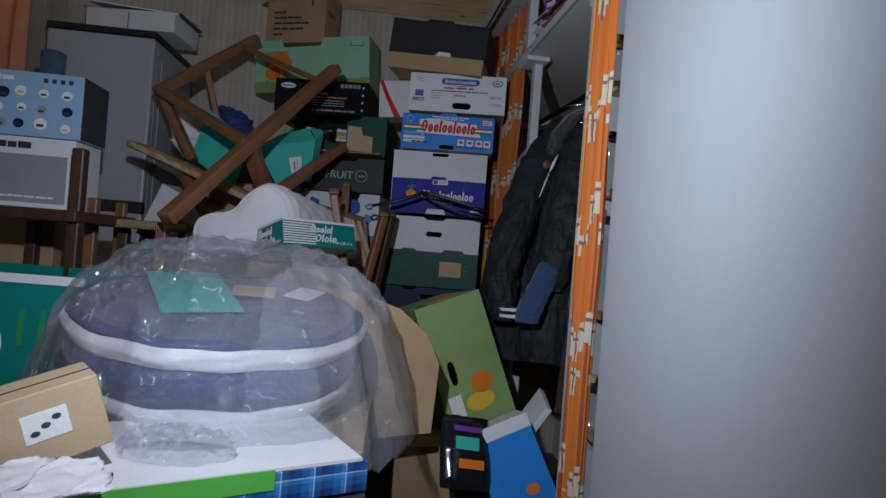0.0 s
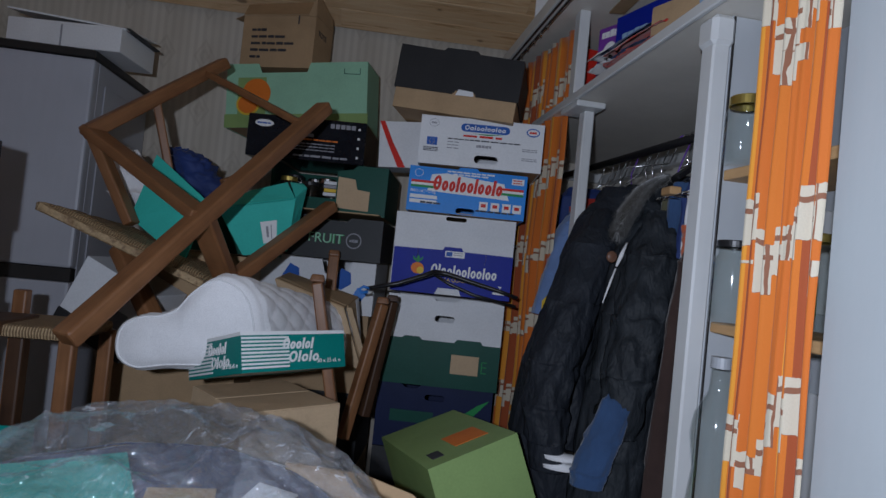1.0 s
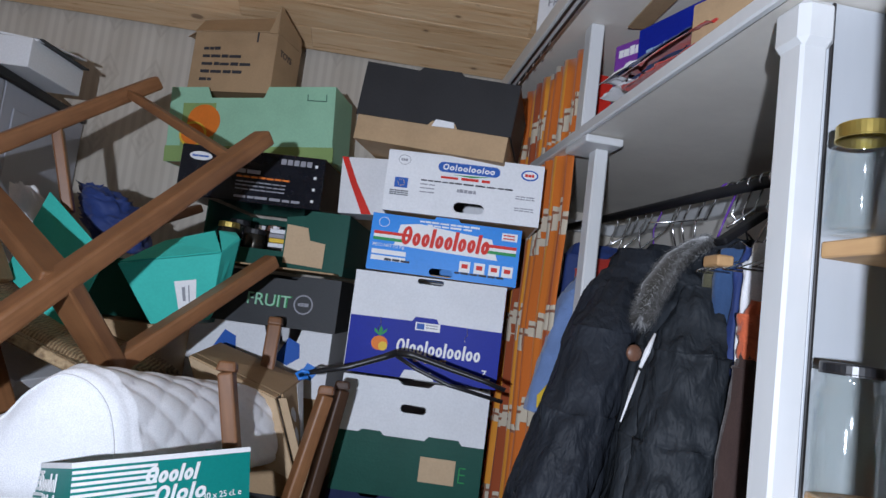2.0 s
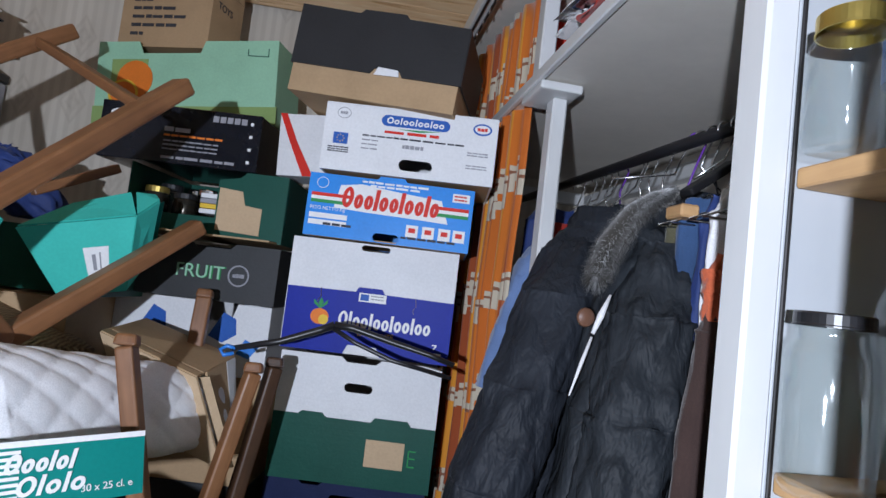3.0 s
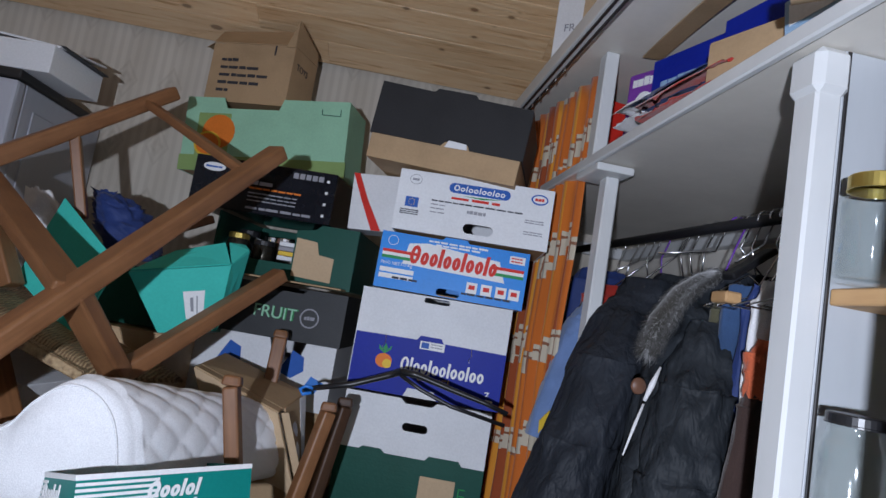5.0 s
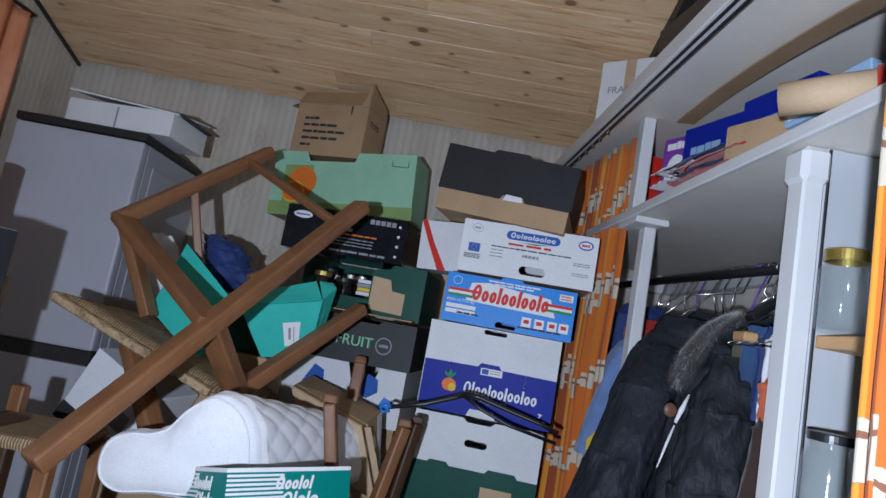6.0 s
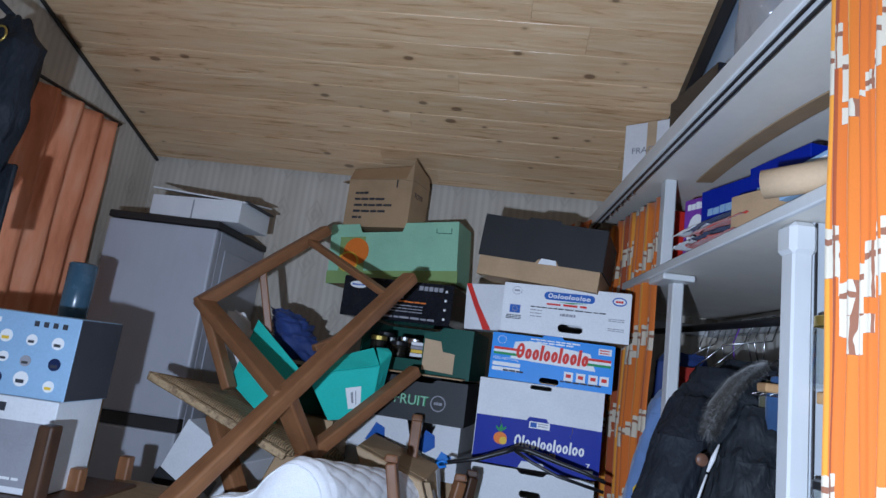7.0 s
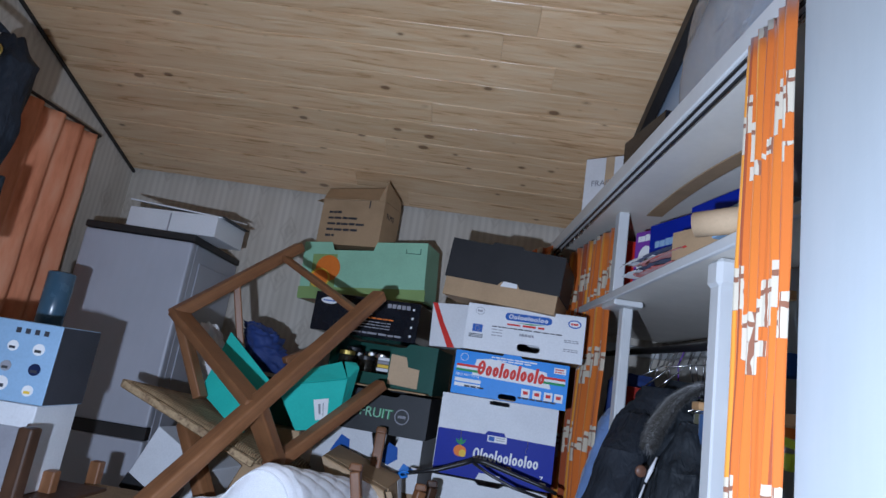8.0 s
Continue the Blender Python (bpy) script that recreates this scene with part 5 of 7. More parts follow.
part("side_panel", quad_board((pd.lerp(pc, 0.22), pc, pg, pe.lerp(pg, 0.22)), 0.006), KRAFT, parcel)
part("side_panel", quad_board((pa, pb, ph_, pf_), 0.006), KRAFT, parcel)
part("back_panel", quad_board((pb, pc, pg, ph_), 0.006), KRAFT, parcel)
part("bottom_panel", quad_board((pf_, pe, pg, ph_), 0.006), KRAFT, parcel)
out_ = (pc - pd).cross(pe - pd).normalized()
out_ = (out_ if out_.x > 0 else -out_) * 0.0045
part("paper_label", quad_board([q + out_ for q in (pd.lerp(pc, 0.72), pd.lerp(pc, 0.97), pe.lerp(pg, 0.97), pe.lerp(pg, 0.72))], 0.001), WHITE_CARD, parcel, "torn white label")
fr_ = (pd - pa).cross(pe - pd).normalized()
fr_ = (fr_ if fr_.y < 0 else -fr_) * 0.0045
mid_ = pd.lerp(pf_, 0.42)
part("print", quad_board([mid_ + fr_ + q for q in (Vector((0, 0, 0)), Vector((0.004, 0, 0)), Vector((0.012, 0.001, -0.028)), Vector((0.008, 0.001, -0.028)))], 0.001), DARK_INK, parcel)

# yellow tag caught beside the curtain
solid("yellow_tag", quad_board(((0.632, 2.384, 1.232), (0.66, 2.39, 1.272), (0.652, 2.386, 1.288), (0.63, 2.382, 1.262)), 0.002), YELLOW_INK, "small folded yellow paper tag beside the curtain", "tag")

# ---- black hanger lying across the blue box ----
hang = thing("coat_hanger", pose(0, 0, 0), "black plastic coat hanger with blue hooks hung on the box stack", "hanger")
p = [(0.085, 2.42, 1.247), (0.18, 2.42, 1.272), (0.262, 2.425, 1.305), (0.29, 2.43, 1.318)]
part("arm", tube(bmesh.new(), p, [0.006, 0.007, 0.008, 0.009], 10), BLACK_PLASTIC, hang, "", True)
p = [(0.29, 2.43, 1.318), (0.33, 2.43, 1.316), (0.42, 2.42, 1.295), (0.50, 2.41, 1.278), (0.556, 2.40, 1.262)]
part("arm", tube(bmesh.new(), p, [0.009, 0.008, 0.007, 0.006, 0.006], 10), BLACK_PLASTIC, hang, "", True)
p = [(0.29, 2.428, 1.31), (0.34, 2.425, 1.285), (0.42, 2.41, 1.258), (0.552, 2.395, 1.235)]
part("cross_bar", tube(bmesh.new(), p, 0.005, 8), BLACK_PLASTIC, hang, "", True)
p = [(0.092, 2.418, 1.248), (0.075, 2.417, 1.252), (0.062, 2.417, 1.243), (0.07, 2.417, 1.232), (0.09, 2.418, 1.238)]
part("hook", tube(bmesh.new(), p, 0.0045, 8), BLUE_PLASTIC, hang, "blue plastic hook", True)


# ---- clothes on the rod ----
def garment_tube(centers, axis, rx, ry, n=40, rows=46, wrinkle=0.012, seed=1, freq=9.0, drag=3.0):
    """A hanging cloth body: rings of half widths rx along axis and ry across, with drawn folds."""
    bm = bmesh.new()
    ax_ = Vector((*axis, 0)).normalized()
    bx = Vector((-ax_.y, ax_.x, 0))
    K = len(centers) - 1

    def at(lst, v):
        f = v * K
        k = min(int(f), K - 1)
        t = f - k
        t = t * t * (3 - 2 * t)
        a, b_ = lst[k], lst[k + 1]
        return a + (b_ - a) * t

    cs = [Vector(c) for c in centers]
    rings = []
    for j in range(rows + 1):
        v = j / rows
        c, a, b_ = at(cs, v), at(rx, v), at(ry, v)
        row = []
        for i in range(n):
            th = 2 * math.pi * i / n
            ca, sa = math.cos(th), math.sin(th)
            sx = math.copysign(abs(ca) ** 0.8, ca)
            q = Vector((th * 1.6, v * freq / drag, seed * 3.7))
            d = wrinkle * (noise.noise(Vector((math.cos(th) * 2.2, math.sin(th) * 2.2, v * freq + seed * 5))) + 0.6 * noise.noise(Vector((math.cos(th) * 5, math.sin(th) * 5, v * freq * 0.6 + seed))) + 0.5 * abs(noise.noise(Vector((math.cos(th) * 3 + v * 4, math.sin(th) * 3, v * freq * 2.2 + seed)))))
            row.append(bm.verts.new(c + ax_ * (sx * (a + d)) + bx * (sa * (b_ + d)) + Vector((0, 0, d * 0.5))))
        rings.append(row)
    for a, b_ in zip(rings, rings[1:]):
        for i in range(n):
            bm.faces.new((a[i], a[(i + 1) % n], b_[(i + 1) % n], b_[i]))
    bm.faces.new(rings[0])
    bm.faces.new(rings[-1][::-1])
    return bm


def hook_at(parent, x, y, z, mat=CHROME, drop=0.09):
    zr = 1.757 + (y - 1.777) * 0.022
    p = [(0.955, y, zr + 0.016)]
    p = [(0.955 + 0.018 * math.cos(a), y, zr + 0.002 + 0.018 * math.sin(a)) for a in [radians(g) for g in range(200, -30, -23)]]
    p += [(0.962, y, zr - 0.03), (0.955, y, zr - 0.05), (x, y, z)]
    return part("hanger_hook", tube(bmesh.new(), p, 0.0023, 6), mat, parent, "", True)


VIEW = (0.9, -0.43)
j1 = thing("padded_jacket", pose(0, 0, 0), "black padded nylon jacket hanging from the rod", "jacket", "clothes on the rod")
part("body", garment_tube([(0.805, 2.290, 1.585), (0.775, 2.270, 1.525), (0.725, 2.240, 1.394), (0.684, 2.210, 1.245), (0.643, 2.190, 1.088), (0.621, 2.170, 0.920), (0.630, 2.160, 0.720)], VIEW, [0.05, 0.085, 0.09, 0.09, 0.10, 0.105, 0.10], [0.03, 0.07, 0.09, 0.095, 0.10, 0.10, 0.09], 64, 110, 0.011, 2, 9), BLACK_CLOTH, j1, "", True)
part("sleeve", garment_tube([(0.750, 2.220, 1.540), (0.699, 2.160, 1.438), (0.642, 2.110, 1.280), (0.590, 2.070, 1.122), (0.568, 2.040, 1.018), (0.572, 2.020, 0.930)], VIEW, [0.04, 0.068, 0.07, 0.066, 0.06, 0.045], [0.04, 0.07, 0.07, 0.065, 0.06, 0.045], 44, 90, 0.010, 5, 12), BLACK_CLOTH, j1, "", True)
cuff = part("cuff", garment_tube([(0.572, 2.020, 0.935), (0.574, 2.017, 0.900), (0.580, 2.015, 0.865)], VIEW, [0.047, 0.044, 0.042], [0.042, 0.04, 0.038], 28, 8, 0.002, 3), BLACK_CLOTH, j1, "", True)
for z in (0.888, 0.91):
    part("stripe", garment_tube([(0.603, 1.998, z), (0.605, 1.997, z - 0.009)], VIEW, [0.0485, 0.0475], [0.044, 0.043], 28, 3, 0.0015, 3), WHITE_CLOTH, cuff, "white knitted stripe", True)
part("collar", garment_tube([(0.815, 2.290, 1.625), (0.810, 2.285, 1.585), (0.795, 2.275, 1.540)], VIEW, [0.055, 0.07, 0.09], [0.045, 0.055, 0.06], 32, 10, 0.008, 9), BLACK_CLOTH, j1, "", True)
hook_at(j1, 0.82, 2.28, 1.69)

j2 = thing("hooded_parka", pose(0, 0, 0), "charcoal parka with grey fur hood hanging from the rod", "jacket", "clothes on the rod")
part("body", garment_tube([(0.850, 2.100, 1.605), (0.826, 2.080, 1.541), (0.799, 2.050, 1.415), (0.774, 2.020, 1.262), (0.750, 2.000, 1.100), (0.730, 1.990, 0.920), (0.725, 1.980, 0.740)], VIEW, [0.03, 0.06, 0.078, 0.085, 0.09, 0.09, 0.09], [0.03, 0.05, 0.065, 0.07, 0.075, 0.075, 0.07], 64, 120, 0.011, 7, 13), GREY_BLACK, j2, "", True)
part("sleeve", garment_tube([(0.826, 2.030, 1.536), (0.794, 1.990, 1.415), (0.764, 1.960, 1.262), (0.734, 1.940, 1.118), (0.710, 1.930, 0.980)], VIEW, [0.04, 0.065, 0.066, 0.06, 0.05], [0.03, 0.05, 0.052, 0.05, 0.042], 44, 90, 0.010, 11, 16), GREY_BLACK, j2, "", True)
part("zip", tube(bmesh.new(), [(0.72, 1.985, 1.443), (0.706, 1.98, 1.41), (0.694, 1.975, 1.382)], [0.002, 0.0055, 0.003], 8), WHITE_CLOTH, j2, "white zip facing", True)
part("zip", tube(bmesh.new(), [(0.691, 1.97, 1.377), (0.678, 1.965, 1.34), (0.66, 1.955, 1.29)], [0.002, 0.003, 0.0012], 8), WHITE_CLOTH, j2, "white zip facing", True)

toggle = part("toggle", lathe(bmesh.new(), [(0, 0), (0.012, 0.001), (0.015, 0.004), (0.013, 0.008), (0, 0.009)], 20), BROWN_LEATHER, j2, "round brown leather toggle", True)
toggle.matrix_basis = pose(0.682, 1.985, 1.405, 90, 0, 10)


def fur_strip(parent, pts, rad, count, length, seed):
    """A fur trim: a core with many short tapering strands."""
    rnd = random.Random(seed)
    core = part("fur_trim", tube(bmesh.new(), pts, rad, 10), FUR, parent, "grey fake fur trim", True)
    bm = bmesh.new()
    P = [Vector(q) for q in pts]
    for _ in range(count):
        f = rnd.uniform(0, len(P) - 1.001)
        k = int(f)
        c = P[k].lerp(P[k + 1], f - k)
        d = Vector((rnd.gauss(0, 1), rnd.gauss(0, 1), rnd.gauss(0, 1))).normalized()
        a = c + d * (rad[k] + (rad[k + 1] - rad[k]) * (f - k)) * 0.8
        e = a + d * length * rnd.uniform(0.5, 1.1) + Vector((0, 0, -length * 0.5))
        sd = d.orthogonal().normalized() * 0.0008
        bm.faces.new([bm.verts.new(a - sd), bm.verts.new(a + sd), bm.verts.new(e)])
    tagged(part("fur_nap", bm, FUR, core), kind="stuff")


fur_strip(j2, [(0.863, 2.098, 1.645), (0.818, 2.077, 1.62), (0.77, 2.051, 1.584), (0.728, 2.032, 1.524), (0.709, 2.024, 1.469)], [0.007, 0.011, 0.016, 0.02, 0.015], 8000, 0.018, 3)
fur_strip(j2, [(0.842, 2.035, 1.585), (0.846, 2.012, 1.54), (0.842, 1.992, 1.485)], [0.011, 0.011, 0.011], 2200, 0.014, 8)
hook_at(j2, 0.90, 2.10, 1.67)
bm = bmesh.new()
beam(bm, (0.955, 2.07, 1.70), (0.86, 2.05, 1.63), 0.03, 0.014, bevel=0.004)
part("hanger_arm", bm, BLACK_PLASTIC, j2, "black plastic hanger arm")


def hung(name, label, mat, cx, y, z1, z0, w, t, seed, lean=0.0, mat2=None):
    g = thing(name, pose(0, 0, 0), label, name.split("_")[-1], "clothes on the rod")
    zs = [z1, z1 - 0.04, z1 - 0.25 * (z1 - z0), z1 - 0.6 * (z1 - z0), z0]
    cs = [(cx - lean * (z1 - z), y - 0.4 * lean * (z1 - z), z) for z in zs]
    part("cloth", garment_tube(cs, (1, 0), [w * 0.6, w * 0.9, w, w * 0.98, w * 0.95], [t * 0.6, t, t, t * 1.1, t], 36, 44, 0.007, seed, 10), mat, g, "", True)
    hook_at(g, cx + 0.02, y, z1 - 0.005)
    return g


hung("blue_jeans", "folded blue jeans hanging from the rod", DENIM, 0.872, 1.985, 1.61, 0.72, 0.06, 0.014, 21)
hung("dark_jeans", "dark blue jeans hanging from the rod", NAVY_CLOTH, 0.885, 1.95, 1.61, 0.75, 0.055, 0.012, 22)
hung("white_shirt", "white shirt hanging from the rod", WHITE_CLOTH, 0.878, 1.915, 1.615, 1.05, 0.05, 0.01, 23)
hung("brown_trousers", "brown wool trousers hanging from the rod", BROWN_CLOTH, 0.855, 1.885, 1.445, 0.6, 0.05, 0.016, 24, 0.08)
hung("orange_sweater", "orange fleece sweater hanging from the rod", RUST_CLOTH, 0.862, 1.886, 1.515, 1.42, 0.05, 0.019, 25)
hung("olive_shirt", "olive cotton shirt hanging from the rod", OLIVE_CLOTH, 0.875, 2.025, 1.60, 1.2, 0.06, 0.016, 26)
hung("blue_shirt", "blue cotton shirt hanging behind the shelf post", SHIRT_BLUE, 0.76, 2.47, 1.56, 1.22, 0.06, 0.045, 27, 0.26)
hung("red_shirt", "red shirt hanging at the end of the rod", RED_CLOTH, 0.83, 2.62, 1.63, 1.1, 0.07, 0.03, 28)
hung("navy_shirt", "navy shirt hanging at the end of the rod", NAVY_CLOTH, 0.85, 2.72, 1.68, 1.0, 0.10, 0.03, 29)
hung("grey_coat", "dark grey coat hanging at the end of the rod", GREY_BLACK, 0.95, 2.40, 1.66, 0.8, 0.11, 0.035, 30)
hung("dark_coat", "black coat hanging behind the jackets", BLACK_CLOTH, 1.0, 2.18, 1.66, 0.7, 0.12, 0.05, 31)
hung("dark_coat", "black coat hanging behind the jackets", BLACK_CLOTH, 1.02, 2.06, 1.64, 0.7, 0.12, 0.03, 34)
jl = thing("faded_jeans", pose(0, 0, 0), "faded blue jeans leg hanging behind the jacket sleeve", "jeans", "clothes on the rod")
part("leg", garment_tube([(0.738, 1.95, 1.142), (0.706, 1.915, 1.066), (0.665, 1.89, 0.978), (0.634, 1.875, 0.91), (0.63, 1.87, 0.877)], VIEW, [0.03, 0.036, 0.04, 0.042, 0.035], [0.02, 0.024, 0.026, 0.026, 0.02], 36, 40, 0.006, 33, 9), DENIM, jl, "", True)
rnd = random.Random(5)
for k, yv in enumerate((1.86, 1.90, 1.94, 1.985, 2.03, 2.14, 2.2, 2.33, 2.45, 2.56, 2.66, 2.78, 2.88)):
    hk = thing("wire_hanger", pose(0, 0, 0), "purple plastic hanger on the rod" if k in (6, 9) else "thin chromed wire hanger on the rod", "hanger", "hangers on the rod")
    hook_at(hk, 0.955 + rnd.uniform(-0.02, 0.02), yv, 1.655, PURPLE_PLASTIC if k in (6, 9) else CHROME)
    zz = 1.655
    part("shoulder_wire", tube(bmesh.new(), [(0.955, yv, zz), (0.87, yv - 0.01, zz - 0.06), (0.80, yv - 0.015, zz - 0.09), (1.1, yv, zz - 0.09), (0.955, yv, zz)], 0.0016, 6), PURPLE_PLASTIC if k in (6, 9) else CHROME, hk, "", True)
peg = solid("wooden_peg", box(0.80, 1.945, 1.572, 0.83, 1.995, 1.592, 0.003), SHELF_WOOD, "wooden clothes peg on the jeans hanger", "peg")


# ---- jars and bottles on the pine shelves ----
def jar(x, y, z, r, h, lid, label, square=False, seg=32):
    j = thing("glass_jar", pose(x, y, z), label, "jar", "jars on the pine shelves")
    out = [(0, 0.0), (r * 0.85, 0.0), (r, 0.008), (r, h * 0.74), (r * 0.93, h * 0.80), (r * 0.80, h * 0.84), (r * 0.80, h * 0.985)]
    inn = [(r * 0.76, h * 0.985), (r * 0.76, h * 0.83), (r * 0.89, h * 0.785), (r * 0.955, h * 0.73), (r * 0.955, 0.013), (r * 0.8, 0.007), (0, 0.007)]
    bm = lathe(bmesh.new(), out + inn, seg)
    if square:
        for v in bm.verts:
            if v.co.z < h * 0.78:
                a = math.atan2(v.co.y, v.co.x)
                k = 1 / max(abs(math.cos(a)), abs(math.sin(a)))
                k = 1 + (min(k, 1.22) - 1) * 0.8
                v.co.x *= k * 0.92
                v.co.y *= k * 0.92
    part("glass", bm, GLASS, j, "", True)
    lr = r * (0.88 if square else 0.85)
    low = 0.865 if square else 0.925
    prof_ = [(0, h * 0.995), (lr * 0.96, h * 0.995), (lr, h * 0.985), (lr, h * (low + 0.005)), (lr * 1.02, h * low), (lr * 1.02, h * (low - 0.01)), (lr * 0.97, h * (low - 0.01)), (lr * 0.97, h * 0.98), (0, h * 0.985)]
    part("lid", lathe(bmesh.new(), prof_, 36), lid, j, "screwed-on metal lid")
    return j


def bottle(x, y, z, r, h, cap, label, band=None, waist=0.0):
    j = thing("glass_bottle", pose(x, y, z), label, "bottle", "bottles on the pine shelves")
    out = [(0, 0), (r * 0.9, 0), (r, 0.01), (r * (1 - waist), h * 0.28), (r, h * 0.5), (r * 0.9, h * 0.62), (r * 0.42, h * 0.78), (r * 0.36, h * 0.95)]
    inn = [(a * 0.94, b_ + (0.004 if b_ < 0.02 else 0)) for a, b_ in out[::-1]]
    part("glass", lathe(bmesh.new(), out + inn, 28), GLASS, j, "", True)
    part("cap", lathe(bmesh.new(), [(0, h), (r * 0.4, h), (r * 0.42, h * 0.93), (0, h * 0.93)], 20), cap, j)
    if band:
        part("paper_label", lathe(bmesh.new(), [(r * 1.012, h * 0.30), (r * 1.012, h * 0.48), (r * 1.004, h * 0.48), (r * 1.004, h * 0.30)], 28), band, j)
    return j


jar(0.746, 1.570, 1.578, 0.0335, 0.123, BRASS, "square clear glass jar with a gold lid on a pine shelf", True)
jar(0.747, 1.570, 1.287, 0.0360, 0.152, BLACK_PLASTIC, "tall clear glass jar with a black lid on a pine shelf")
bottle(0.812, 1.566, 1.578, 0.0302, 0.2325, SHELF_WOOD, "clear glass bottle with a cork and blue label", BLUE_INK)
bottle(0.823, 1.562, 1.287, 0.0378, 0.2697, ORANGE_INK, "clear glass bottle with an orange cap and a yellow neck tag", None, 0.18)
part("neck_tag", lathe(bmesh.new(), [(0.0175, 0.195), (0.0165, 0.225), (0.0155, 0.225), (0.0165, 0.195)], 20), LIME_PLASTIC, bpy.data.objects["glass_bottle.001"], "yellow neck tag")
jar(0.884, 1.588, 1.287, 0.0336, 0.1581, BLACK_PLASTIC, "clear glass jar with a green label behind the bottle")
part("paper_label", lathe(bmesh.new(), [(0.0347, 0.03), (0.0347, 0.09)], 24), LEAF_CARD, bpy.data.objects["glass_jar.002"])
bottle(0.738, 1.565, 0.95, 0.0437, 0.2790, GREY_PLASTIC, "waisted clear glass bottle on a pine shelf", None, 0.2)
bottle(0.768, 1.440, 0.95, 0.0294, 0.1860, TEAL_DARK, "small green-capped bottle on a pine shelf", TEAL_DARK)
jar(0.758, 1.390, 1.287, 0.0378, 0.1581, BRASS, "clear glass jar with a gold lid on a pine shelf")
jar(0.748, 1.570, 0.62, 0.0378, 0.1581, KRAFT_PALE, "small glass jar with a paper cover low on the shelves")
jar(0.748, 1.540, 0.25, 0.0420, 0.1674, BRASS, "clear glass jar low on the shelves")
tp = solid("lime_strip", box(-0.04, -0.007, -0.007, 0.04, 0.007, 0.007, 0.003), LIME_PLASTIC, "bright lime plastic strip lying on a pine shelf", "strip")
tp.matrix_world = pose(0.735, 1.44, 1.535, 0, 12, -50)


# ---- things on the long shelf and on the top board ----
SH, TB = 1.905, 2.217
fold = thing("folder", pose(0.72, 2.60, SH, 0, 0, 12), "red and white folders standing on the shelf", "folder")
part("cover", box(-0.004, -0.02, 0, 0.20, -0.005, 0.25, 0.001), RED_INK, fold)
part("sheets", box(0.0, -0.004, 0.003, 0.19, 0.018, 0.24), WHITE_CARD, fold)
part("cover", box(-0.004, 0.019, 0, 0.20, 0.023, 0.25), RED_INK, fold)
pk = thing("purple_packet", pose(0.765, 2.27, SH, 0, 0, -62), "purple and white printed packet on the shelf", "packet")
part("body", box(-0.06, -0.035, 0, 0.06, 0.035, 0.20, 0.006, 2), PURPLE_INK, pk)
part("picture", sheet(ellipse(-0.01, 0.09, 0.035, 0.06), (), 0.0012, -0.0362), WHITE_INK, pk)
part("picture", sheet(ellipse(0.005, 0.075, 0.02, 0.035), (), 0.0012, -0.0374), LIME_INK, pk)
text_bars(pk, -0.045, 0.165, 0.085, 0.022, -0.035, WHITE_INK, 5, 3)
# folded cloths, rolled over
for k, (mt, lab, c, r) in enumerate(((WHITE_CLOTH, "white cloth rolled up on the shelf", (0.695, 2.14, SH + 0.05), 0.05), (NAVY_CLOTH, "navy cloth folded on the shelf", (0.715, 2.04, SH + 0.055), 0.045), (RED_CLOTH, "red ribbed cloth folded on the shelf", (0.70, 1.98, SH + 0.03), 0.04), (SHIRT_BLUE, "pale blue cloth folded on the shelf", (0.77, 2.12, SH + 0.078), 0.03))):
    g = thing("folded_cloth", pose(*c, 0, 0, 8), lab, "cloth", "cloths on the shelf")
    L = 0.13 if k else 0.07
    bm = garment_tube([(0, -L, 0), (0, -L * 0.8, 0), (0, 0, 0.004), (0, L * 0.8, 0), (0, L, 0)], (1, 0), [r * 0.6, r, r * 1.1, r, r * 0.6], [0.004, 0.005, 0.005, 0.005, 0.004], 30, 30, 0.008, 40 + k, 6)
    for v in bm.verts:
        v.co.z += math.sqrt(max(0.0, 1 - min(1, (v.co.x / (r * 1.2)) ** 2))) * r * 0.9 - r * 0.5
    part("fold", bm, mt, g, "", True)
    part("fold", garment_tube([(0.01, -L * 0.9, -r * 0.5), (0.012, 0, -r * 0.45), (0.01, L * 0.9, -r * 0.5)], (1, 0), [r, r * 1.1, r], [0.006, 0.006, 0.006], 24, 20, 0.006, 45 + k, 6), mt, g, "", True)
crate("small_carton", base_pose(0.69, 1.89, SH, 0.15, 0.13, -66, 0, 0), 0.15, 0.13, 0.085, KRAFT, "small brown carton on the shelf", closed=True)
for k, (x, y, wz, mt, rz) in enumerate(((0.815, 2.14, 0.20, DEEP_BLUE, -70), (0.855, 1.925, 0.205, DEEP_BLUE, -76), (0.99, 1.80, 0.15, NAVY_CARD, -82))):
    bx = thing("blue_carton", pose(x, y, SH, 0, 0, rz), "deep blue printed carton at the back of the shelf", "box", "blue cartons on the shelf")
    part("body", box(-0.10, -0.06, 0, 0.10, 0.06, wz, 0.002), mt, bx)
    text_bars(bx, -0.07, wz * 0.62, 0.1, 0.022, -0.06, PALE_BLUE, 4, 60 + k)
    text_bars(bx, -0.07, wz * 0.4, 0.07, 0.012, -0.06, WHITE_INK, 4, 66 + k)
wb = thing("pale_blue_carton", pose(0.80, 1.69, SH + 0.055, 0, -6, -76), "flat pale blue and white carton lying on the shelf", "box")
part("body", box(-0.08, -0.05, 0, 0.09, 0.05, 0.055, 0.002), PALE_BLUE, wb)
part("label_field", box(-0.07, -0.0512, 0.01, 0.05, -0.05, 0.045), WHITE_INK, wb)
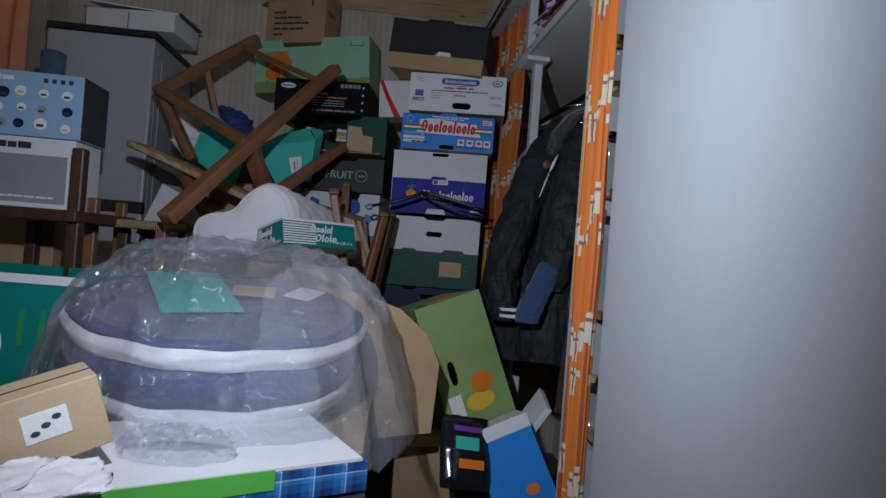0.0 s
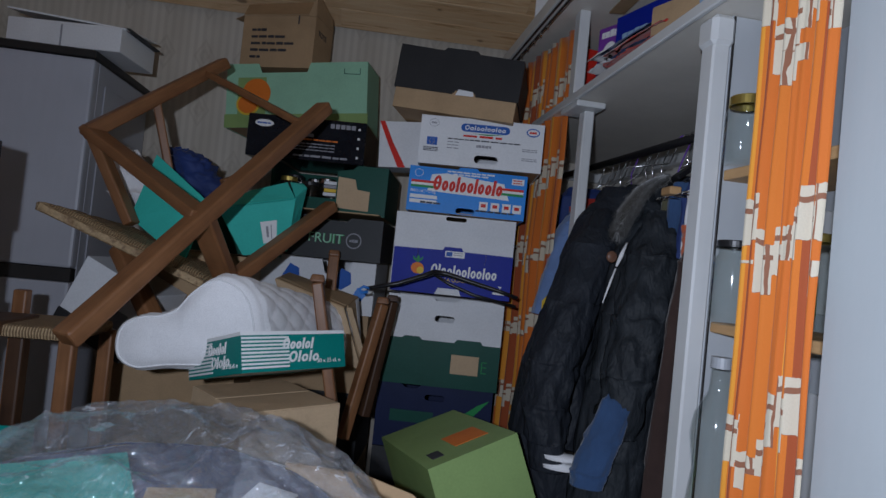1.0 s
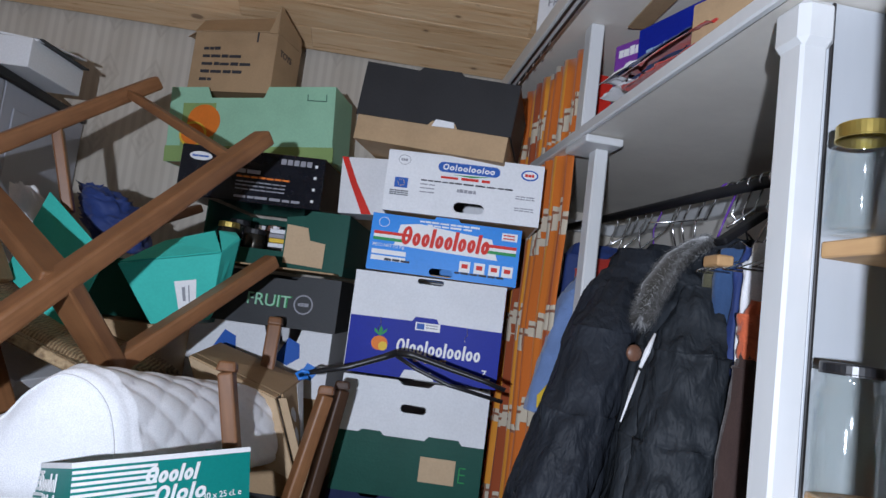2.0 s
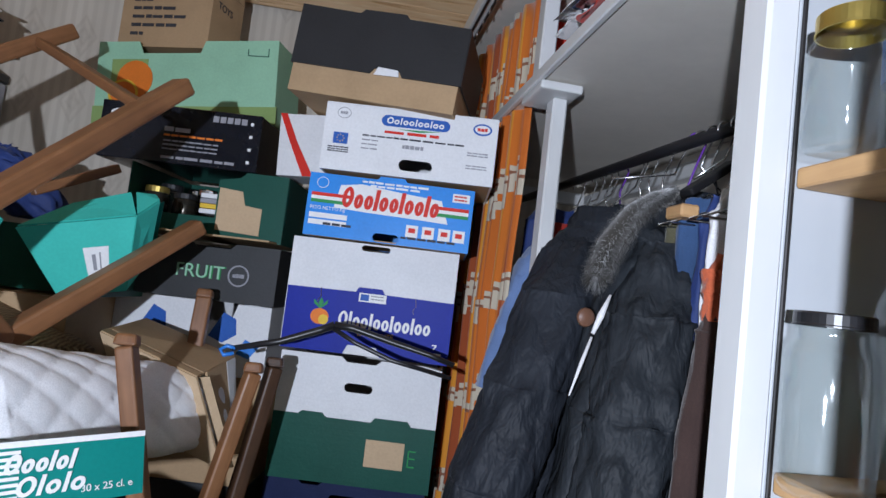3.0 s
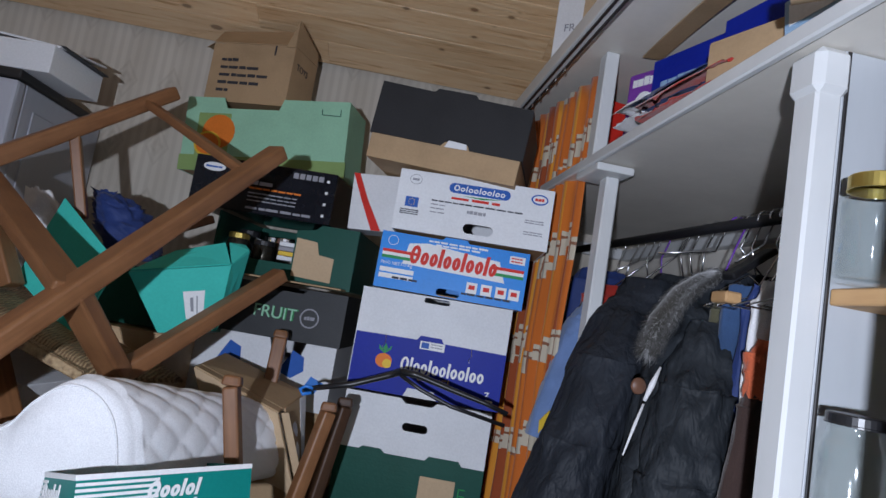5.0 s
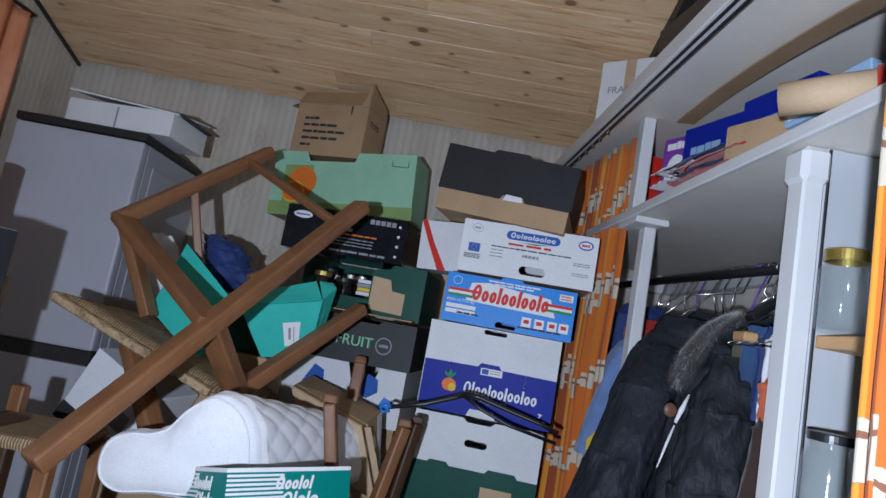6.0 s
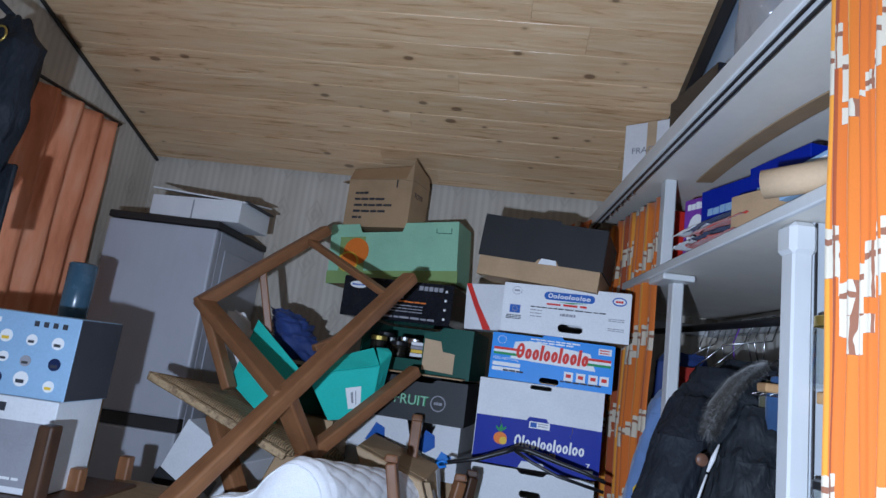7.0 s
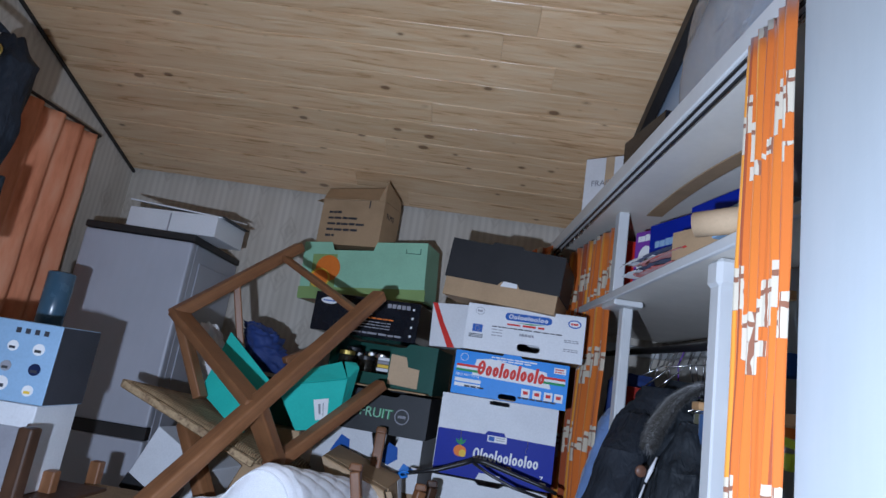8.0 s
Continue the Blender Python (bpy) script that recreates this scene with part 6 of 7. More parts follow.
bx = solid("shelf_carton", box(0.76, 1.62, SH, 0.86, 1.80, SH + 0.05, 0.002), KRAFT, "low brown carton under a pale blue one", "box")
rl = thing("paper_roll", pose(0.70, 1.56, SH + 0.030, 0, 86, -38), "roll of cream paper with a pink end on the shelf", "paper roll")
part("roll", lathe(bmesh.new(), [(0.0, -0.073), (0.012, -0.075), (0.026, -0.075), (0.027, 0.0), (0.026, 0.075), (0.012, 0.075), (0.0, 0.073)], 26), KRAFT_PALE, rl, "", True)
part("end_cloth", lathe(bmesh.new(), [(0, 0.09), (0.02, 0.088), (0.032, 0.07), (0.032, 0.05)], 22), RED_CLOTH, rl, "", True)
# bowed card behind the blue cartons
bm = bmesh.new()
prev = None
for k in range(19):
    a = k / 18
    y = 2.36 - 0.78 * a
    z = 2.184 - 0.07 * a * a
    cur = [bm.verts.new(p) for p in ((0.75, y, z), (0.80, y, z + 0.004), (0.75, y, z + 0.004), (0.80, y, z + 0.008))]
    if prev:
        for q in ((0, 1), (1, 3), (3, 2), (2, 0)):
            bm.faces.new((prev[q[0]], prev[q[1]], cur[q[1]], cur[q[0]]))
    prev = cur
solid("bowed_card", bm, KRAFT, "sheet of brown card bowed over the cartons", "cardboard")
solid("shelf_box", box(0.95, 2.5, SH, 1.18, 2.8, SH + 0.1, 0.003), GREY_CARD, "dark carton at the back of the shelf", "box")

fr = thing("fragile_carton", pose(0.735, 2.715, TB + 0.05, 0, 0, -35), "white taped carton marked fragile on the top board", "box")
part("body", box(-0.115, -0.09, 0, 0.085, 0.09, 0.235, 0.002), WHITE_CARD, fr)
part("tape", box(-0.03, -0.0915, 0, 0.005, -0.0902, 0.2355), KRAFT_PALE, fr, "yellow-brown packing tape")
lettering(fr, "FRAGILE", -0.085, 0.115, 0.034, -0.0918, GREY_INK)
for k in range(2):
    ob = text_bars(fr, -0.05, 0.15 - 0.03 * k, 0.09, 0.02, 0, DARK_INK, 2, 80 + k)
    ob.matrix_basis = pose(0.0852, 0, 0, 0, 0, 90)
db = thing("black_carton", pose(0.715, 2.10, TB, 0, 0, -80), "black carton on the top board", "box")
part("body", box(-0.13, -0.07, 0, 0.13, 0.07, 0.15, 0.002), GLOSS_BLACK, db)
text_bars(db, -0.10, 0.03, 0.1, 0.014, -0.07, GREY_INK, 5, 83)
nb = solid("navy_carton", box(0.64, 2.60, TB, 0.79, 2.82, TB + 0.048, 0.003), NAVY_CARD, "navy carton under the fragile one", "box")


def film_dome(cx, cy, z0, rx, ry, h, seed, n=64, m=40, crumple=0.03, flat=2.4, skirt=0.0, spin=0.0):
    """Clear polythene drawn over something: a blunt dome with sharp creases and a loose hem."""
    bm = bmesh.new()
    rings = []
    for j in range(m + 1):
        v = j / m
        row = []
        for i in range(n):
            a = 2 * math.pi * i / n + spin
            rr = math.sin(v * math.pi / 2) ** 0.9
            zz = (1 - v ** flat) * h
            p = Vector((math.cos(a) * rr, math.sin(a) * rr, v))
            ridge = 1 - 2 * abs(noise.noise(Vector((p.x * 4 + seed, p.y * 4, v * 3))))
            fine = 1 - 2 * abs(noise.noise(Vector((p.x * 9, p.y * 9 + seed, v * 5)))) + 0.5 * noise.noise(Vector((p.x * 24 + seed, p.y * 24, v * 16)))
            k = 1 + crumple * 1.5 * ridge * v + skirt * max(0, v - 0.75)
            row.append(bm.verts.new((cx + rx * rr * math.cos(a) * k, cy + ry * rr * math.sin(a) * k, z0 + zz + crumple * 0.6 * ridge + crumple * 0.25 * fine)))
        rings.append(row)
    for a, b_ in zip(rings, rings[1:]):
        for i in range(n):
            j = (i + 1) % n
            bm.faces.new((a[i], a[j], b_[j], b_[i]))
    return bm


bg = solid("plastic_bag", film_dome(0.735, 1.70, TB + 0.002, 0.085, 0.24, 0.42, 4.0, 60, 34, 0.05), PLASTIC_FILM, "crumpled clear plastic bag on the top board", "plastic bag", smooth=True)

# ---- side with the white wardrobe ----
fz = thing("refrigerator", base_pose(-1.405, 2.755, 0.0, 0.458, 0.52, 0.9), "worn white fridge freezer with a dark top edge", "refrigerator")
w, d, h = 0.458, 0.52, 1.971
part("cabinet", box(-w / 2 + 0.004, -d / 2 + 0.05, 0.03, w / 2 - 0.004, d / 2, h - 0.03, 0.004), FRIDGE, fz)
part("door", box(-w / 2, -d / 2, 1.20, w / 2, -d / 2 + 0.044, h - 0.032, 0.010, 2), FRIDGE, fz)
part("door", box(-w / 2, -d / 2, 0.08, w / 2, -d / 2 + 0.044, 1.15, 0.010, 2), FRIDGE, fz)
part("grip_band", box(-w / 2 + 0.002, -d / 2 + 0.006, 1.151, w / 2 - 0.002, -d / 2 + 0.043, 1.199, 0.002), DARK_TRIM, fz, "dark recessed grip band")
part("top_panel", box(-w / 2 - 0.004, -d / 2 - 0.004, h - 0.029, w / 2 + 0.004, d / 2, h, 0.004), DARK_TRIM, fz, "dark plastic top panel")
part("side_moulding", box(w / 2 - 0.004, -d / 2 + 0.10, 0.15, w / 2 + 0.001, d / 2 - 0.05, h - 0.1, 0.003), FRIDGE, fz)
part("foot", box(-w / 2 + 0.02, -d / 2 + 0.06, 0.0, w / 2 - 0.02, d / 2 - 0.04, 0.029), DARK_TRIM, fz)

fb = thing("document_box", base_pose(-1.265, 2.79, 1.973, 0.40, 0.25, -5), "flat white paper box lying on the fridge", "box")
part("tray", box(-0.20, -0.125, 0, 0.20, 0.125, 0.088, 0.002), WHITE_CARD, fb)
ob = part("lid", box(-0.20, -0.0, 0, 0.21, 0.25, 0.006), WHITE_CARD, fb)
ob.matrix_basis = pose(0.0, -0.125, 0.098, 9, 4, 3)
part("sheets", box(-0.16, -0.11, 0.0885, 0.22, 0.12, 0.093), GREY_CARD, fb)
part("cord", box(-0.012, -0.1265, 0.0, -0.006, -0.1252, 0.077), GREY_INK, fb)

ac = thing("apricot_curtain", pose(0, 0, 0), "apricot cloth curtain hanging on the papered wall", "curtain")
bm = bmesh.new()
rows = []
for j in range(31):
    v = j / 30
    row = []
    for i in range(61):
        u = i / 60
        y = 2.36 + 0.52 * u + 0.02 * v * (1 - u)
        x = XL + 0.045 + 0.02 * math.sin(u * 26 + math.sin(v * 2)) + 0.008 * noise.noise(Vector((u * 6, v * 4, 3)))
        z = 2.36 + 0.02 * u - 1.15 * v
        row.append(bm.verts.new((x, y, z)))
    rows.append(row)
for j in range(30):
    for i in range(60):
        bm.faces.new((rows[j][i], rows[j][i + 1], rows[j + 1][i + 1], rows[j + 1][i]))
ob = part("cloth", bm, APRICOT, ac, "", True)
ob.modifiers.new("thickness", "SOLIDIFY").thickness = 0.002
part("rod", tube(bmesh.new(), [(XL + 0.045, 2.3, 2.375), (XL + 0.045, 2.92, 2.39)], 0.007, 10), DARK_TRIM, ac, "", True)
for y in (2.32, 2.9):
    part("bracket", box(XL, y - 0.008, 2.372, XL + 0.05, y + 0.008, 2.388), DARK_TRIM, ac)

# black bag hanging near, with a buckle
bgk = thing("black_bag", pose(0, 0, 0), "black bag with a metal buckle hanging on the wall", "bag")
part("body", garment_tube([(-1.18, 1.9, 2.30), (-1.185, 1.9, 2.22), (-1.20, 1.9, 2.05), (-1.23, 1.9, 1.90), (-1.25, 1.9, 1.78)], (1, 0), [0.03, 0.085, 0.105, 0.11, 0.08], [0.02, 0.05, 0.06, 0.06, 0.05], 32, 30, 0.01, 51, 6), BLACK_CLOTH, bgk, "", True)
part("buckle", tube(bmesh.new(), [(-1.165 + 0.018 * math.cos(a), 1.842, 2.225 + 0.022 * math.sin(a)) for a in [2 * math.pi * k / 12 for k in range(13)]], 0.003, 6, False), BRASS, bgk, "brass buckle", True)
part("strap", box(-1.16, 1.93, 1.70, -1.105, 1.945, 1.905, 0.004), BLACK_CLOTH, bgk)
part("strap", tube(bmesh.new(), [(-1.18, 1.9, 2.29), (-1.35, 1.9, 2.42), (-1.60, 1.9, 2.45)], 0.01, 8), BLACK_CLOTH, bgk, "", True)
part("hook", tube(bmesh.new(), [(XL, 1.9, 2.44), (XL + 0.05, 1.9, 2.45), (XL + 0.05, 1.9, 2.475)], 0.005, 8), CHROME, bgk, "", True)

solid("tube_stand", box(-1.2, 2.15, 0, -0.98, 2.34, 1.418, 0.003), KRAFT, "tall plain carton carrying a tube", "box")
tb = thing("wrapped_tube", pose(-1.085, 2.25, 1.42, 0, 0, 0), "slate blue tube wrapped in clear film standing upright", "tube")
part("tube", lathe(bmesh.new(), [(0, 0), (0.039, 0), (0.04, 0.27), (0.033, 0.275), (0.03, 0.27), (0, 0.268)], 28), TUBE_BLUE, tb, "", True)
part("paper_label", lathe(bmesh.new(), [(0.0405, 0.03), (0.0405, 0.09)], 28), GREY_INK, tb)
bar = bmesh.new()
for k in range(5):
    add_box(bar, -0.015 + 0.011 * k, -0.043, 0.04, -0.009 + 0.011 * k, -0.0408, 0.08)
tagged(part("print", bar, DARK_INK, tb), kind="stuff")

ck = thing("cookware_carton", base_pose(-1.118, 1.88, 1.335, 0.33, 0.17, 2), "pale blue carton printed with small kitchen tools", "box")
w, d, h = 0.33, 0.17, 0.195
part("body", box(-w / 2, -d / 2, 0, w / 2, d / 2, h, 0.002), PALE_BLUE, ck)
part("end_panel", box(w / 2, -d / 2 + 0.002, 0.002, w / 2 + 0.0012, d / 2 - 0.002, h - 0.002), DARK_INK, ck)
y = -d / 2
rnd = random.Random(12)
for i in range(5):
    for j in range(3):
        x, z, r = -0.13 + 0.062 * i + rnd.uniform(-0.008, 0.008), 0.035 + 0.048 * j + rnd.uniform(-0.005, 0.005), rnd.uniform(0.013, 0.019)
        part("picture", sheet(ellipse(x, z, r, r * 0.95, 16), (), 0.0012, y - 0.0012), (WHITE_INK, WHITE_INK, GREY_INK, WHITE_INK, NAVY_CARD)[(i * 2 + j) % 5], ck)
        plate(ck, "picture", x - r * 0.6, z - r * 0.5, x + r * 0.5, z - r * 0.05, y - 0.0012, (YELLOW_INK, DARK_INK, GREY_CARD, DARK_INK)[(i + 3 * j) % 4], 0.0008)
for k in range(4):
    plate(ck, "icon", 0.05 + 0.024 * k, 0.165, 0.062 + 0.024 * k, 0.178, y, DARK_INK)
text_bars(ck, -0.15, 0.165, 0.12, 0.015, y, WHITE_INK, 4, 97)
lc = thing("appliance_carton", base_pose(-1.10, 1.885, 1.12, 0.30, 0.17, 2), "white and grey printed carton under the blue one", "box")
part("body", box(-0.15, -0.085, 0, 0.15, 0.085, 0.213, 0.002), WHITE_CARD, lc)
plate(lc, "picture", -0.14, 0.015, 0.13, 0.16, -0.085, GREY_INK)
text_bars(lc, -0.13, 0.178, 0.16, 0.02, -0.085, DARK_INK, 5, 99)
text_bars(lc, -0.12, 0.03, 0.22, 0.006, -0.0862, WHITE_INK, 8, 98)

# dark wooden chairs stacked below the cartons
dc = thing("dark_chair", pose(0, 0, 0), "dark wooden chair carrying the cartons", "chair")
for p, q in (((-1.03, 1.78, 0.0), (-1.03, 1.78, 1.08)), ((-0.735, 1.80, 0.0), (-0.735, 1.80, 1.30)), ((-1.03, 2.12, 0.0), (-1.03, 2.12, 1.08)), ((-0.735, 2.12, 0.0), (-0.735, 2.12, 1.08))):
    bar_part("leg", p, q, 0.036, 0.036, DARK_WOOD, dc, up=(0, 1, 0))
part("seat", box(-1.07, 1.75, 1.085, -0.71, 2.15, 1.118, 0.006, 2), DARK_WOOD, dc)
rc = thing("rush_stool", pose(0, 0, 0), "low wooden stool with a rush seat among the clutter", "stool")
part("seat", box(-0.80, 2.0, 1.08, -0.56, 2.22, 1.11, 0.012, 2), RUSH, rc)
for p in ((-0.79, 2.01), (-0.57, 2.01), (-0.79, 2.21), (-0.57, 2.21)):
    bar_part("leg", (*p, 0.615), (*p, 1.17 if p[0] < -0.7 else 1.085), 0.034, 0.03, CHAIR_WOOD, rc, up=(0, 1, 0))

wbox = thing("white_carton", Matrix.Translation((-0.70, 2.47, 1.02)) @ pose(0, 0, 0, 0, 24, -12), "white carton with a black lower edge tilted against the fridge", "box")
part("body", box(-0.11, -0.08, 0.05, 0.13, 0.10, 0.22, 0.002), WHITE_CARD, wbox)
part("base", box(-0.113, -0.083, 0.0, 0.133, 0.103, 0.05, 0.002), BLACK_CARD, wbox, "black lower edge")
plate(wbox, "print", 0.02, 0.08, 0.09, 0.13, -0.08, GREY_INK)
bsk = thing("blue_bag", pose(0, 0, 0), "crumpled blue and white plastic bag behind the chair", "bag")
part("blue_part", garment_tube([(-0.62, 2.74, 1.655), (-0.58, 2.74, 1.62), (-0.55, 2.74, 1.56), (-0.50, 2.74, 1.48)], (1, 0), [0.03, 0.06, 0.075, 0.07], [0.02, 0.05, 0.06, 0.05], 32, 24, 0.025, 61, 16), NAVY_CLOTH, bsk, "", True)
part("white_part", garment_tube([(-0.76, 2.66, 1.62), (-0.74, 2.66, 1.55), (-0.72, 2.66, 1.47), (-0.68, 2.66, 1.40)], (1, 0), [0.02, 0.06, 0.08, 0.06], [0.02, 0.04, 0.05, 0.04], 32, 24, 0.02, 63, 6), WHITE_CLOTH, bsk, "", True)
crate("carton", base_pose(-0.72, 2.55, 0.0, 0.42, 0.4, 0), 0.40, 0.4, 1.30, KRAFT, "tall brown carton hidden behind the chairs", closed=True)
crate("dark_carton", base_pose(-0.60, 2.62, 1.31, 0.34, 0.22, -6), 0.34, 0.22, 0.15, DARK_GREEN, "dark green carton behind the upturned chair")

# ---- foreground heap ----
crate("carton", base_pose(-0.50, 1.14, 0.0, 0.66, 0.6, 0), 0.66, 0.6, 0.68, KRAFT, "large brown carton under the bagged cushion", closed=True)
pf = thing("floor_cushion", pose(-0.19, 1.42, 0.815, 8, 3, 0), "round navy and white laundry cushion with net top", "cushion")


def ring_band(r0, z0, r1, z1, bulge, seed, n=96, m=8, wave=0.006):
    bm = bmesh.new()
    rings = []
    for j in range(m + 1):
        v = j / m
        row = []
        for i in range(n):
            a = 2 * math.pi * i / n
            r = r0 + (r1 - r0) * v + bulge * math.sin(math.pi * v) + wave * noise.noise(Vector((math.cos(a) * 4, math.sin(a) * 4, v * 3 + seed)))
            z = z0 + (z1 - z0) * v + wave * 1.4 * noise.noise(Vector((math.cos(a) * 3, math.sin(a) * 3, seed + 9)))
            row.append(bm.verts.new((r * math.cos(a), r * math.sin(a), z)))
        rings.append(row)
    for a, b_ in zip(rings, rings[1:]):
        for i in range(n):
            bm.faces.new((a[i], a[(i + 1) % n], b_[(i + 1) % n], b_[i]))
    return bm, rings


bm, rg = ring_band(0.285, -0.075, 0.305, -0.02, 0.01, 1)
bm.faces.new(rg[0][::-1])
part("lower_band", bm, WHITE_CLOTH, pf, "white cloth band", True)
bm, rg = ring_band(0.305, -0.02, 0.312, 0.062, 0.012, 1)
part("side", bm, NAVY_CLOTH, pf, "", True)
bm, rg = ring_band(0.317, 0.06, 0.316, 0.1, 0.009, 2)
part("upper_band", bm, WHITE_CLOTH, pf, "white cloth band", True)
bm, rg = ring_band(0.316, 0.1, 0.296, 0.112, 0.006, 3)
part("top_rim", bm, NAVY_CLOTH, pf, "", True)
bm, rg = ring_band(0.298, 0.111, 0.02, 0.104, -0.012, 4, 96, 14)
bm.faces.new(rg[-1])
part("top_net", bm, GREY_MESH, pf, "grey net top", True)
for k, (x, y, rz, mt, sx, sy) in enumerate(((-0.09, 0.03, 28, TEAL_CARD, 0.085, 0.15), (0.04, 0.08, 10, KRAFT_PALE, 0.05, 0.04), (0.16, 0.1, -20, WHITE_CARD, 0.035, 0.045))):
    lf = solid("leaflet", box(-sx, -sy, 0, sx, sy, 0.002), mt, "printed paper leaflet lying on the bagged cushion", "paper", group="leaflets in the bag")
    lf.matrix_world = pf.matrix_world @ pose(x, y, 0.122 + 0.004 * k, 4, 0, rz)
solid("plastic_bag", film_dome(-0.17, 1.45, 0.62, 0.40, 0.42, 0.43, 1.3, 160, 80, 0.036, 2.6, 0.25), PLASTIC_FILM, "large clear polythene bag drawn over a round cushion", "plastic bag")

kb = solid("bent_cardboard", sheet([(0.0, 0.0), (0.31, 0.05), (0.315, 0.24), (0.27, 0.32), (0.19, 0.38), (0.09, 0.41), (-0.05, 0.42)], (), 0.006, 0), KRAFT, "bent sheet of brown cardboard leaning behind the bag", "cardboard")
kb.matrix_world = pose(0.02, 1.60, 0.545, -8, 3, 6)

gb = thing("gift_box", Matrix.Translation((-0.235, 0.80, 0.665)) @ pose(0, 0, 0, 0, 0, 27), "flat white box with a blue tartan edge", "box")
part("tray", box(0.0, 0.0, 0.0, 0.46, 0.34, 0.05, 0.002), TARTAN, gb)
part("lid_sheet", box(0.004, 0.004, 0.0505, 0.45, 0.33, 0.056), WHITE_CARD, gb, "white paper sheet")
part("green_strip", box(0.02, -0.0015, 0.024, 0.30, -0.0002, 0.0555), card("grass_green_print", (0.12, 0.5, 0.08), 0.5), gb)
crate("carton", base_pose(-0.42, 0.60, 0.0, 0.62, 0.5, 4), 0.62, 0.50, 0.655, GREY_CARD, "dark carton under the tartan edged box", closed=True)
sk = thing("kraft_box", Matrix.Translation((-0.285, 0.885, 0.765)) @ pose(0, 0, 0, 0, -16, 36), "small kraft box with a black and white sticker", "box")
part("body", box(-0.06, -0.045, -0.02, 0.075, 0.055, 0.085, 0.002), KRAFT_PALE, sk)
plate(sk, "sticker", -0.025, 0.018, 0.03, 0.058, -0.045, WHITE_INK)
for k in range(3):
    part("sticker_mark", sheet(ellipse(-0.012 + 0.014 * k, 0.03 + 0.008 * k, 0.006, 0.004, 8), (), 0.0008, -0.047), DARK_INK, sk)
part("slit", box(-0.06, -0.0015, 0.0852, 0.075, 0.0015, 0.0862), DARK_INK, sk)
solid("plastic_bag", film_dome(-0.13, 0.97, 0.722, 0.09, 0.05, 0.03, 7.7, 60, 26, 0.025), PLASTIC_FILM, "small crumpled clear bag on the white box", "plastic bag")
wc = thing("white_cloth", pose(-0.228, 0.740, 0.753), "crumpled white cloth at the edge of the heap", "cloth")
part("cloth", garment_tube([(-0.07, 0, 0), (-0.03, 0.0, 0.012), (0.03, 0.01, 0.012), (0.07, 0.02, 0.0)], (0, 1), [0.02, 0.07, 0.07, 0.02], [0.02, 0.03, 0.03, 0.02], 40, 30, 0.014, 71, 6), WHITE_CLOTH, wc, "", True)

tm = crate("teal_fruit_box", base_pose(-0.99, 1.46, 0.69, 0.47, 0.34, -3), 0.47, 0.34, 0.265, TEAL_DARK, "teal fruit box with a white rim and a red mark")
part("white_rim", box(-0.238, -0.174, 0.245, 0.238, -0.1705, 0.266), WHITE_CARD, tm)
part("round_mark", sheet(ellipse(0.01, 0.10, 0.05, 0.06), (), 0.0012, -0.1712), WHITE_INK, tm)
part("round_mark", sheet(ellipse(0.01, 0.10, 0.04, 0.05), (), 0.0008, -0.172), RED_INK, tm)
word_shape(tm, 0.08, 0.10, 0.14, 0.085, -0.17, GREEN_INK, "lll", 0.05, 0.14)
crate("carton", base_pose(-1.05, 1.44, 0.0, 0.5, 0.34, 0), 0.5, 0.34, 0.685, KRAFT, "brown carton under the teal box", closed=True)

# leaning green fruit box and the things at the foot of the clothes
lg = thing("green_fruit_box", Matrix.Translation((0.425, 1.86, 0.49)) @ pose(0, 0, 0, -8, -20, 16), "leaf green fruit box tilted on its end", "box")
w, h, d = 0.23, 0.43, 0.42
part("front_panel", sheet([(0, 0), (w, 0), (w, h), (0, h)], [[(0.047 + 0.013 + 0.013 * math.cos(a), 0.20 + 0.04 * math.copysign(1, math.sin(a)) * (abs(math.sin(a)) ** 0.6)) for a in [2 * math.pi * k / 14 for k in range(14)]]], 0.005, 0), LEAF_CARD, lg)
part("side_panel", box(0, 0.005, 0, 0.005, d, h), LEAF_CARD, lg)
part("side_panel", box(w - 0.005, 0.005, 0, w, d, h), LEAF_CARD, lg)
part("end_panel", box(0.005, 0.005, h - 0.005, w - 0.005, d, h), LEAF_CARD, lg)
part("end_panel", box(0.005, 0.005, 0, w - 0.005, d, 0.005), LEAF_CARD, lg)
part("back_panel", box(0.005, d - 0.005, 0.006, w - 0.005, d, h - 0.006), KRAFT, lg)
part("fruit_mark", sheet(ellipse(0.145, 0.145, 0.038, 0.034), (), 0.0012, -0.0012), ORANGE_INK, lg)
part("fruit_mark", sheet(ellipse(0.125, 0.09, 0.05, 0.03), (), 0.0012, -0.0012), YELLOW_INK, lg)
plate(lg, "label_field", 0.02, 0.06, 0.065, 0.13, 0, WHITE_INK)
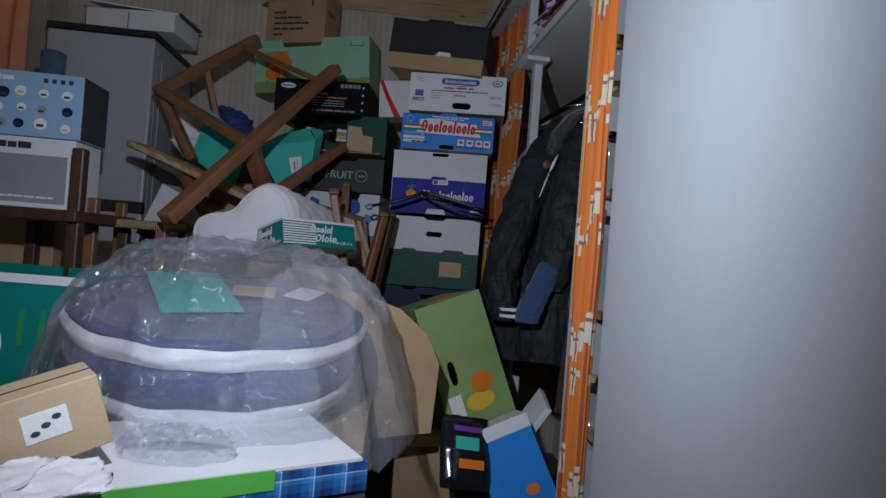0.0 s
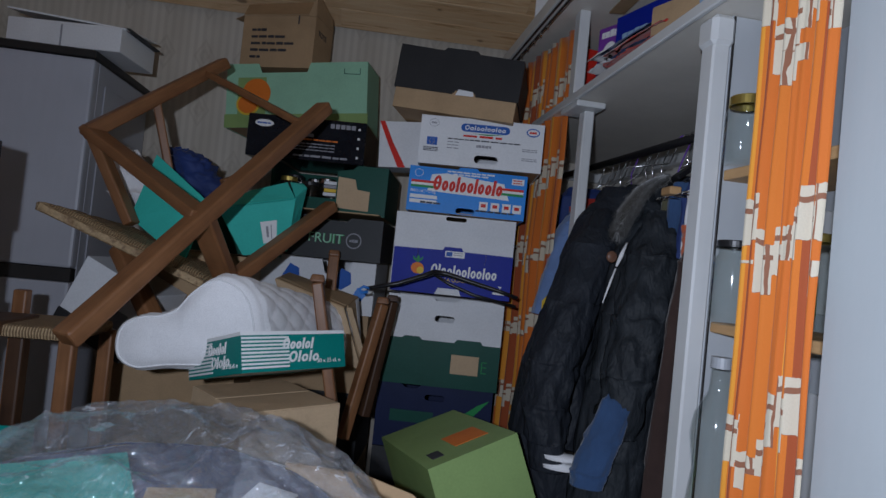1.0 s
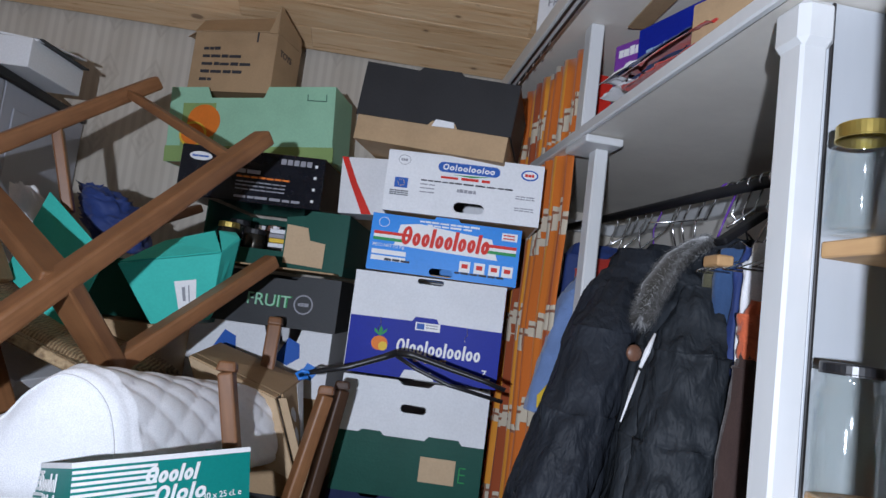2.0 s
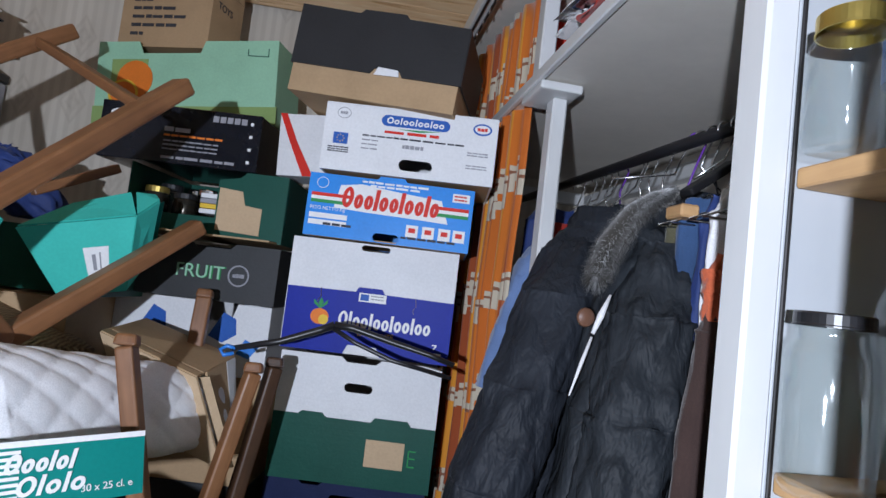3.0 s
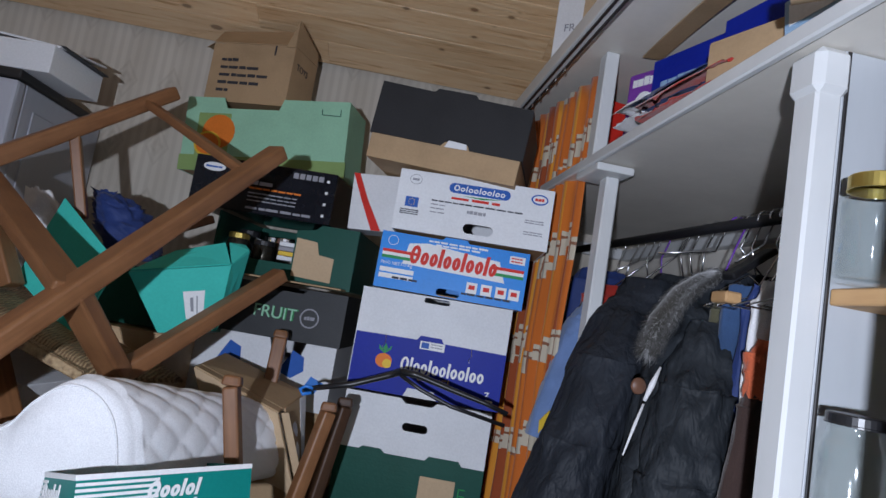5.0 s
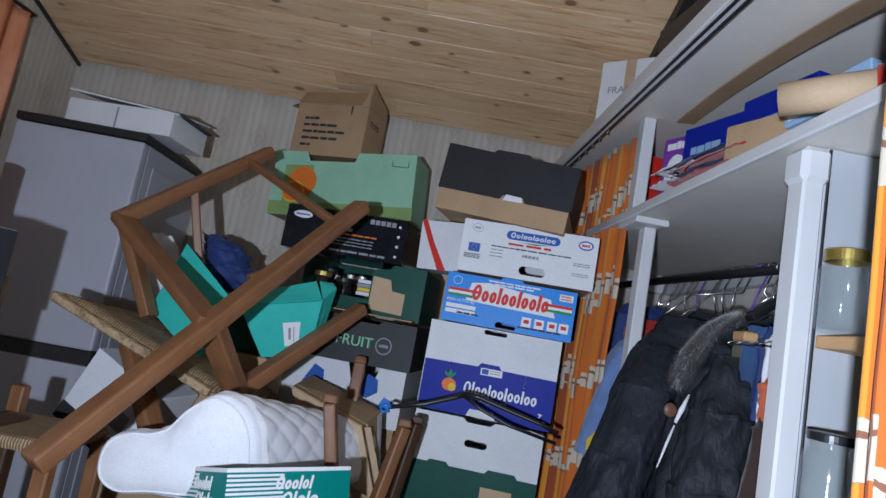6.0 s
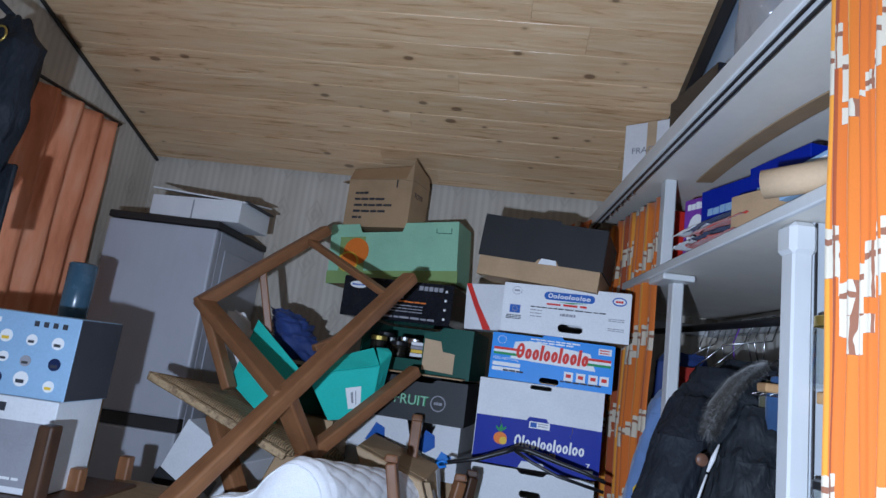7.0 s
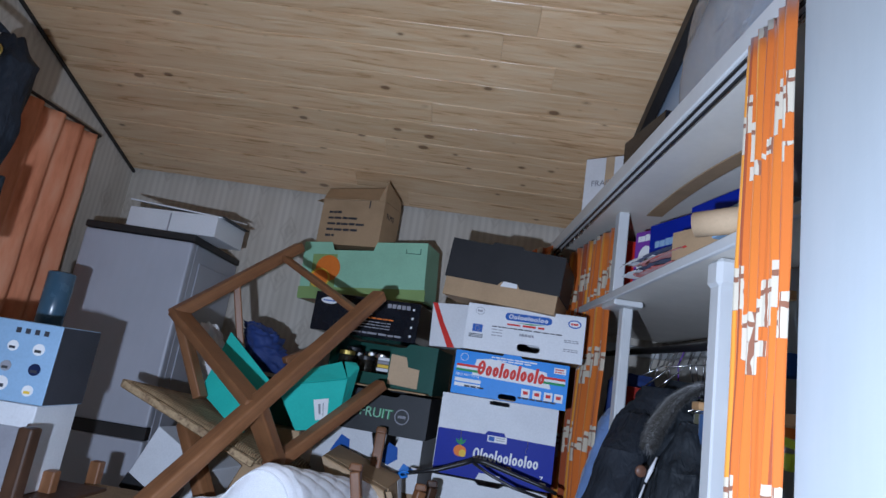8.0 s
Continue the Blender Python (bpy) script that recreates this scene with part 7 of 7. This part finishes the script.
part("end_mark", box(0.03, 0.05, h, 0.06, 0.10, h + 0.001), DARK_INK, lg)
part("end_mark", box(0.10, 0.08, h, 0.19, 0.18, h + 0.001), ORANGE_INK, lg)
crate("carton", base_pose(0.24, 1.80, 0.0, 0.42, 0.5, 0), 0.42, 0.5, 0.485, KRAFT, "brown carton under the tilted green box", closed=True)
bw = thing("blue_white_carton", Matrix.Translation((0.60, 1.62, 0.36)) @ pose(0, 0, 0, -14, -24, 4), "blue carton with a white end lying askew", "box")
part("body", box(-0.06, 0.0, 0, 0.12, 0.16, 0.22, 0.002), BLUE_CARD, bw)
part("end", box(-0.062, -0.002, 0.22, 0.122, 0.162, 0.26, 0.002), WHITE_CARD, bw, "white end")
part("round_mark", sheet(ellipse(0.06, 0.06, 0.02, 0.015), (), 0.001, -0.001), ORANGE_INK, bw)
crate("carton", base_pose(0.42, 1.52, 0.0, 0.30, 0.27, 0), 0.30, 0.27, 0.36, GREY_CARD, "dark carton on the floor beside the shelving", closed=True)
sp = thing("snack_packet", Matrix.Translation((0.43, 1.60, 0.44)) @ pose(0, 0, 0, -30, 8, 12), "dark glossy printed snack packet", "packet")
part("body", garment_tube([(0, 0, 0), (0, 0, 0.02), (0, 0, 0.10), (0, 0, 0.18), (0, 0, 0.20)], (1, 0), [0.07, 0.072, 0.074, 0.072, 0.07], [0.004, 0.02, 0.028, 0.02, 0.004], 30, 20, 0.004, 81, 5), GLOSS_BLACK, sp, "", True)
plate(sp, "mark", -0.04, 0.10, 0.03, 0.135, -0.03, TEAL_CARD)
plate(sp, "mark", -0.03, 0.05, 0.045, 0.075, -0.03, ORANGE_INK)
plate(sp, "mark", -0.045, 0.15, 0.04, 0.165, -0.027, PURPLE_INK)
wp = thing("white_carton", Matrix.Translation((0.60, 1.78, 0.46)) @ pose(0, 0, 0, 10, 30, 0), "open white carton end beside the green box", "box")
part("body", box(-0.02, 0, 0, 0.0, 0.16, 0.2, 0.002), WHITE_CARD, wp)
part("fold", box(0.0, 0, 0, 0.10, 0.16, 0.006, 0.001), GREY_CARD, wp)
